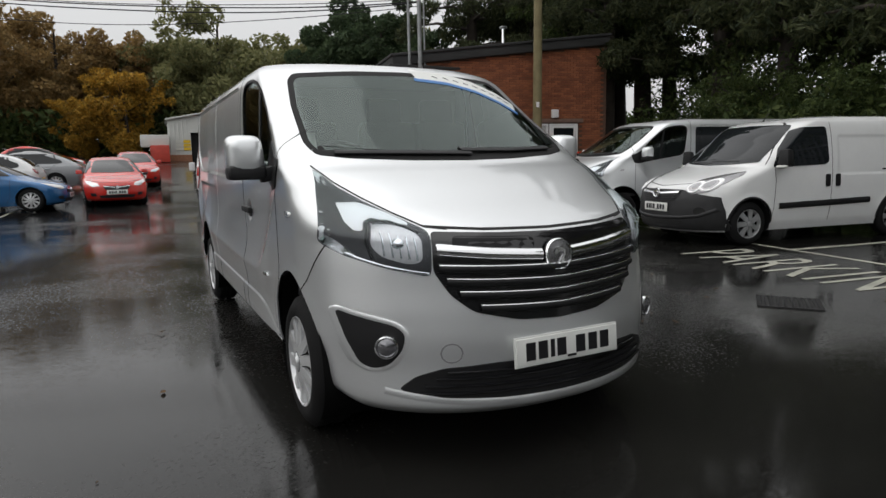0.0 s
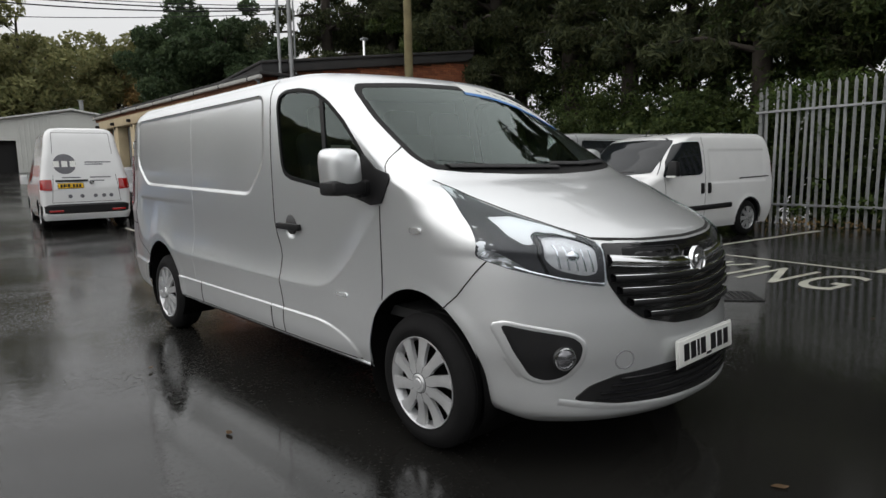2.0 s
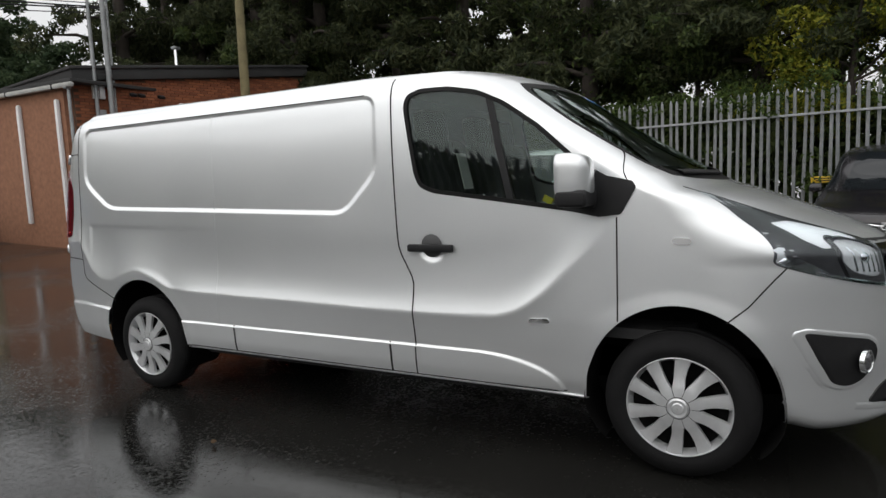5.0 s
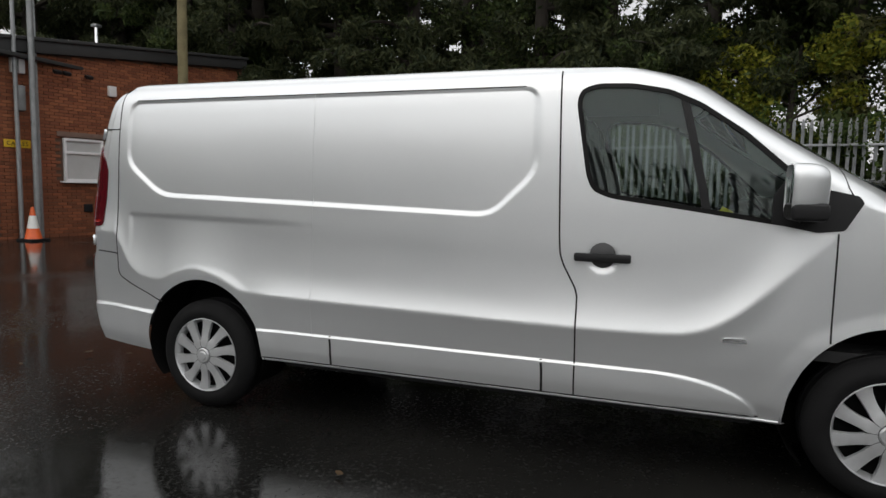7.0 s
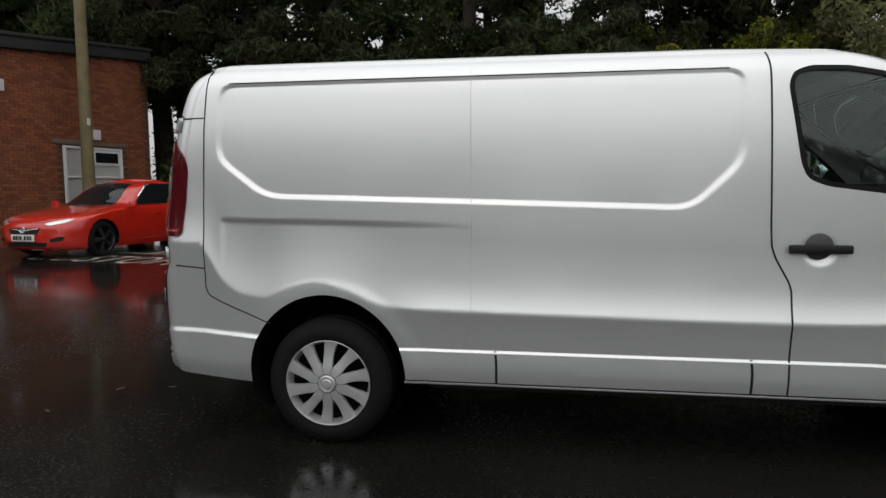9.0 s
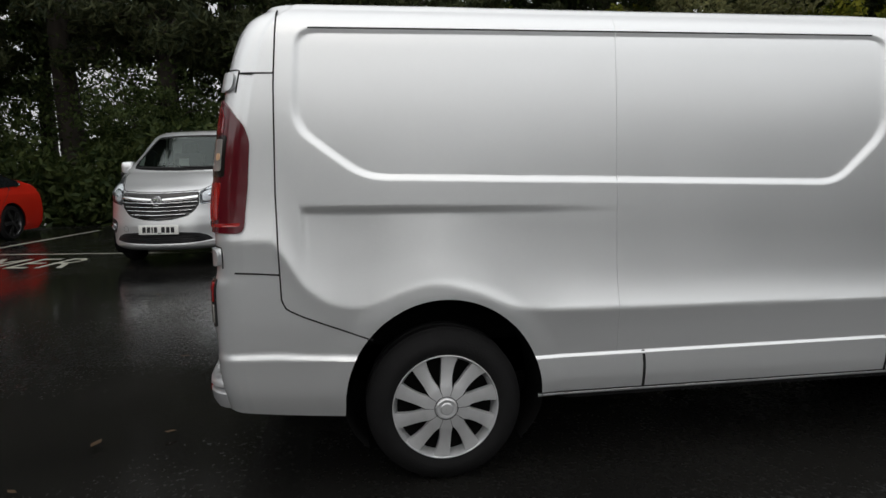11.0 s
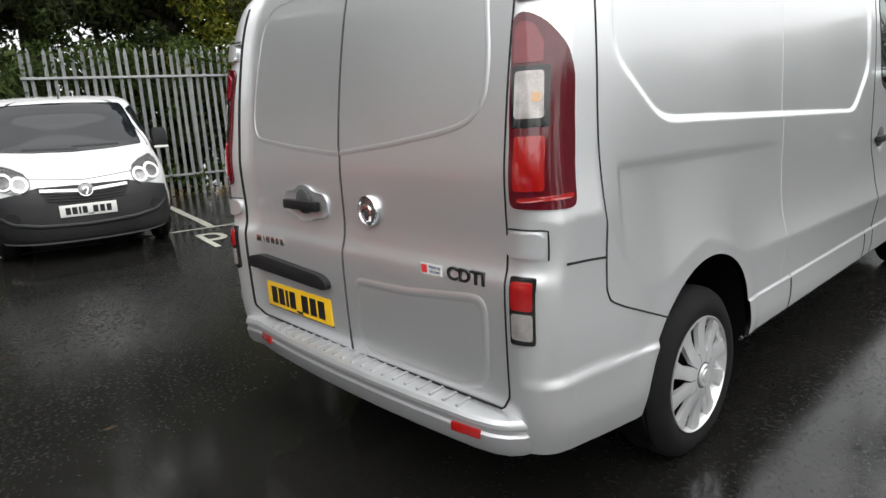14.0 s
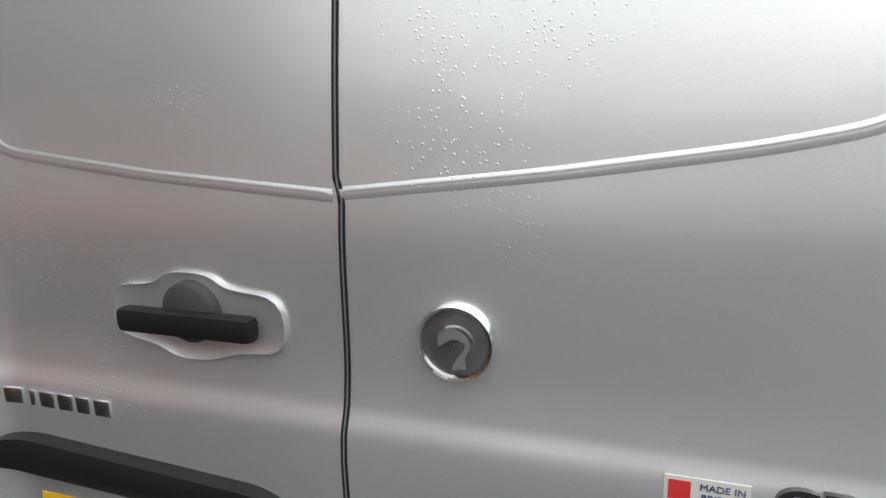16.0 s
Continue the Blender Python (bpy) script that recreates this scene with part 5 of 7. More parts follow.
tar_strip()
LINE = material("worn_white_marking", (0.50, 0.50, 0.42), 0.4, second=(0.22, 0.22, 0.19), vary=0.5, scale=3.5, bump=0.2, bump_scale=120)
BRICK = material("red_brick", (0.25, 0.082, 0.034), 0.8, vary=0.35, scale=5, bump=0.3, bump_scale=90, rand=0.28)
MORTAR = material("mortar", (0.13, 0.075, 0.05), 0.95, vary=0.3, scale=6, bump=0.3, bump_scale=60)
RENDER = material("cream_render", (0.52, 0.43, 0.28), 0.85, vary=0.25, scale=2.5, bump=0.2, bump_scale=40)
ROOFING = material("dark_roof_felt", (0.030, 0.030, 0.030), 0.7, vary=0.4, scale=3, bump=0.3, bump_scale=30)
UPVC = material("white_upvc", (0.72, 0.72, 0.72), 0.35, vary=0.08, scale=6)
STEEL = material("galvanised_steel", (0.320, 0.332, 0.336), 0.5, 0.45, vary=0.35, scale=7, rand=0.16)
SHUTTER = material("grey_shutter", (0.34, 0.36, 0.37), 0.5, 0.2, vary=0.2, scale=2)
CLADDING = material("pale_cladding", (0.56, 0.57, 0.54), 0.55, vary=0.15, scale=0.8)
WOOD = material("weathered_pole", (0.21, 0.18, 0.09), 0.85, vary=0.45, scale=3, bump=0.4, bump_scale=40)
# near-black stands in for the shade inside doorways, drain pit and recesses
DARK = material("opening_shade", (0.012, 0.012, 0.012), 0.9, vary=0.3, scale=2)
PANE = material("dark_pane", (0.010, 0.012, 0.014), 0.04, spec=0.35)


def marking(name, p, q, width, label):
    p, q = np.array(p, float), np.array(q, float)
    d = (q - p) / np.linalg.norm(q - p)
    n = np.array((-d[1], d[0])) * width / 2
    k = max(2, int(np.linalg.norm(q - p) / 0.25))
    v, f = [], []
    for i in range(k + 1):
        c = p + (q - p) * i / k
        for s in (-1, 1):
            e = c + n * s * (1 + 0.12 * math.sin(i * 7.3 + s))
            v.append((*e, float(GROUND(*e)) + (0.011 if e[0] < -1.5 else 0.004)))
    for i in range(k):
        f.append((2 * i, 2 * i + 2, 2 * i + 3, 2 * i + 1))
    ob = mesh_ob(name, v, f, LINE, None, smooth=False)
    return tagged(ob, label, "marking", kind="structure")


marking("bay_front_line", site(0, -9.5), site(0, 10.5), 0.075, "thin worn white line along the parking bays")
for i in range(-3, 5):
    marking("bay_line", site(0.03, 2.64 * i), site(4.0, 2.64 * i), 0.10, "worn white bay line")
for x0, y0, x1, y1 in ((-4.6, 15.6, -4.0, 20.5), (1.8, 14.6, 1.6, 10.6)):
    marking("lane_line", (x0, y0), (x1, y1), 0.09, "worn white line")


def ground_text(words, u, v, width, height, name):
    cu = bpy.data.curves.new(name, 'FONT')
    cu.body, cu.size, cu.align_x, cu.align_y, cu.space_character = words, 1.0, 'CENTER', 'CENTER', 1.12
    tmp = bpy.data.objects.new("tmp", cu)
    scene.collection.objects.link(tmp)
    me = bpy.data.meshes.new_from_object(tmp.evaluated_get(bpy.context.evaluated_depsgraph_get()))
    bpy.data.objects.remove(tmp)
    c = np.array([v_.co[:] for v_ in me.vertices])
    lo, hi = c.min(0), c.max(0)
    for vert in me.vertices:
        vert.co.x = (vert.co.x - (lo[0] + hi[0]) / 2) / (hi[0] - lo[0]) * width
        vert.co.y = (vert.co.y - (lo[1] + hi[1]) / 2) / (hi[1] - lo[1]) * height
    me.materials.clear()
    me.materials.append(LINE)
    ob = new(name, me)
    x, y = site(u, v)
    ob.matrix_world = pose(x, y, 0.004, 0, 0, -99.4)
    tagged(ob, "the word %s in worn white paint on the asphalt" % words, "marking", kind="structure")


ground_text("PARKING", -1.0, -1.24, 3.15, 1.07, "painted_word")
ground_text("CUSTOMER", -1.0, 7.45, 4.3, 0.95, "painted_word")


def drain():
    d = empty("drain_cover", (3.50, 0.42, 0.0), -52)
    tagged(d, "dark iron drain grating set in the asphalt", "drain")
    iron = material("cast_iron", (0.03, 0.03, 0.031), 0.4, 0.5, vary=0.4, scale=20, bump=0.3, bump_scale=90)
    part("grate_frame", join_bm(*[box_bm((0.50, 0.035, 0.012), (0, s * 0.21, 0.004), 0.003) for s in (-1, 1)], *[box_bm((0.035, 0.42, 0.012), (s * 0.235, 0, 0.004), 0.003) for s in (-1, 1)]), iron, d)
    # thin sheet under the bars, its black is the shade of the pit
    part("grate_pit", box_bm((0.45, 0.40, 0.004), (0, 0, 0.003)), DARK, d)
    for i in range(8):
        part("grate_bar", box_bm((0.022, 0.40, 0.010), (-0.20 + i * 0.057, 0, 0.006), 0.002), iron, d)


drain()


def palisade(name, start, way, count, pitch, height, label, seed, skip=()):
    """Steel fence: W-section pales with three-pointed tops on two rails between posts."""
    rng = random.Random(seed)
    fence = empty(name, (0, 0, 0))
    tagged(fence, label, "fence")
    rz = math.degrees(math.atan2(way[1], way[0]))
    w = 0.066
    bm = bmesh.new()
    prof = [(-w / 2, 0.012), (-w / 2 + 0.014, -0.004), (-0.010, -0.004), (0, 0.006), (0.010, -0.004), (w / 2 - 0.014, -0.004), (w / 2, 0.012)]
    rows = []
    for z in (0.0, height - 0.12):
        rows.append([bm.verts.new((x, y, z)) for x, y in prof])
    rows.append([bm.verts.new((x * 0.95, y * 0.7, height - 0.12 + (0.05 if abs(x) > 0.02 else 0.01))) for x, y in prof])
    rows.append([bm.verts.new((x * (0.55 if abs(x) > 0.02 else 0.5), 0.0, height - (0.045 if abs(x) > 0.02 else 0.0))) for x, y in prof])
    for r0, r1 in zip(rows, rows[1:]):
        for k in range(len(prof) - 1):
            bm.faces.new((r0[k], r0[k + 1], r1[k + 1], r1[k]))
    first = part("pale", bm, STEEL, fence, smooth=False)
    start, way = np.array(start), np.array(way)
    placed = 0
    for i in range(count):
        if i in skip:
            continue
        p = start + way * pitch * i
        ob = first if placed == 0 else first.copy()
        if placed:
            scene.collection.objects.link(ob)
        ob.parent = fence
        ob.matrix_basis = pose(p[0], p[1], float(GROUND(*p)) + rng.uniform(-0.02, 0.02), rng.uniform(-0.6, 0.6), rng.uniform(-1.0, 1.0), rz + rng.uniform(-3, 3))
        placed += 1
    mid, length = start + way * pitch * (count - 1) / 2, pitch * count
    for z in (0.41, height - 0.52):
        part("rail", box_bm((length, 0.045, 0.045), (0, 0, 0), 0.006), STEEL, fence).matrix_basis = pose(mid[0] - way[1] * -0.03, mid[1] + way[0] * -0.03 * 0, z, 0, 0, rz)
    for i in range(0, count, 18):
        p = start + way * pitch * i
        n = np.array((-way[1], way[0]))
        part("post", box_bm((0.06, 0.10, height - 0.15), (0, 0, (height - 0.15) / 2), 0.006), STEEL, fence).matrix_basis = pose(*(p + n * 0.06), 0, 0, 0, rz)
    return fence


fx, fy = site(4.8, 1.72)
palisade("palisade_fence", (fx, fy), -E2, 84, 0.152, 2.85, "tall galvanised palisade fence with ivy along the bays", 3)
palisade("palisade_fence", site(4.8, -11.0), -E1, 150, 0.152, 2.85, "tall galvanised palisade fence across the yard end", 4)
palisade("palisade_fence", (-9.4, -10.0), E2, 105, 0.152, 2.85, "tall galvanised palisade fence along the far side of the yard", 6)
sgn = empty("fence_sign", (*site(4.72, -2.75), 1.05), -99.4)
tagged(sgn, "small yellow sign fixed to the palisade fence", "sign")
part("sign_board", box_bm((0.42, 0.006, 0.12), (0, 0, 0), 0.004), material("sign_yellow", (0.72, 0.47, 0.02), 0.45, vary=0.2, scale=12), sgn)
for i in range(2):
    part("sign_bar", box_bm((0.30 - 0.06 * i, 0.002, 0.025), (0, -0.005, 0.022 - 0.044 * i)), INK, sgn, "plain dark bar")

WALL0 = np.array((5.75, 14.67))


def on_wall(s, out=0.0):
    p = WALL0 + E1 * s - E2 * out
    return float(p[0]), float(p[1])


def wall_box(name, parent, s, z, w, h, d, out, mat, bevel=0.004, label=""):
    x, y = on_wall(s, out)
    ob = part(name, box_bm((w, d, h), (0, 0, 0), bevel), mat, parent, label)
    ob.matrix_basis = pose(x, y, z, 0, 0, YAW)
    return ob


def brick_building():
    b = empty("brick_building")
    tagged(b, "low red brick workshop with dark roof edge and white windows", "building")
    bm = bmesh.new()
    ring = []
    for y in (-2.98, 2.98):
        ring.append([bm.verts.new(p) for p in ((-3.6, y, 0), (3.6, y, 0), (3.6, y, 4.92), (-3.6, y, 4.08))])
    bm.faces.new(ring[0]), bm.faces.new(ring[1][::-1])
    for i in range(4):
        j = (i + 1) % 4
        bm.faces.new((ring[0][i], ring[1][i], ring[1][j], ring[0][j]))
    x, y = on_wall(3.62, -3.0)
    part("wall", bm, MORTAR, b, "red brick wall", smooth=False).matrix_basis = pose(x, y, 0, 0, 0, YAW)
    x, y = on_wall(3.62, -2.95)
    part("roof", join_bm(box_bm((7.42, 6.3, 0.08), (0, 0, 0.30), 0.02), box_bm((7.34, 6.2, 0.27), (0, 0, 0.13), 0.02)), ROOFING, b, "black felt roof edge").matrix_basis = pose(x, y, 4.50, 0, 0, YAW) @ pose(0, 0, 0, 0, -6.65, 0)
    return b


def window_unit(parent, s, z, w, h, name="window", dark_top=False):
    hold = empty(name)
    hold.parent = parent
    x, y = on_wall(s, 0.03)
    hold.matrix_basis = pose(x, y, z, 0, 0, YAW)
    for dx in (-1, 1):
        part("frame", box_bm((0.06, 0.07, h), (dx * (w / 2 - 0.03), 0, 0), 0.006), UPVC, hold)
    for dz in (-0.5, 0.18, 0.5):
        part("frame", box_bm((w - 0.12, 0.065, 0.06), (0, 0, dz * (h - 0.06)), 0.006), UPVC, hold)
    blind = material("pale_blind", (0.50, 0.51, 0.50), 0.25, vary=0.12, scale=4, coat=0.4)
    part("pane", box_bm((w - 0.12, 0.012, h * 0.64), (0, 0.01, -0.16 * h)), blind, hold, "pale obscured pane")
    part("pane", box_bm((w - 0.12, 0.012, h * 0.28), (0, 0.01, 0.33 * h)), blind, hold)
    if dark_top:
        part("top_light_frame", box_bm((w - 0.14, 0.03, 0.40), (0, -0.005, 0.5 * h - 0.26), 0.008), UPVC, hold, "white opening light")
        part("top_light", box_bm((w - 0.30, 0.02, 0.26), (0, -0.014, 0.5 * h - 0.26)), PANE, hold, "dark open top light")
    part("sill", box_bm((w + 0.2, 0.14, 0.04), (0, -0.03, -h / 2 - 0.02), 0.008), UPVC, hold)
    return hold


BUILDING = brick_building()
window_unit(BUILDING, 2.03, 1.84, 0.98, 1.02)
window_unit(BUILDING, 4.70, 1.20, 0.72, 2.36, "door")
window_unit(BUILDING, 5.62, 1.20, 1.02, 2.36, "door", True)
STONE = material("concrete_lintel", (0.20, 0.13, 0.10), 0.8, vary=0.3, scale=8)
wall_box("lintel", BUILDING, 2.05, 2.44, 1.3, 0.12, 0.06, 0.01, STONE)
wall_box("lintel", BUILDING, 5.2, 2.48, 2.3, 0.12, 0.06, 0.01, STONE)
wall_box("vent_box", BUILDING, 5.30, 2.70, 0.22, 0.26, 0.12, 0.06, UPVC, 0.02, "white extractor cover")
wall_box("wall_vent", BUILDING, 2.10, 0.68, 0.22, 0.20, 0.05, 0.02, BLACK, 0.02)
wall_box("alarm_box", BUILDING, 2.80, 3.60, 0.20, 0.26, 0.10, 0.05, UPVC, 0.02, "white alarm box")
wall_box("cable_sign", BUILDING, 0.53, 2.14, 0.56, 0.17, 0.012, 0.02, MATS["sign_yellow"], 0.004, "yellow warning sign")
sx, sy = on_wall(0.53, 0.028)
text_mesh("sign_word", "CABLES", 0.13, INK, BUILDING, pose(sx, sy, 2.14, 90, 0, YAW), 0.002, width=0.44)
for s in (0.50, 0.66):
    wall_box("meter_box", BUILDING, s, 3.86, 0.13, 0.34, 0.10, 0.05, UPVC, 0.015, "white junction box")
wall_box("conduit_box", BUILDING, 0.62, 3.15, 0.17, 0.55, 0.12, 0.06, STEEL, 0.02)
for s in (1.40, 1.62, 2.15):
    lamp = empty("flood_light")
    x, y = on_wall(s, 0.1)
    lamp.parent = BUILDING
    lamp.matrix_basis = pose(x, y, 3.86, 0, 0, YAW)
    part("lamp_head", box_bm((0.17, 0.12, 0.08), (0, -0.05, -0.02), 0.02, (28, 0, 0)), BLACK, lamp)
    part("lamp_arm", box_bm((0.03, 0.12, 0.03), (0, 0.03, 0.03), 0.006), BLACK, lamp)


def bricks():
    """Stretcher courses on the front wall."""
    me = bpy.data.meshes.new("brick")
    bm = box_bm((0.214, 0.02, 0.064), (0, 0, 0), 0.004, seg=1)
    bm.to_mesh(me)
    bm.free()
    me.materials.append(BRICK)
    open_boxes = [(1.48, 2.60, 1.28, 2.40), (4.30, 6.20, 0.0, 2.42)]
    near, rest = [], []
    rows = int(4.9 / 0.075)
    for r in range(rows):
        z = 0.04 + r * 0.075
        off = 0.112 * (r % 2)
        s = 0.13 + off
        while s < 7.10:
            if z < 4.04 + 0.116 * s and not any(a - 0.1 < s < b + 0.1 and c - 0.03 < z < d + 0.03 for a, b, c, d in open_boxes):
                (near if (z < 2.3 and s < 2.6 and len(near) < 300) else rest).append((s, z))
            s += 0.225
    wall = next(o for o in BUILDING.children if o.name.startswith("wall") and not o.name.startswith("wall_"))
    inv = wall.matrix_basis.inverted()
    rng = random.Random(5)
    for s, z in near:
        ob = new("brick", me)
        ob.parent = wall
        x, y = on_wall(s, 0.006)
        ob.matrix_basis = inv @ pose(x, y, z, 0, rng.uniform(-0.4, 0.4), YAW)
    v, f = [], []
    base = [Vector(q.co) for q in me.vertices]
    fc = [tuple(p.vertices) for p in me.polygons]
    for s, z in rest:
        x, y = on_wall(s, 0.006)
        m = inv @ pose(x, y, z, 0, rng.uniform(-0.4, 0.4), YAW)
        k = len(v)
        v += [m @ p for p in base]
        f += [tuple(i + k for i in q) for q in fc]
    ob = mesh_ob("brickwork", v, f, BRICK_REST, wall, smooth=False)
    tagged(ob, "courses of red brick", kind="stuff")


BRICK_REST = bpy.data.materials.new("red_brick_courses")
BRICK_REST.use_nodes = True
bn, bl = BRICK_REST.node_tree.nodes, BRICK_REST.node_tree.links
geo, br = bn.new("ShaderNodeNewGeometry"), bn.new("ShaderNodeValToRGB")
br.color_ramp.elements[0].color, br.color_ramp.elements[1].color = (0.17, 0.053, 0.024, 1), (0.29, 0.104, 0.044, 1)
bl.new(geo.outputs["Random Per Island"], br.inputs["Fac"]), bl.new(br.outputs["Color"], bn["Principled BSDF"].inputs["Base Color"])
bn["Principled BSDF"].inputs["Roughness"].default_value = 0.8


def pole(name, at, radius, height, mat, label, lean=(0, 0), top=None):
    p = empty(name, at)
    tagged(p, label, "pole")
    part("shaft", tube_bm([(lean[0] * t, lean[1] * t, height * t) for t in np.linspace(0, 1, 9)], [radius * (1 - 0.28 * t) for t in np.linspace(0, 1, 9)], 14), mat, p)
    return p


wp = pole("telegraph_pole", (9.84, 13.15, 0), 0.15, 9.5, WOOD, "weathered wooden telegraph pole beside the brick building", (0.06, 0))
part("pole_plate", box_bm((0.10, 0.02, 0.16), (-0.07, -0.145, 2.9), 0.004), UPVC, wp, "small white plate")
mp = pole("steel_mast", (6.45, 14.25, 0), 0.075, 9.2, STEEL, "galvanised steel mast carrying cables")
pole("steel_mast", (6.18, 14.42, 0), 0.05, 9.2, STEEL, "galvanised steel mast carrying cables")
pole("steel_mast", (6.68, 14.42, 0), 0.03, 7.6, STEEL, "thin steel mast with loose cable")
dp = pole("drain_pipe", (5.50, 14.42, 0), 0.055, 3.86, STEEL, "grey rain pipe at the corner of the workshop")
part("hopper", box_bm((0.14, 0.14, 0.13), (-0.03, 0, 3.90), 0.03), STEEL, dp)
fl = pole("roof_flue", (12.03, 18.49, 4.6), 0.085, 1.72, CHROME, "metal flue pipe on the roof")
part("flue_cap", box_bm((0.24, 0.24, 0.10), (0, 0, 1.75), 0.03), STEEL, fl)


def cables():
    rng = random.Random(2)
    for i, (z0, z1, sag, yb) in enumerate(((5.85, 7.6, 0.72, 24.5), (5.92, 7.75, 0.70, 24.5), (6.0, 7.9, 0.78, 24.2), (5.75, 7.4, 0.95, 24.8), (6.2, 8.4, 0.62, 25.2))):
        a, b = Vector((6.45, 14.25, z0)), Vector((-12, yb, z1))
        pts = [a.lerp(b, t) - Vector((0, 0, sag * 4 * t * (1 - t) + 0.05 * math.sin(9 * t + i) * (1 - t))) for t in np.linspace(0, 1, 26)]
        ob = part("overhead_cable", tube_bm(pts, 0.018 if i < 2 else 0.011, 6), BLACK, None)
        tagged(ob, "black overhead cable slung from the steel mast", "cable", group="overhead cables")


cables()


def cone():
    c = empty("traffic_cone", (6.16, 14.05, 0.0))
    tagged(c, "orange and white traffic cone on a black base by the wall", "cone")
    orange = material("cone_orange", (0.75, 0.13, 0.03), 0.5, vary=0.2, scale=10)
    for name, prof, mat in (("base_cone", [(0.03, 0.19), (0.06, 0.17), (0.28, 0.118)], orange), ("white_sleeve", [(0.275, 0.121), (0.56, 0.068)], PLATE_W), ("top_cone", [(0.555, 0.067), (0.74, 0.032), (0.75, 0.001)], orange)):
        v, f = lathe(prof, 24, axis="z")
        mesh_ob(name, v, f, mat, c)
    part("foot", box_bm((0.46, 0.46, 0.05), (0, 0, 0.026), 0.015), BLACK, c)


cone()


def garages():
    """Row of lock-up garages: cream piers, brick fascia, grey roller shutters set back, one level roof over the rising ground."""
    row = empty("garage_row")
    tagged(row, "row of lock-up garages with cream piers and grey roller shutters", "garage")
    grey = material("gutter_grey", (0.42, 0.42, 0.40), 0.5, vary=0.3, scale=5)
    pitch, first, last, front = 2.28, 18.95, 31.1, 5.55

    def put(name, y, u, z, size, mat, bevel=0.01, parent=row, label=""):
        ob = part(name, box_bm(size, (0, 0, 0), bevel), mat, parent, label)
        ob.matrix_basis = pose(front - 0.012 * (y - 14.5) + u, y, z, 0, 0, 90.7)
        return ob
    put("brick_fascia", 24.72, 0.12, 3.875, (last - 18.35, 0.24, 0.23), BRICK_WALL, 0.0, label="brick band under the gutter")
    for i in range(6):
        y = first + i * pitch
        g = float(GROUND(0, y)) - 0.05
        put("pier", y, 0.19, (g + 3.38) / 2, (0.56, 0.42, 3.38 - g), RENDER, 0.03, label="cream painted pier")
        lamp = put("wall_lamp", y, -0.12, 3.52, (0.16, 0.20, 0.13), BLACK, 0.04, label="black bulkhead lamp")
        part("lamp_bracket", box_bm((0.04, 0.05, 0.30), (0, -0.08, -0.10), 0.012), BLACK, lamp)
        if i == 5:
            continue
        put("cream_lintel", y + pitch / 2, 0.09, 3.57, (pitch - 0.004, 0.34, 0.378), RENDER, 0.02)
        h = 3.40 - g
        shut = put("shutter", y + pitch / 2, 0.44, g + h / 2, (pitch - 0.5, 0.05, h), SHUTTER, 0.0, label="grey roller shutter")
        for k in range(int(h / 0.112)):
            part("slat", box_bm((pitch - 0.6, 0.03, 0.095), (0, 0.03, -h / 2 + 0.06 + k * 0.112), 0.02, seg=1), SHUTTER, shut)
    put("roof_edge", 22.7, 1.42, 4.045, (last - 14.3, 3.0, 0.09), ROOFING, 0.02, label="black felt roof")
    put("gutter", 22.65, -0.10, 3.93, (last - 14.2, 0.13, 0.12), grey, 0.05, label="pale grey gutter")
    for k in range(9):
        put("gutter_bracket", 14.9 + 1.95 * k, -0.10, 3.93, (0.05, 0.15, 0.14), BLACK, 0.02)
    put("end_wall", 16.55, 0.22, 1.97, (3.58, 0.40, 3.94), BRICK_WALL, 0.0, label="red brick wall under the gutter")
    for y in (14.95, 16.55):
        put("wall_pipe", y, -0.04, 2.15, (0.11, 0.11, 3.0), UPVC, 0.05, label="white pipe on the brick wall")
    put("far_wall", last - 0.1, 1.6, 2.3, (0.2, 2.7, 3.4), BRICK_WALL, 0.0)


BRICK_WALL = material("far_brick", (0.32, 0.15, 0.085), 0.85, vary=0.4, scale=9, bump=0.4, bump_scale=45)
garages()


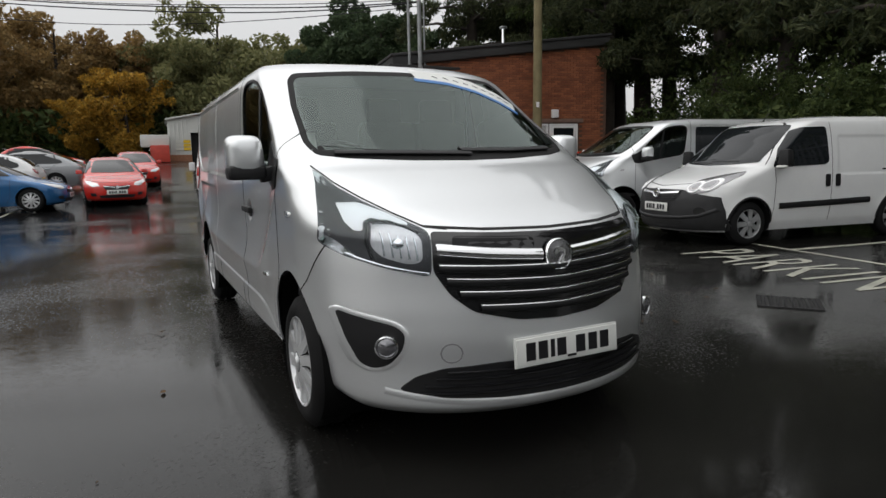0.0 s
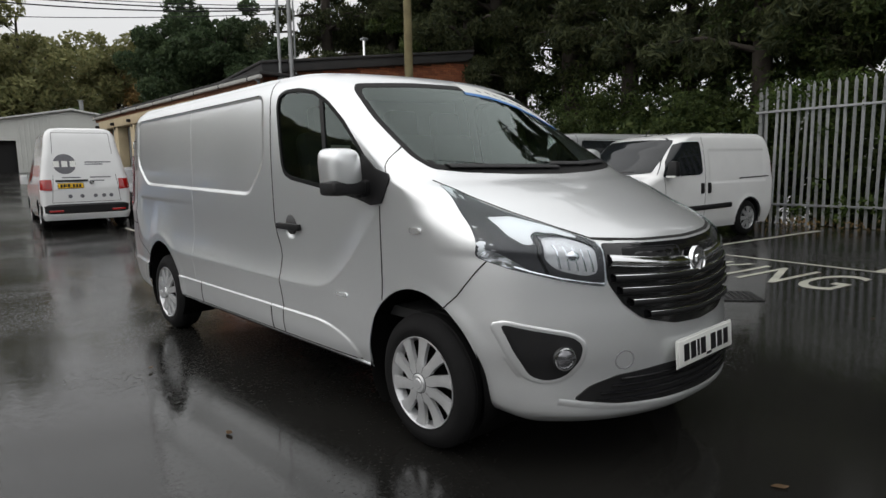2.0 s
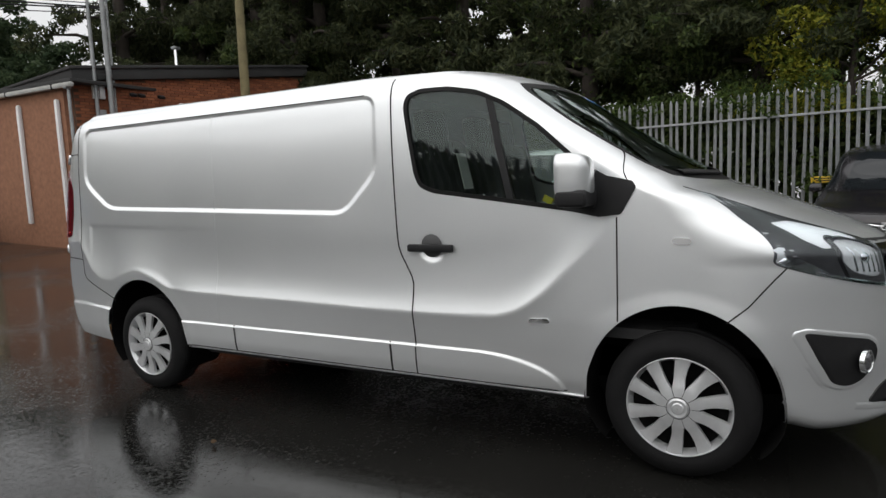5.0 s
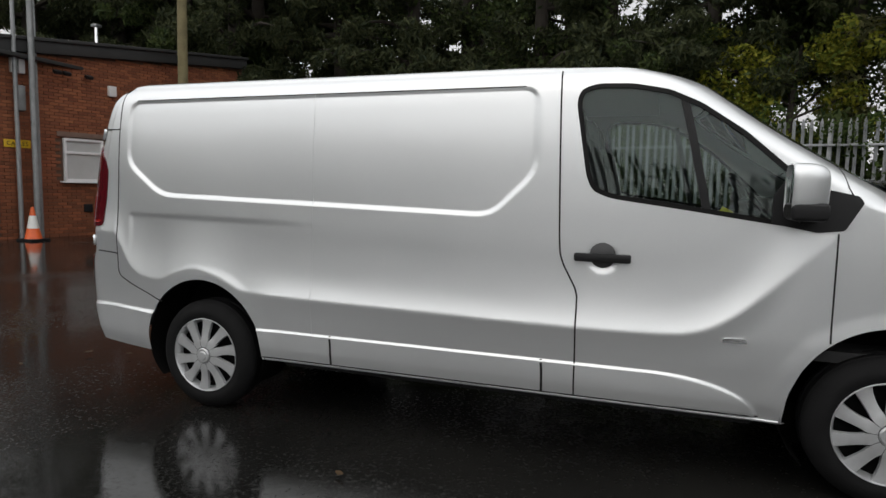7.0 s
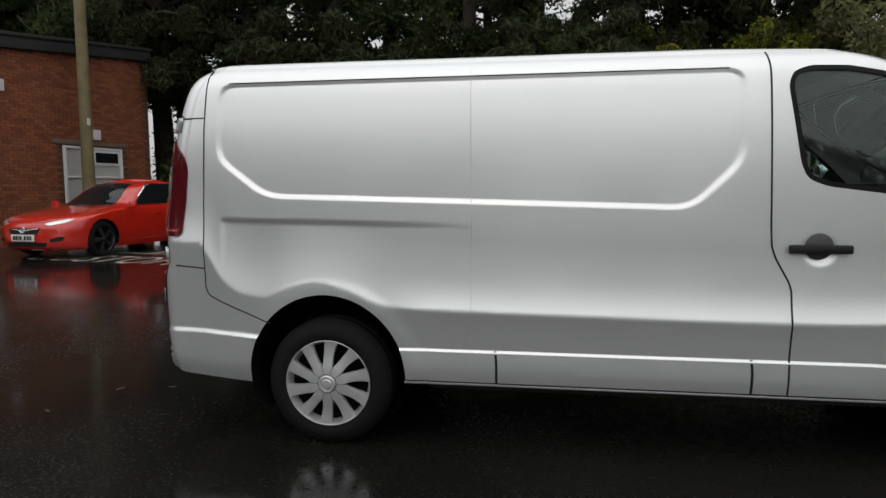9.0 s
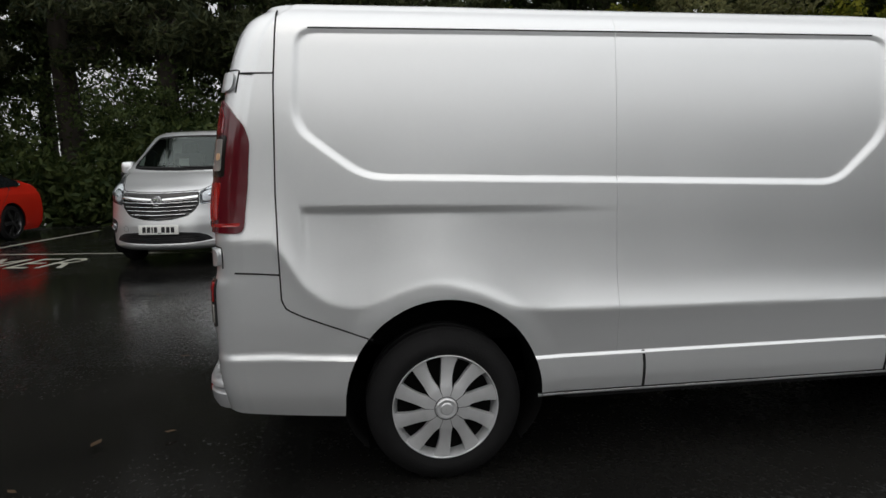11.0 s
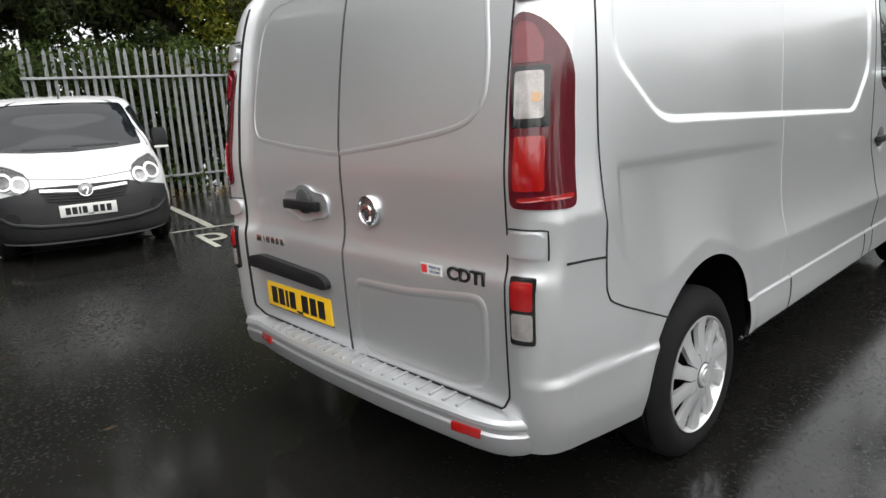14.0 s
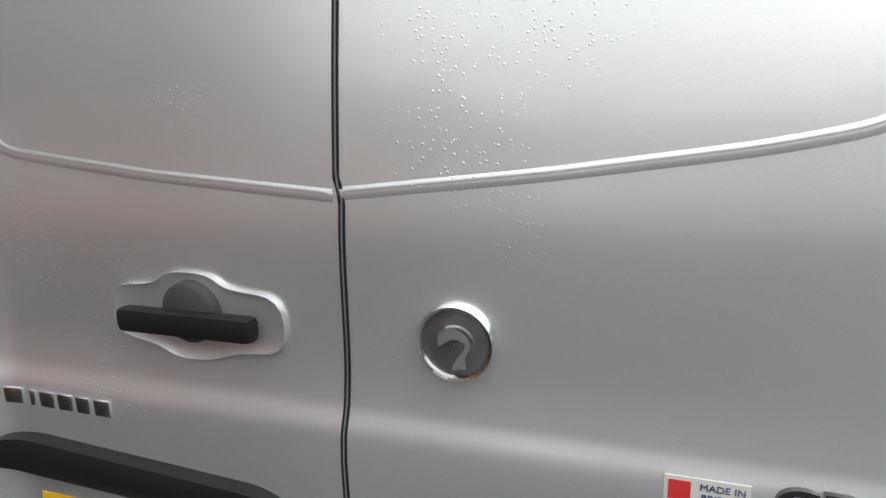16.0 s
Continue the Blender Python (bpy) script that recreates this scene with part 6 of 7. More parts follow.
def shed():
    s = empty("steel_shed", (1.6, 50.0, float(GROUND(2, 50))), -3)
    tagged(s, "pale steel-clad shed with a low gable and a dark sheet standing for the shade inside a doorway", "shed")
    W, H, R, D = 13.4, 3.15, 4.35, 14.0
    bm = bmesh.new()
    pts = [(0, 0), (1.6, 0), (1.6, 2.2), (3.2, 2.2), (3.2, 0), (5.6, 0), (5.6, 3.0), (9.2, 3.0), (9.2, 0), (W, 0), (W, H), (W / 2, R), (0, H)]
    front = [bm.verts.new((x, 0, z)) for x, z in pts]
    bm.faces.new(front)
    back = [bm.verts.new((x, D, z)) for x, z in ((0, 0), (W, 0), (W, H), (W / 2, R), (0, H))]
    bm.faces.new(back[::-1])
    bm.faces.new((front[0], front[12], back[4], back[0]))
    bm.faces.new((front[9], back[1], back[2], front[10]))
    part("cladding", bm, CLADDING, s, "pale steel cladding", smooth=False)
    for a, b in (((0, H), (W / 2, R)), ((W / 2, R), (W, H))):
        L = math.hypot(b[0] - a[0], b[1] - a[1])
        ob = part("roof_slope", box_bm((L + 0.3, D + 0.5, 0.12), (0, 0, 0), 0.02), CLADDING, s)
        ob.matrix_basis = pose((a[0] + b[0]) / 2, D / 2, (a[1] + b[1]) / 2 + 0.08, 0, -math.degrees(math.atan2(b[1] - a[1], b[0] - a[0])), 0)
    for x in np.arange(0.15, W, 0.3):
        if not (1.5 < x < 3.3 or 5.5 < x < 9.3):
            h = H + (R - H) * (1 - abs(x - W / 2) / (W / 2))
            part("rib", box_bm((0.09, 0.05, h), (x, -0.02, h / 2), 0.01, seg=1), CLADDING, s)
    # sheets set back in the openings carry the shade of the inside
    part("doorway", box_bm((1.6, 0.1, 2.2), (2.4, 0.4, 1.1)), DARK, s, "dark sheet standing for the shade inside a doorway")
    part("doorway", box_bm((3.6, 0.1, 3.0), (7.4, 0.4, 1.5)), DARK, s, "dark sheet standing for the shade inside a doorway")
    part("plinth", box_bm((1.6, 0.06, 0.5), (0.8, -0.05, 0.25)), BRICK_WALL, s)
    for i in range(3):
        part("wall_sign", box_bm((0.5, 0.02, 0.22), (0.75, -0.06, 0.95 + 0.28 * i)), material("notice_pale", (0.55, 0.55, 0.5), 0.6), s)
        part("wall_sign", box_bm((0.5, 0.02, 0.22), (1.3, -0.06, 0.95 + 0.28 * i)), MATS["sign_yellow"], s)
    v, f = lathe([(0, 0.16), (1.2, 0.16), (1.25, 0.24), (1.3, 0.02)], 14, axis="z")
    ob = mesh_ob("flue", v, f, STEEL, s)
    ob.matrix_basis = pose(W / 2 + 1.2, 3, R - 0.2)
    sk = empty("waste_skip", (0.2, 49.0, float(GROUND(0, 49))), -3)
    tagged(sk, "red and white waste container beside the shed", "container")
    part("skip_body", box_bm((1.3, 1.6, 1.25), (0.7, 0, 0.62), 0.05), material("skip_red", (0.5, 0.05, 0.03), 0.5, vary=0.3, scale=4), sk)
    part("skip_lid", box_bm((2.0, 1.6, 0.9), (0.4, 0.9, 1.6), 0.05), CLADDING, sk)


shed()


# ---- the other vehicles ----
def arch_liners(car, r, wb, wr, half, z0):
    for side in (-1, 1):
        for yc in (0.0, wb):
            vv, ff = [], []
            a = np.radians(np.linspace(-15, 195, 24))
            for x in (half - 0.015, half - 0.26):
                vv += [(side * x, yc + (wr + 0.005) * math.cos(t), z0 + (wr + 0.005) * math.sin(t)) for t in a]
            k = len(a)
            ff = [(i, i + 1, k + i + 1, k + i) for i in range(k - 1)] + [tuple(range(k, 2 * k))]
            mesh_ob("arch_liner", vv, ff, BLACK, car)


def side_glass(car, body, poly, mat, label, bar=None):
    for side in (-1, 1):
        sm = body.side_map(side)
        patch("side_window", poly, sm, mat, car, off=0.009, depth=0.015, rings=12, label=label)
        for line in bar or ():
            strip("window_bar", line, sm, BLACK, car, width=0.04, off=0.006)


def small_car(name, label, at, rz, paint, length=4.06, wb=2.47, fo=0.80, H=1.445, Wd=1.69, saloon=0.0, tr=0.31, rim=0.21, face="wide", rails=None, cover=None):
    """A hatchback or, with saloon near 1, a long sloping tail."""
    ro = length - wb - fo
    car = empty(name, (*at, float(GROUND(*at))), rz)
    tagged(car, label, "car")
    e, b = wb + ro, 0.30 * saloon
    big = face == "slim" and saloon > 0
    body = Body(
        nose=[(0.16, -fo + 0.16), (0.24, -fo + 0.03), (0.42, -fo), (0.58, -fo + 0.01), (0.70, -fo + 0.06), (0.76, -fo + 0.15), (0.83, -fo + 0.40), (0.90, -fo + 0.86), (0.95, 0.26), (0.975, 0.48), (1.10, 0.74), (H - 0.16, 1.14), (H - 0.07, 1.44), (H - 0.035, 1.70)] if big else
        [(0.16, -fo + 0.16), (0.24, -fo + 0.04), (0.42, -fo), (0.56, -fo + 0.01), (0.66, -fo + 0.06), (0.72, -fo + 0.16), (0.80, -fo + 0.42), (0.88, -fo + 0.78), (0.95, 0.16), (1.10, 0.48), (H - 0.16, 0.98), (H - 0.07, 1.26), (H - 0.035, 1.52)],
        tail=[(0.16, e - 0.12), (0.30, e - 0.03), (0.55, e), (0.82, e - 0.02), (0.98, e - 0.06), (1.06, e - 0.14), (1.12, e - 0.34), (1.22, e - 0.78), (H - 0.12, e - 1.25), (H - 0.035, e - 1.85)] if big else
        [(0.16, e - 0.12), (0.30, e - 0.03), (0.55, e), (0.82, e - 0.03), (0.94, e - 0.10 - b * 0.3), (1.02, e - 0.17 - b), (1.18, e - 0.36 - b * 2.0), (H - 0.12, e - 0.66 - b * 3.2), (H - 0.035, e - 1.02 - b * 3.6)],
        width=[(0.16, Wd / 2 - 0.06), (0.30, Wd / 2 - 0.02), (0.55, Wd / 2), (0.72, Wd / 2 - 0.005), (0.88, Wd / 2 - 0.03), (0.96, Wd / 2 - 0.07), (1.15, Wd / 2 - 0.15), (H - 0.12, Wd / 2 - 0.25), (H - 0.035, Wd / 2 - 0.33)],
        corner=[(0.16, 0.62), (0.7, 0.66), (0.9, 0.60), (1.0, 0.42), (H, 0.36)], n=2.3, rear=0.22, low=0.17, high=H - 0.035, dome=0.04, dome_run=0.6)
    wr = tr + 0.045
    v, f = body.shell(88, 40, 150, 10, 16, holes=[("side", (0.0, tr, wr)), ("side", (wb, tr, wr))], caps=12)
    mesh_ob("body", v, f, paint, car, auto=50)
    arch_liners(car, tr, wb, wr, Wd / 2 - 0.02, tr)
    part("underbody", box_bm((Wd * 0.62, length * 0.82, 0.2), (0, wb / 2, 0.26), 0.03), BLACK, car)
    for side in (-1, 1):
        for yc in (0.0, wb):
            wheel("wheel", car, (side * (Wd / 2 - 0.115), yc, tr), side, tr, 0.19, rim, 10 if tr < 0.33 else 5, cover=cover)
    top = H - 0.12
    poly = rounded([(0.42, 0.965), (0.80, 1.20), (1.14, top - 0.02), (1.4, top), (wb - 0.1 - b, top), (e - 0.92 - b * 2.6, top - 0.05), (e - 0.52 - b * 1.8, 1.12), (e - 0.50 - b, 1.02), (e - 0.62 - b, 0.985)], 3)
    if big:
        poly = rounded([(0.90, 0.985), (1.12, 1.14), (1.44, top - 0.03), (1.66, top + 0.005), (wb - 0.55, top), (wb - 0.22, top - 0.06), (wb + 0.10, 1.26), (wb + 0.42, 1.13), (wb + 0.46, 1.08), (wb + 0.30, 1.045), (wb - 0.2, 1.02), (1.6, 0.995)], 1)
        for side in (-1, 1):
            strip("window_trim", [(1.12, 1.155), (1.44, top - 0.015), (1.66, top + 0.018), (wb - 0.55, top + 0.014), (wb - 0.22, top - 0.046), (wb + 0.10, 1.272), (wb + 0.43, 1.140), (wb + 0.475, 1.08), (wb + 0.30, 1.030)], body.side_map(side), CHROME, car, width=0.018, off=0.012, height=0.004, label="chrome window trim")
    side_glass(car, body, poly, PANE, "dark side glass", ([(1.62, 0.96), (1.60, top)], [(wb + 0.1, 0.98), (wb - 0.05, top - 0.02)]))
    fm, bk = body.front_map(), body.back_map()
    patch("windscreen", rounded([(-0.60, 0.985), (0, 0.965), (0.60, 0.985), (0.52, 1.2), (0.44, H - 0.10), (0, H - 0.085), (-0.44, H - 0.10), (-0.52, 1.2)], 3), fm, PANE, car, off=0.014, depth=0.02, rings=18, label="dark windscreen")
    patch("rear_window", rounded([(-0.50, 1.03), (0.50, 1.03), (0.42, H - 0.14), (-0.42, H - 0.14)], 3), bk, PANE, car, off=0.016, depth=0.02, rings=12)
    for side in (-1, 1):
        lm = (lambda s: (lambda u, v2, off: fm(s * np.abs(u), v2, off)))(side)
        if face == "slim":
            patch("headlamp", rounded([(0.42, 0.672), (0.50, 0.640), (0.74, 0.690), (0.80, 0.755), (0.73, 0.757), (0.54, 0.712)], 2), lm, LAMP_CLEAR, car, off=0.014, depth=0.02, rings=10, label="slim clear headlamp")
            patch("intake", rounded([(0.52, 0.34), (0.70, 0.36), (0.74, 0.43), (0.66, 0.44), (0.52, 0.39)], 2), lm, BLACK, car, off=0.012, depth=0.02, rings=8)
            strip("chrome_blade", [(0.50, 0.385), (0.70, 0.415)], lm, CHROME, car, width=0.022, off=0.008)
        else:
            patch("headlamp", rounded([(0.44, 0.60), (0.62, 0.58), (0.76, 0.68), (0.78, 0.76), (0.66, 0.735), (0.48, 0.68)], 2), lm, LAMP_CLEAR, car, off=0.014, depth=0.02, rings=10, label="clear headlamp")
            patch("fog_lamp", rounded([(0.52, 0.30), (0.66, 0.32), (0.68, 0.40), (0.54, 0.40)], 2), lm, BLACK, car, off=0.012, depth=0.02, rings=8)
        tb = (lambda s: (lambda u, v2, off: bk(s * np.abs(u), v2, off)))(side)
        patch("tail_lamp", rounded([(0.48, 0.80), (0.74, 0.78), (0.80, 0.86), (0.74, 0.96), (0.50, 0.90)], 2), tb, LAMP_RED, car, off=0.014, depth=0.02, rings=8, label="red tail lamp")
        hold = empty("door_mirror")
        hold.parent = car
        hold.matrix_basis = pose(side * (Wd / 2 + 0.05), 0.72, 1.0)
        part("mirror_shell", box_bm((0.19, 0.10, 0.13), (0, 0, 0), 0.04, taper=(0.85, 0.85)), paint, hold)
        part("mirror_stalk", box_bm((0.12, 0.05, 0.04), (-side * 0.08, 0, -0.05), 0.012), BLACK, hold)
        sm = body.side_map(side)
        for line in ([(0.42, 0.92), (0.46, 0.40), (0.55, 0.25)], [(1.62, 0.95), (1.63, 0.40), (1.58, 0.25)], [(wb + 0.05, 0.97), (wb - 0.22, 0.75), (wb - 0.42, 0.42), (wb - 0.45, 0.25)]):
            strip("door_gap", line, sm, SEAM, car, width=0.008)
        for y in (1.42, 2.35):
            strip("door_handle", [(y, 0.80), (y + 0.16, 0.805)], sm, paint, car, width=0.03, off=0.02, height=0.012)
    patch("grille", rounded([(-0.36, 0.60), (0, 0.585), (0.36, 0.60), (0.30, 0.49), (0, 0.47), (-0.30, 0.49)], 2), fm, BLACK, car, off=0.012, depth=0.02, rings=10, label="black grille")
    strip("grille_wing", [(-0.34, 0.588), (-0.1, 0.555), (0, 0.545), (0.1, 0.555), (0.34, 0.588)], fm, CHROME, car, width=0.022, off=0.012, height=0.006)
    patch("lower_intake", rounded([(-0.48, 0.33), (0, 0.34), (0.48, 0.33), (0.42, 0.25), (-0.42, 0.25)], 2), fm, BLACK, car, off=0.012, depth=0.02, rings=8)
    y = float(body.front(np.array(0.0), np.array(0.42)))
    emblem(car, (0, float(body.front(np.array(0.0), np.array(0.555))) - 0.012, 0.555), -4, 0, 0.055)
    plate(car, "number_plate", pose(0, y - 0.014, 0.415), PLATE_W)
    yb = float(body.back(np.array(0.0), np.array(0.60)))
    plate(car, "rear_number_plate", pose(0, yb + 0.012, 0.60, 0, 0, 180), PLATE_Y)
    strip("bonnet_gap", [(-0.70, 0.76), (-0.4, 0.70), (0, 0.685), (0.4, 0.70), (0.70, 0.76)], fm, SEAM, car, width=0.008)
    return car


RED = material("red_paint", (0.55, 0.020, 0.012), 0.25, coat=0.8, vary=0.12, scale=3)
RED2 = material("bright_red_paint", (0.56, 0.020, 0.010), 0.22, coat=0.9, vary=0.10, scale=3)
BLUE = material("blue_paint", (0.02, 0.12, 0.30), 0.25, 0.3, coat=0.8, vary=0.15, scale=3)
GREY = material("grey_paint", (0.26, 0.27, 0.28), 0.3, 0.5, coat=0.7, vary=0.1, scale=3)
NIGHT = material("dark_paint", (0.012, 0.011, 0.014), 0.25, 0.2, coat=0.4, vary=0.2, scale=3)

BAY = -99.4
small_car("saloon_car", "bright red saloon parked at an angle by the brick building", (7.18, 11.64), -96.6, RED2, 4.90, 2.83, 0.93, 1.52, 1.86, 0.75, 0.345, 0.255, "slim", cover=material("black_alloy", (0.10, 0.10, 0.105), 0.25, 0.8, vary=0.5, scale=20))
small_car("hatchback", "red hatchback parked facing the silver van", (-1.88, 18.1), 4, RED, 4.06, 2.47, 0.80, 1.445, 1.69)
small_car("hatchback", "red hatchback parked behind another red car", (-1.15, 25.0), 2, RED, 4.0, 2.47, 0.80, 1.44, 1.69)
small_car("hatchback", "blue hatchback parked with its nose to the lane", (-3.80, 17.7), 84, BLUE, 4.02, 2.51, 0.82, 1.48, 1.74)
small_car("hatchback", "white hatchback parked tail to the lane", (-7.4, 22.0), -94, WHITE, 4.2, 2.6, 0.82, 1.46, 1.76)
small_car("coupe", "grey three-door coupe parked tail to the lane", (-6.4, 25.0), -96, GREY, 4.4, 2.65, 0.86, 1.46, 1.80, 0.4)
small_car("hatchback", "dark blue hatchback in the far bays", (-5.9, 29.5), 86, BLUE, 4.0, 2.5, 0.82, 1.47, 1.74)
small_car("hatchback", "red hatchback in the far bays", (-4.2, 36.0), 88, RED, 4.0, 2.5, 0.82, 1.47, 1.74)
small_car("hatchback", "white hatchback in the far bays", (-9.5, 31.0), 86, WHITE, 4.0, 2.5, 0.82, 1.47, 1.74)
small_car("convertible", "very dark brown convertible in front of the garages", (3.55, 17.4), -3, NIGHT, 4.70, 2.70, 0.95, 1.44, 1.84, 0.6, 0.335, 0.235)
bx, by = site(0.95, -3.95)
small_car("estate_car", "black estate car in the next bay by the fence", (bx, by), BAY, NIGHT, 4.45, 2.66, 0.90, 1.62, 1.82, 0.0, 0.345, 0.235, "slim")

small_car("off_road_car", "dark off-road car parked behind the end fence", (-1.15, -10.1), 80.6, NIGHT, 4.6, 2.70, 0.85, 1.86, 1.86, 0.0, 0.36, 0.24)


def small_van():
    """White city van with unpainted bumpers."""
    p = np.array((6.29, 3.07)) + E2 * 0.755
    car = empty("delivery_van", (p[0], p[1], 0), BAY)
    tagged(car, "small white delivery van with black bumpers parked in a bay", "van")
    H, Wd, wb = 1.845, 1.83, 2.755
    body = Body(
        nose=[(0.18, -0.78), (0.26, -0.87), (0.45, -0.895), (0.62, -0.885), (0.74, -0.86), (0.84, -0.80), (0.92, -0.66), (1.0, -0.42), (1.06, -0.20), (1.12, 0.0), (1.22, 0.13), (1.45, 0.44), (1.62, 0.66), (1.74, 0.86), (1.79, 1.05)],
        tail=[(0.18, 3.50), (0.5, 3.56), (1.0, 3.56), (1.4, 3.51), (1.7, 3.44), (1.79, 3.38)],
        width=[(0.18, 0.83), (0.35, 0.885), (0.55, 0.91), (0.8, 0.912), (1.0, 0.905), (1.2, 0.89), (1.5, 0.85), (1.68, 0.81), (1.75, 0.78), (1.79, 0.73)],
        corner=[(0.18, 0.75), (0.8, 0.75), (1.0, 0.62), (1.15, 0.42), (1.79, 0.34)], n=2.3, rear=0.12, low=0.2, high=1.79, dome=0.055,
        extra=lambda y, z: 0.012 * (1 - soft(np.minimum(np.hypot(y, z - 0.31), np.hypot(y - 2.755, z - 0.31)), 0.36, 0.46)) - 0.012 * soft(z, 0.95, 1.0) * soft(y, 1.55, 1.62) * (1 - soft(z, 1.50, 1.56)) * (1 - soft(y, 3.2, 3.28)))
    v, f = body.shell(120, 50, 200, 10, 20, holes=[("side", (0.0, 0.31, 0.365)), ("side", (wb, 0.31, 0.365))], caps=14)
    mesh_ob("body", v, f, WHITE, car, "white painted body", auto=50)
    arch_liners(car, 0.31, wb, 0.365, 0.89, 0.31)
    part("underbody", box_bm((1.1, 3.6, 0.2), (0, 1.4, 0.30), 0.03), BLACK, car)
    fm, bk = body.front_map(), body.back_map()
    plastic = material("bumper_plastic", (0.017, 0.0175, 0.019), 0.5, vary=0.3, scale=14, bump=0.2, bump_scale=200)
    for side in (-1, 1):
        sm = body.side_map(side)
        for yc in (0.0, wb):
            wheel("wheel", car, (side * 0.79, yc, 0.31), side, 0.312, 0.19, 0.205, 7, cover=material("cover_grey", (0.42, 0.43, 0.44), 0.35, 0.5, vary=0.2, scale=30))
        patch("cab_window", rounded([(0.36, 1.10), (0.50, 1.34), (0.80, 1.62), (0.95, 1.665), (1.36, 1.672), (1.39, 1.16), (1.30, 1.12)], 3), sm, PANE, car, off=0.008, depth=0.015, rings=12, label="dark cab window")
        strip("window_bar", [(0.68, 1.10), (0.74, 1.56)], sm, BLACK, car, width=0.035, off=0.006)
        lm = (lambda s: (lambda u, v2, off: fm(s * np.abs(u), v2, off)))(side)
        patch("headlamp", rounded([(0.47, 0.87), (0.49, 0.79), (0.58, 0.745), (0.74, 0.775), (0.825, 0.90), (0.835, 1.00), (0.79, 1.055), (0.64, 1.01), (0.52, 0.95)], 2), lm, material("lamp_grey", (0.30, 0.30, 0.31), 0.18, 0.5, vary=0.3, scale=30, coat=1.0), car, off=0.020, bulge=0.012, depth=0.03, rings=10, label="large clear headlamp")
        for q, z, r in ((0.575, 0.845, 0.072), (0.715, 0.875, 0.078)):
            ring = arc(q, z, r, 0, 360, 36)
            # rings take the same white as painted glare instead of mirror metal
            strip("lamp_ring", ring, lm, MATS["glare_white"], car, width=0.026, off=0.034, height=0.010, step=0.01, label="bright ring round a lamp")
            patch("lamp_bowl", arc(q, z, r - 0.012, 0, 345, 24), lm, material("bowl_grey", (0.42, 0.42, 0.43), 0.2, 0.7, vary=0.4, scale=50, coat=1.0), car, off=0.034, bulge=-0.010, rings=5, label="clear lamp bowl")
        strip("bumper_fold", [(0.0, 0.392), (0.06, 0.392), (0.45, 0.405), (0.70, 0.440), (0.84, 0.53)], lm, plastic, car, width=0.05, off=0.020, height=0.014, label="folded ledge of the bumper")
        patch("fog_recess", arc(0.69, 0.50, 0.062, 0, 345, 24), lm, DARK, car, off=0.024, bulge=-0.006, rings=4, label="dark fog lamp recess")
        strip("side_moulding", [(0.48, 0.545), (1.5, 0.565), (2.20, 0.58)], sm, BLACK, car, width=0.085, off=0.012, height=0.014, label="black side moulding")
        for y in (1.33, 1.52):
            patch("door_handle", rounded([(y, 0.80), (y, 0.98), (y + 0.085, 0.98), (y + 0.085, 0.80)], 2), sm, BLACK, car, off=0.014, rings=3, label="black upright handle")
        for line in ([(0.40, 1.08), (0.42, 0.90), (0.40, 0.5), (0.36, 0.36)], [(1.45, 1.74), (1.46, 1.0), (1.44, 0.30)], [(0.95, 1.76), (0.80, 1.66), (0.45, 1.33), (0.28, 1.14)]):
            strip("door_gap", line, sm, SEAM, car, width=0.008)
        strip("slide_rail", [(2.45, 1.03), (3.35, 1.05)], sm, BLACK, car, width=0.022, off=0.003)
        strip("arch_moulding", arc(0.0, 0.31, 0.372, 0, 180, 30), sm, BLACK, car, width=0.03, off=0.004, height=0.006)
        strip("arch_moulding", arc(wb, 0.31, 0.372, 0, 180, 30), sm, BLACK, car, width=0.02, off=0.003, height=0.004)
        hold = empty("wing_mirror")
        hold.parent = car
        hold.matrix_basis = pose(side * 1.02, 0.46, 1.21)
        part("mirror_shell", box_bm((0.20, 0.13, 0.25), (0, 0, 0.02), 0.05, taper=(0.85, 0.85)), BLACK, hold)
        part("mirror_lamp", box_bm((0.17, 0.05, 0.03), (0, -0.06, -0.10), 0.01), PLATE_W, hold, "pale repeater strip")
        part("mirror_stalk", box_bm((0.16, 0.06, 0.08), (-side * 0.10, 0, -0.06), 0.02), BLACK, hold)
        tb = (lambda s: (lambda u, v2, off: bk(s * np.abs(u), v2, off)))(side)
        patch("tail_lamp", rounded([(0.80, 0.75), (0.80, 1.30), (0.90, 1.28), (0.90, 0.75)], 2), tb, LAMP_RED, car, off=0.008, rings=3)
    black_low = rounded([(-0.87, 0.225), (-0.875, 0.50), (-0.845, 0.70), (-0.62, 0.755), (-0.44, 0.80), (-0.2, 0.805), (0.2, 0.805), (0.44, 0.80), (0.62, 0.755), (0.845, 0.70), (0.875, 0.50), (0.87, 0.225)], 1)
    patch("front_bumper", black_low, fm, plastic, car, off=0.018, depth=0.024, rings=30, center=(0, 0.5), label="unpainted dark grey bumper")
    patch("grille", rounded([(-0.45, 0.805), (0.45, 0.805), (0.37, 0.66), (0.2, 0.635), (-0.2, 0.635), (-0.36, 0.66)], 2), fm, BLACK, car, off=0.024, rings=8)
    for z in (0.66, 0.69, 0.72):
        strip("grille_slat", [(-0.36, z), (0, z - 0.015), (0.36, z)], fm, BLACK, car, width=0.014, off=0.028, height=0.006)
    strip("grille_wing", [(-0.41, 0.768), (0, 0.738), (0.41, 0.768)], fm, CHROME, car, width=0.050, off=0.030, height=0.014, label="chrome wing bar")
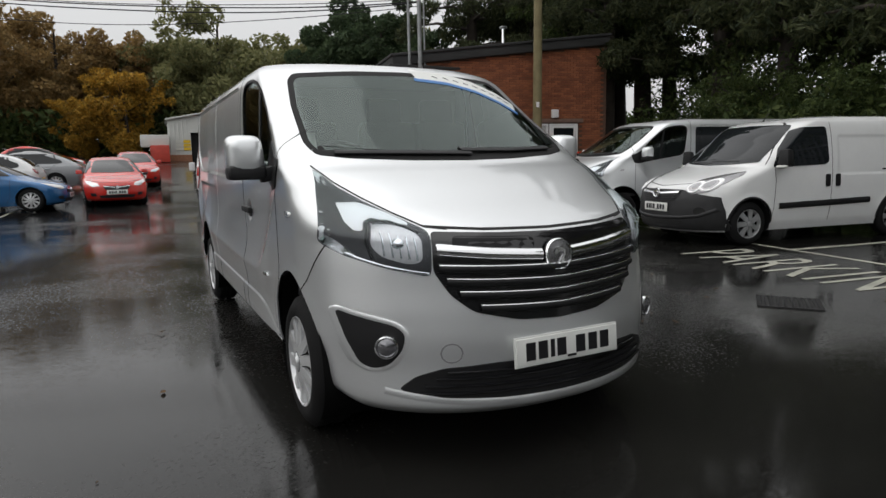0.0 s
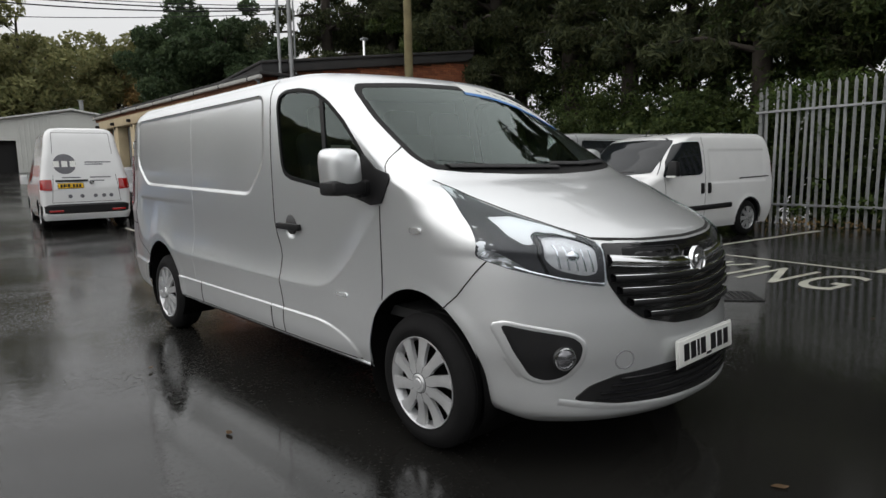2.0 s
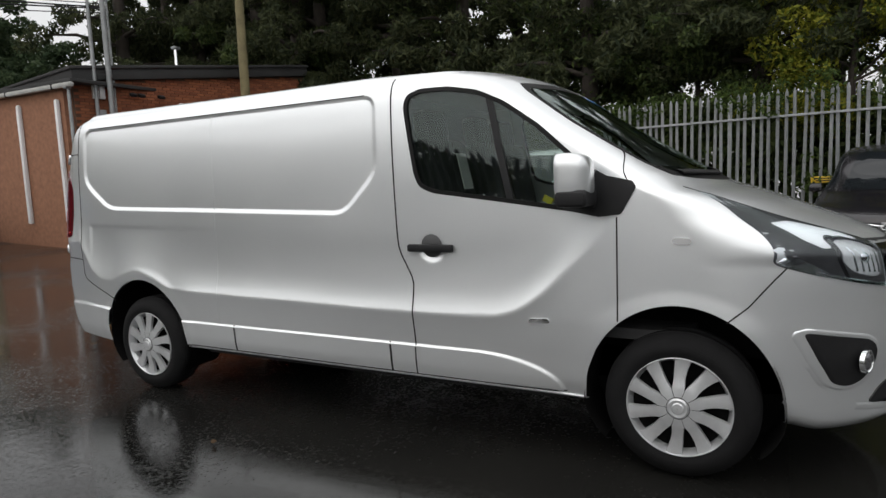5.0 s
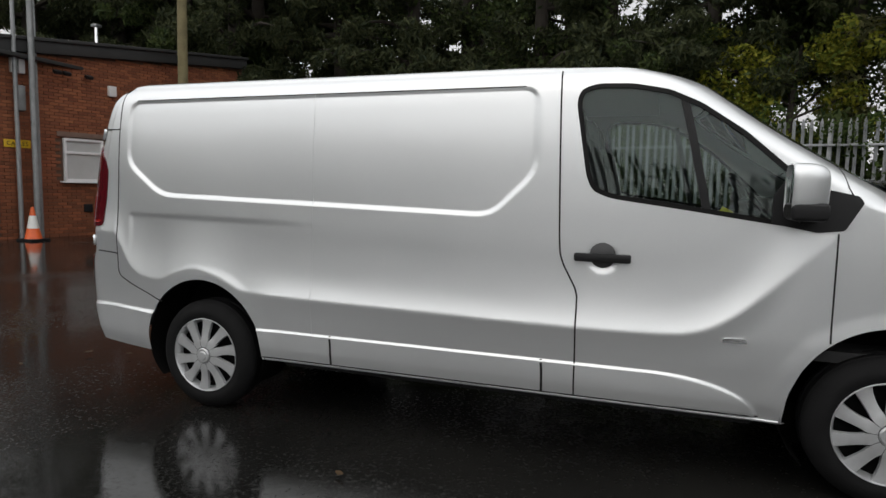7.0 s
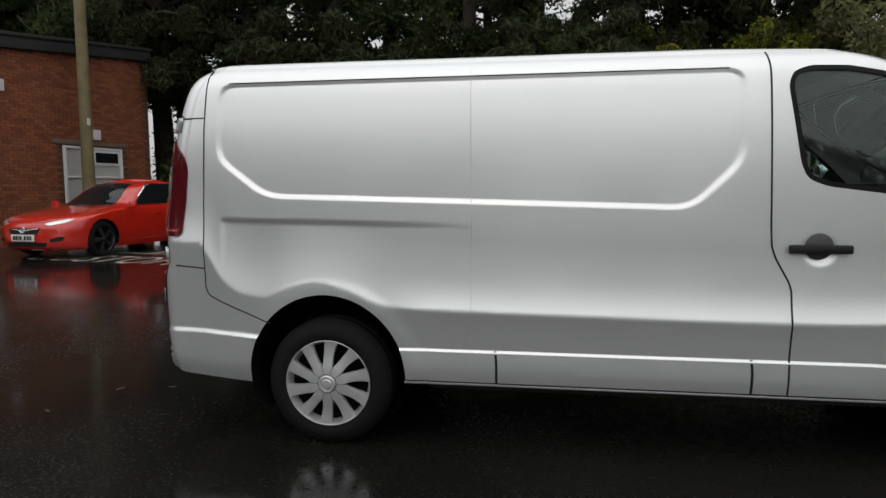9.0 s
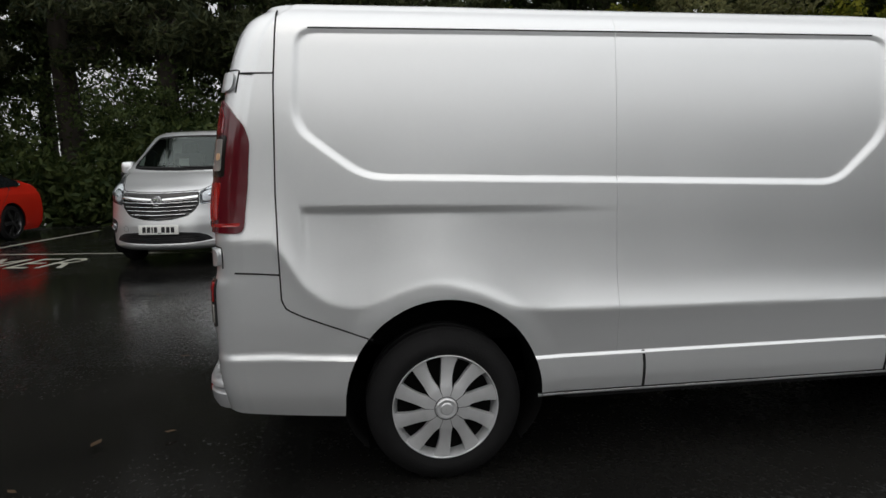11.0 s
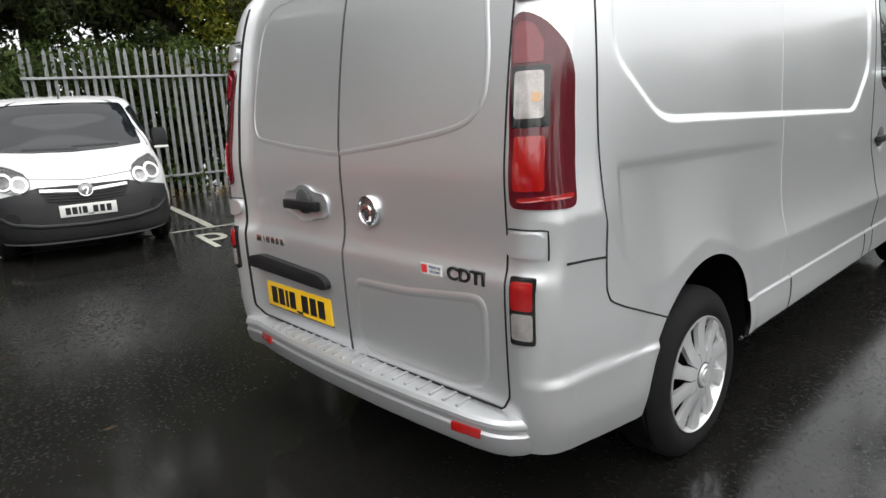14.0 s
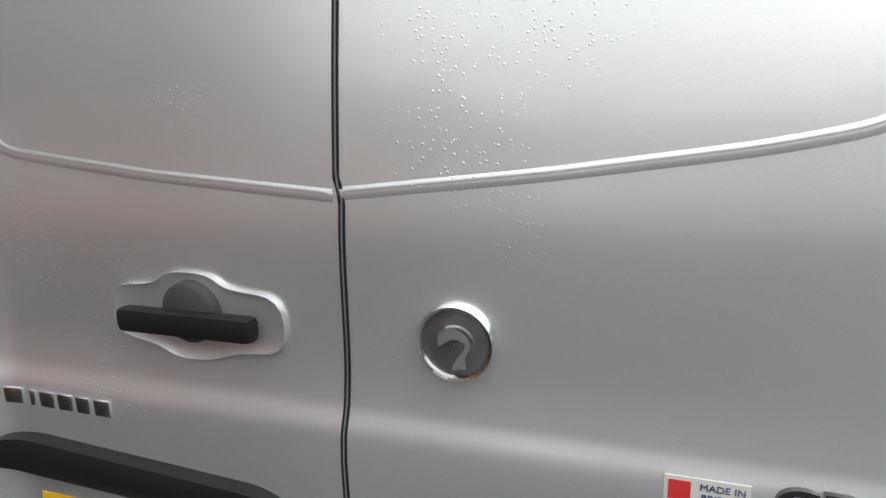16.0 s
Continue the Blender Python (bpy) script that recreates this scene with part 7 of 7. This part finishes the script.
    emblem(car, (0, float(body.front(np.array(0.0), np.array(0.75))) - 0.050, 0.752), -8, 0, 0.072)
    patch("lower_intake", rounded([(-0.50, 0.36), (0.50, 0.36), (0.44, 0.29), (-0.44, 0.29)], 2), fm, DARK, car, off=0.024, rings=8)
    y = float(body.front(np.array(0.0), np.array(0.55)))
    plate(car, "number_plate", pose(0, y - 0.03, 0.545), PLATE_W)
    patch("windscreen", rounded([(-0.765, 1.175), (-0.4, 1.145), (0, 1.130), (0.4, 1.145), (0.765, 1.175), (0.745, 1.4), (0.69, 1.66), (0.65, 1.705), (0, 1.722), (-0.65, 1.705), (-0.69, 1.66), (-0.745, 1.4)], 2), fm, PANE, car, off=0.012, depth=0.02, rings=24, label="dark windscreen reflecting trees")
    strip("wiper", [(-0.5, 1.18), (0.05, 1.16)], fm, BLACK, car, width=0.02, off=0.014)
    strip("wiper", [(0.0, 1.19), (0.5, 1.19)], fm, BLACK, car, width=0.02, off=0.014)
    strip("bonnet_gap", [(-0.70, 1.02), (-0.48, 0.89), (0, 0.85), (0.48, 0.89), (0.70, 1.02)], fm, SEAM, car, width=0.008)
    part("aerial", tube_bm([(0, 1.0, 1.78), (0, 1.06, 1.84), (0, 1.12, 1.92)], [0.012, 0.006, 0.004], 6), BLACK, car, "short roof aerial")


small_van()


def second_van():
    """The parked sister van: same body, glazed sides."""
    p = np.array((6.30, 6.27))
    v = copy_thing(THE_VAN, pose(p[0], p[1], 0.0, 0, 0, BAY))
    v.name = "passenger_van"
    for c in [c for c in v.children_recursive if "banner" in c.name]:
        bpy.data.objects.remove(c)
    tagged(v, "silver passenger van with dark side windows parked beside the white van", "van")
    for side in (-1, 1):
        sm = VAN.side_map(side)
        for y0, y1 in ((1.52, 2.72), (2.80, 4.02)):
            patch("side_window", rounded([(y0, 1.80), (y1, 1.80), (y1, 1.24), (y0, 1.24)], 4), sm, PANE, v, off=0.016, rings=6, label="dark privacy glass")
    return v


second_van()


def tall_van():
    """White high-roof van seen from behind."""
    p = np.array((0.34, 15.80)) + E1 * 0.80
    car = empty("high_roof_van", (p[0], p[1], float(GROUND(*p))), 180 + YAW + 4)
    tagged(car, "white high-roof van parked in the lane, rear doors towards the yard", "van")
    # local y runs back; origin at the rear axle
    body = Body(
        nose=[(0.2, -3.95), (0.6, -4.05), (1.0, -3.9), (1.1, -3.3), (1.7, -2.5), (2.3, -1.7), (2.36, -1.5)],
        tail=[(0.2, 0.92), (0.40, 1.0), (0.95, 1.0), (1.3, 0.95), (1.85, 0.84), (2.2, 0.74), (2.36, 0.66)],
        width=[(0.2, 0.88), (0.4, 0.94), (0.8, 0.952), (1.1, 0.945), (1.3, 0.91), (1.7, 0.84), (1.95, 0.79), (2.2, 0.75), (2.32, 0.70), (2.36, 0.66)],
        corner=[(0.2, 0.7), (1.0, 0.7), (1.5, 0.5), (2.36, 0.4)], n=2.3, rear=0.14, low=0.24, high=2.36, dome=0.07)
    v, f = body.shell(110, 30, 160, 10, 26, holes=[("side", (0.0, 0.34, 0.40)), ("side", (-3.0, 0.34, 0.40))], caps=12)
    mesh_ob("body", v, f, WHITE, car, "white painted body", auto=50)
    for side in (-1, 1):
        for yc in (0.0, -3.0):
            wheel("wheel", car, (side * 0.82, yc, 0.34), side, 0.34, 0.2, 0.21, 8)
            vv = []
            a = np.radians(np.linspace(-15, 195, 24))
            for x in (0.90, 0.62):
                vv += [(side * x, yc + 0.405 * math.cos(t), 0.34 + 0.405 * math.sin(t)) for t in a]
            k = len(a)
            mesh_ob("arch_liner", vv, [(i, i + 1, k + i + 1, k + i) for i in range(k - 1)] + [tuple(range(k, 2 * k))], BLACK, car)
        sm = body.side_map(side)
        patch("side_window", rounded([(-2.3, 1.15), (-2.05, 1.65), (-1.75, 1.75), (-1.35, 1.75), (-1.35, 1.15)], 3), sm, PANE, car, off=0.004)
        strip("side_rail", [(-1.2, 1.12), (0.55, 1.12)], sm, SEAM, car, width=0.012)
        patch("side_recess", rounded([(-1.2, 1.72), (0.5, 1.72), (0.62, 1.25), (-1.2, 1.25)], 3), sm, WHITE, car, off=0.003)
        bk = body.back_map()
        tb = (lambda s: (lambda u, v2, off: bk(s * np.abs(u), v2, off)))(side)
        patch("tail_lamp", rounded([(0.70, 0.94), (0.70, 1.20), (0.93, 1.20), (0.945, 0.96)], 2), tb, LAMP_RED2, car, off=0.010, rings=4, label="red tail lamp")
        hold = empty("wing_mirror")
        hold.parent = car
        hold.matrix_basis = pose(side * 1.06, -2.25, 1.2)
        part("mirror_shell", box_bm((0.18, 0.12, 0.26), (0, 0, 0), 0.04), WHITE, hold)
        part("bumper_reflector", box_bm((0.30, 0.02, 0.05), (side * 0.66, 1.03, 0.46), 0.01), LAMP_RED2, car)
    part("underbody", box_bm((1.5, 4.4, 0.2), (0, -1.5, 0.34), 0.03), BLACK, car)
    vv, ff = [], []
    xs = np.linspace(-0.96, 0.96, 25)
    sect = [(0.86, 0.62), (1.0, 0.62), (1.04, 0.58), (1.03, 0.42), (0.96, 0.36), (0.86, 0.36)]
    for x in xs:
        for y, z in sect:
            vv.append((x, y - 0.14 * max(0, (abs(x) - 0.75) / 0.21) ** 2, z))
    for i in range(24):
        for j in range(5):
            ff.append((i * 6 + j, (i + 1) * 6 + j, (i + 1) * 6 + j + 1, i * 6 + j + 1))
    mesh_ob("rear_bumper", vv, ff, BLACK, car, "dark grey rear bumper")
    bk = body.back_map()
    patch("tailgate_panel", rounded([(-0.70, 1.30), (0.70, 1.30), (0.66, 1.80), (-0.66, 1.80)], 2), bk, WHITE, car, off=0.004, depth=0.008, rings=6)
    strip("tailgate_gap", [(-0.72, 0.66), (-0.66, 1.25), (-0.60, 2.30), (0.60, 2.30), (0.66, 1.25), (0.72, 0.66)], bk, SEAM, car, width=0.010, closed=True)
    patch("handle_bar", rounded([(-0.05, 1.14), (-0.05, 1.19), (0.62, 1.19), (0.62, 1.14)], 1), bk, BLACK, car, off=0.02, depth=0.02, rings=3)
    plate(car, "number_plate", pose(0.32, 1.012, 1.05, 0, 0, 180), PLATE_Y)
    logo = material("logo_grey", (0.16, 0.16, 0.18), 0.35, vary=0.5, scale=2.5)
    patch("round_logo", arc(0.40, 1.56, 0.235, 0, 350, 40), bk, logo, car, off=0.008, rings=4, label="plain grey disc logo")
    for i in range(3):
        patch("logo_bar", [(0.30 + 0.17 * i - 0.06, 1.49), (0.30 + 0.17 * i + 0.06, 1.49), (0.30 + 0.17 * i + 0.06, 1.63), (0.30 + 0.17 * i - 0.06, 1.63)], lambda u, v2, off: bk(u - 0.07, v2, off), PLATE_W, car, off=0.010, rings=2, label="plain white bar")
    for x0, x1, z in ((-0.58, -0.02, 1.60), (-0.40, -0.02, 1.55), (-0.55, -0.1, 1.24), (-0.4, -0.1, 1.16), (0.10, 0.48, 1.24)):
        strip("lettering_bar", [(x0, z), (x1, z)], bk, logo, car, width=0.028, off=0.006, label="plain grey lettering bar")
    for x in (0.35, 0.10, -0.18, -0.36, -0.52):
        patch("small_logo", arc(x, 0.80, 0.045, 0, 340, 16), bk, logo, car, off=0.006, rings=2, label="small plain grey disc")
    emblem(car, (-0.12, 1.02, 1.12), 0, 180, 0.055)


tall_van()


# ---- trees, ivy, hedge, fallen leaves ----
def leaf_material(name, dark, light, rough=0.55):
    m = bpy.data.materials.new(name)
    m.use_nodes = True
    n, l = m.node_tree.nodes, m.node_tree.links
    geo, ramp, b = n.new("ShaderNodeNewGeometry"), n.new("ShaderNodeValToRGB"), n["Principled BSDF"]
    ramp.color_ramp.elements[0].color, ramp.color_ramp.elements[1].color = (*dark, 1), (*light, 1)
    l.new(geo.outputs["Random Per Island"], ramp.inputs["Fac"]), l.new(ramp.outputs["Color"], b.inputs["Base Color"])
    b.inputs["Roughness"].default_value, b.inputs["Specular IOR Level"].default_value = rough, 0.15
    tr, mix = n.new("ShaderNodeBsdfTranslucent"), n.new("ShaderNodeMixShader")
    l.new(ramp.outputs["Color"], tr.inputs["Color"])
    mix.inputs[0].default_value = 0.4
    l.new(b.outputs[0], mix.inputs[1]), l.new(tr.outputs[0], mix.inputs[2])
    l.new(mix.outputs[0], n["Material Output"].inputs["Surface"])
    return m


BARK = material("bark", (0.045, 0.036, 0.028), 0.9, vary=0.45, scale=4, bump=0.6, bump_scale=18)
L_PINE = leaf_material("pine_needles", (0.022, 0.032, 0.016), (0.080, 0.090, 0.040))
L_DARK = leaf_material("dark_leaves", (0.024, 0.042, 0.015), (0.085, 0.110, 0.034))
L_LIME = leaf_material("yellow_green_leaves", (0.07, 0.105, 0.016), (0.28, 0.27, 0.032))
# this green and the brown are paled to carry the far woods' haze
L_GREEN = leaf_material("green_leaves", (0.125, 0.135, 0.062), (0.25, 0.245, 0.110))
L_BROWN = leaf_material("autumn_brown_leaves", (0.15, 0.105, 0.045), (0.33, 0.215, 0.085))
L_ORANGE = leaf_material("orange_leaves", (0.20, 0.13, 0.025), (0.52, 0.30, 0.045))
L_CONIFER = leaf_material("conifer_leaves", (0.030, 0.052, 0.026), (0.075, 0.105, 0.050))
L_IVY = leaf_material("ivy_leaves", (0.026, 0.050, 0.014), (0.095, 0.135, 0.034))


def leaf_cloud(rng, centers, radii, count, size, flat=0.0, droop=0.0, slim=0.45):
    """Small folded leaves scattered through clumps, thicker at the clumps' skins."""
    idx = rng.choice(len(centers), count, p=np.asarray(radii) ** 2 / np.sum(np.asarray(radii) ** 2))
    d = rng.normal(size=(count, 3))
    d /= np.linalg.norm(d, axis=1)[:, None]
    r = np.asarray(radii)[idx] * rng.uniform(0.35, 1.08, count) ** 0.5
    p = np.asarray(centers)[idx] + d * r[:, None] * (1, 1, 1 - flat)
    a, b = rng.normal(size=(count, 3)), rng.normal(size=(count, 3))
    a[:, 2] -= droop
    a /= np.linalg.norm(a, axis=1)[:, None]
    b -= a * np.sum(a * b, 1)[:, None]
    b /= np.linalg.norm(b, axis=1)[:, None]
    s = size * rng.uniform(0.55, 1.3, count)[:, None]
    n = np.cross(a, b)
    v = np.stack([p - a * s, p + b * s * slim + n * s * 0.12, p + a * s, p - b * s * slim + n * s * 0.12], 1).reshape(-1, 3)
    f = np.arange(count * 4).reshape(-1, 4)
    return v, f


def tree_parts(kind, seed, height, spread, leaves, size):
    """Meshes of a tapered trunk with limbs, and of a ragged crown."""
    rng = np.random.default_rng(seed)
    bms, centers, radii = [], [], []
    top = height * (0.96 if kind == "pine" else 0.72)
    bend = rng.uniform(-0.3, 0.3, 2)
    trunk = [(bend[0] * math.sin(t * 3), bend[1] * math.sin(t * 2.3), top * t) for t in np.linspace(0, 1, 9)]
    r0 = height * 0.020 + 0.05
    bms.append(tube_bm(trunk, [r0 * (1 - 0.85 * t) + 0.01 for t in np.linspace(0, 1, 9)], 9))
    n = 46 if kind == "pine" else 26
    for i in range(n):
        t = rng.uniform(0.31, 1.0) if kind == "pine" else rng.uniform(0.10 if kind == "wood" else 0.28, 0.98)
        ang = rng.uniform(0, 2 * math.pi)
        if kind == "pine":
            reach = spread * (1.06 - t) ** 0.75 * rng.uniform(0.55, 1.15) + 0.3
            rise = rng.uniform(-0.10, 0.18) * reach
        elif kind == "cone":
            reach = spread * (1.04 - t) * rng.uniform(0.75, 1.05) + 0.3
            rise = 0.25 * reach
        else:
            reach = spread * rng.uniform(0.45, 1.05) * math.sqrt(max(0.05, 1 - (2 * t - 1.15) ** 2))
            rise = reach * rng.uniform(0.2, 0.75)
        k = t * 8
        i0 = min(int(k), 7)
        o = Vector(trunk[i0]).lerp(Vector(trunk[i0 + 1]), k - i0)
        e = o + Vector((math.cos(ang) * reach, math.sin(ang) * reach, rise))
        m = o.lerp(e, 0.5) + Vector((0, 0, 0.08 * reach))
        bms.append(tube_bm([o, m, e], [r0 * 0.30 * (1.15 - t) + 0.012, r0 * 0.2 * (1.15 - t) + 0.010, 0.008], 5))
        for q in (0.45, 0.75, 1.0):
            centers.append(tuple(o.lerp(e, q) + Vector(rng.normal(0, 0.18 * spread / 3, 3))))
            radii.append((0.20 + 0.10 * rng.random()) * spread * {"pine": 0.75, "wood": 1.3}.get(kind, 1.0) * (1.15 - 0.5 * q) * (0.6 + 0.5 * (1 - t)))
    if kind == "cone":
        for t in np.linspace(0.08, 1.0, 26):
            for k in range(5):
                ang = rng.uniform(0, 2 * math.pi)
                q = spread * (1.03 - t) * 0.72
                centers.append((math.cos(ang) * q, math.sin(ang) * q, height * t))
                radii.append(spread * 0.30 * (1.12 - t))
    v, f = leaf_cloud(rng, centers, np.array(radii), leaves, size, 0.25, 0.8 if kind == "pine" else 0.2, 0.26 if kind == "pine" else 0.45)
    bark = bmesh.new()
    for b in bms:
        me = bpy.data.meshes.new("tmp")
        b.to_mesh(me)
        b.free()
        bark.from_mesh(me)
        bpy.data.meshes.remove(me)
    tm = bpy.data.meshes.new("trunk")
    bark.to_mesh(tm)
    bark.free()
    tm.materials.append(BARK)
    tm.shade_smooth()
    cm = bpy.data.meshes.new("crown")
    cm.from_pydata(v.tolist(), [], f.tolist())
    cm.update()
    return tm, cm


KINDS = {
    "pine_a": tree_parts("pine", 1, 13.0, 3.2, 21000, 0.13), "pine_b": tree_parts("pine", 2, 14.5, 3.4, 21000, 0.13), "pine_c": tree_parts("pine", 7, 11.5, 2.9, 18000, 0.125),
    "broad_a": tree_parts("broad", 3, 9.0, 3.6, 16000, 0.095), "broad_b": tree_parts("broad", 4, 7.0, 3.0, 12000, 0.09),
    "far_a": tree_parts("wood", 5, 15.6, 5.6, 14000, 0.25), "far_b": tree_parts("wood", 6, 13.6, 5.2, 14000, 0.24), "mass": tree_parts("wood", 9, 10.6, 3.8, 46000, 0.14),
}
CROWNS = {}


def tree(kind, leaf, x, y, label, scale=1.0, turn=0.0, dz=0.0):
    tm, cm = KINDS[kind]
    key = (kind, leaf.name)
    if key not in CROWNS:
        c = cm.copy()
        c.materials.append(leaf)
        CROWNS[key] = c
    t = empty("tree", (x, y, float(GROUND(x, y)) + dz), turn)
    t.scale = (scale, scale, scale)
    tagged(t, label, "tree")
    for name, me in (("trunk", tm), ("crown", CROWNS[key])):
        o = new(name, me)
        o.parent = t


rng = random.Random(11)
# dark pines behind the fence and the brick building
for i in range(15):
    v = -14 + i * 2.5
    x, y = site(rng.uniform(7.2, 8.6), v + rng.uniform(-0.6, 0.6))
    tree(rng.choice(("pine_a", "pine_b", "pine_c")), L_PINE, x, y, "tall dark pine behind the palisade fence", rng.uniform(1.02, 1.28), rng.uniform(0, 360))
for i in range(6):
    v = -14 + i * 5.6
    x, y = site(rng.uniform(11.0, 13.5), v + rng.uniform(-0.8, 0.8))
    tree(rng.choice(("pine_a", "pine_b")), L_DARK, x, y, "tall dark tree in the belt beyond the fence", rng.uniform(0.95, 1.2), rng.uniform(0, 360))
for x, y, s in ((13.2, 22.8, 1.1), (15.5, 21.0, 1.15), (18.0, 19.5, 1.2), (17.5, 26.0, 1.2), (19.0, 24.5, 1.2), (15.2, 17.5, 1.05), (14.0, 14.8, 0.95), (17.5, 15.0, 1.1)):
    tree(rng.choice(("pine_a", "pine_b")), rng.choice((L_PINE, L_DARK)), x, y, "tall dark pine behind the brick building", s, rng.uniform(0, 360))
for u, v, s, leaf in ((6.6, -3.2, 0.72, L_LIME), (6.4, -6.2, 0.80, L_GREEN), (6.2, 4.6, 0.55, L_DARK), (6.6, 7.4, 0.6, L_DARK), (6.3, -9.6, 0.75, L_LIME), (7.0, 0.4, 0.7, L_DARK)):
    x, y = site(u, v)
    tree("broad_a" if s > 0.65 else "broad_b", leaf, x, y, "yellow-green broadleaf tree overhanging the fence" if leaf is L_LIME else "dark green broadleaf tree by the fence", s, rng.uniform(0, 360))
# woods beyond the shed
far = [(-54 + 5.2 * i + rng.uniform(-1.5, 1.5), 60 + rng.uniform(-2, 3)) for i in range(17)] + [(-64 + 6.4 * i + rng.uniform(-2, 2), 71 + rng.uniform(-2, 3)) for i in range(17)]
for x, y in far:
    leaf = rng.choice((L_BROWN, L_BROWN, L_GREEN, L_BROWN, L_BROWN) if x > -20 else (L_GREEN, L_GREEN, L_BROWN))
    tree(rng.choice(("far_a", "far_b")), leaf, x, y, "autumn brown tree in the woods beyond the yard" if leaf is L_BROWN else "green tree in the woods beyond the yard", rng.uniform(0.85, 1.15), rng.uniform(0, 360))
tree("far_b", L_ORANGE, -1.2, 55, "orange autumn tree beyond the parked cars", 0.66, 40)
tree("far_b", L_ORANGE, -4.6, 56.5, "orange autumn tree beyond the parked cars", 0.44, 140)
for x, y, s in ((12.4, 37.0, 1.16), (11.2, 29.6, 0.98), (12.2, 28.4, 0.80), (13.6, 27.6, 0.50), (13.6, 33.5, 0.90), (12.0, 33.0, 1.06), (10.3, 31.5, 0.90)):
    tree("mass", L_CONIFER, x, y, "broad dark conifer behind the garages", s, rng.uniform(0, 360))
# low trees on the far side of the yard
for i in range(9):
    tree("broad_b", rng.choice((L_DARK, L_GREEN)), -13.5 + rng.uniform(-1, 1) + 0.16 * i, -10 + 3.6 * i, "green tree beyond the far fence", rng.uniform(0.42, 0.58), rng.uniform(0, 360))
# unseen trees added farther out to darken reflections in the van's glass and side
for i in (0, 1, 2, 6, 7, 8, 9, 10, 11):
    tree("broad_a", rng.choice((L_DARK, L_GREEN, L_DARK)), -20 + rng.uniform(-1.5, 1.5) - 0.2 * i, -16 + 4.2 * i, "unseen dark tree added beyond the far fence for reflections", rng.uniform(0.6, 0.8), rng.uniform(0, 360))


def clumps(name, label, boxes, count, size, leaf, seed):
    """Undergrowth that nobody could count, as one mesh."""
    g = np.random.default_rng(seed)
    c, r = [], []
    for (u0, u1, v0, v1, z0, z1), k, rad in boxes:
        for _ in range(k):
            x, y = site(g.uniform(u0, u1), g.uniform(v0, v1))
            c.append((x, y, g.uniform(z0, z1)))
            r.append(rad * g.uniform(0.5, 1.3))
    v, f = leaf_cloud(g, c, np.array(r), count, size, 0.2, 0.3)
    v[:, 2] = np.maximum(v[:, 2], 0.01)
    ob = mesh_ob(name, v, f, leaf, None, smooth=False)
    return tagged(ob, label, "plant", kind="stuff")


clumps("ivy", "dark green ivy climbing through the palisade fence", [((4.78, 5.05, -11, 1.6, 0.05, 0.5), 70, 0.22), ((4.80, 5.2, -11, 1.6, 0.8, 2.3), 60, 0.26), ((4.75, 5.3, -11, 1.7, 2.2, 2.9), 70, 0.34)], 15000, 0.055, L_IVY, 21)
clumps("hedge", "dark undergrowth behind the fence", [((5.6, 7.2, -14, 12, 0.2, 2.6), 150, 0.8), ((5.4, 6.4, 2.0, 12, 0.1, 1.5), 80, 0.6), ((5.3, 6.0, -14, 12, 0.1, 2.2), 260, 0.45)], 60000, 0.12, L_DARK, 22)
clumps("thicket", "thin twiggy growth between the pine trunks", [((6.5, 10.0, -14, 14, 2.0, 7.5), 330, 0.9), ((8.5, 11.0, 2, 16, 1.0, 4.0), 130, 0.9)], 42000, 0.085, L_DARK, 29)
clumps("bank_hedge", "grey-green brambles on the bank behind the end fence", [((-22, 6.5, -18.5, -16.0, 0.1, 2.9), 340, 0.9)], 42000, 0.17, L_DARK, 27)
# unseen hedge added so the cab window mirrors dark leaves instead of sky
clumps("yard_hedge", "unseen dark hedge added beyond the yard corner for window reflections", [((-30, -25, 3, 30, 0.5, 5.0), 260, 1.2)], 24000, 0.20, L_DARK, 28)
clumps("far_undergrowth", "dark undergrowth at the foot of the far woods", [((-60, 40, 52, 60, 1.5, 5.0), 420, 2.2)], 26000, 0.42, L_DARK, 24)
clumps("fallen_leaves", "fallen brown leaves along the foot of the fence", [((4.2, 4.8, -11, 2, 0.0, 0.01), 160, 0.22), ((-12, 4.8, -11, -10.3, 0.0, 0.01), 160, 0.25)], 6500, 0.03, L_BROWN, 23)


def yard_leaves():
    g = np.random.default_rng(31)
    for i in range(150):
        x, y = g.uniform(-5, 6.5), g.uniform(-5, 9)
        if abs(x) < 1.0 and -1 < y < 4.5:
            continue
        bm = bmesh.new()
        s = g.uniform(0.008, 0.034)
        a = g.uniform(0, 6.28)
        pts = [(-1.2, 0, 0.0), (-0.4, 0.5, 0.15), (0.5, 0.45, 0.1), (1.1, 0, 0.25), (0.4, -0.5, 0.05), (-0.5, -0.4, 0.12)]
        vs = [bm.verts.new((x + s * (px * math.cos(a) - py * math.sin(a)), y + s * (px * math.sin(a) + py * math.cos(a)), 0.005 + pz * s)) for px, py, pz in pts]
        bm.faces.new(vs)
        bmesh.ops.solidify(bm, geom=bm.faces[:], thickness=0.001)
        ob = part("fallen_leaf", bm, MATS["leaf_litter"], None, smooth=False)
        tagged(ob, "small fallen leaf on the wet asphalt", "leaf", group="fallen leaves")


material("leaf_litter", (0.17, 0.10, 0.045), 0.6, vary=0.4, scale=30, rand=0.5)
yard_leaves()


# ---- pieces of the setting ----
bricks()
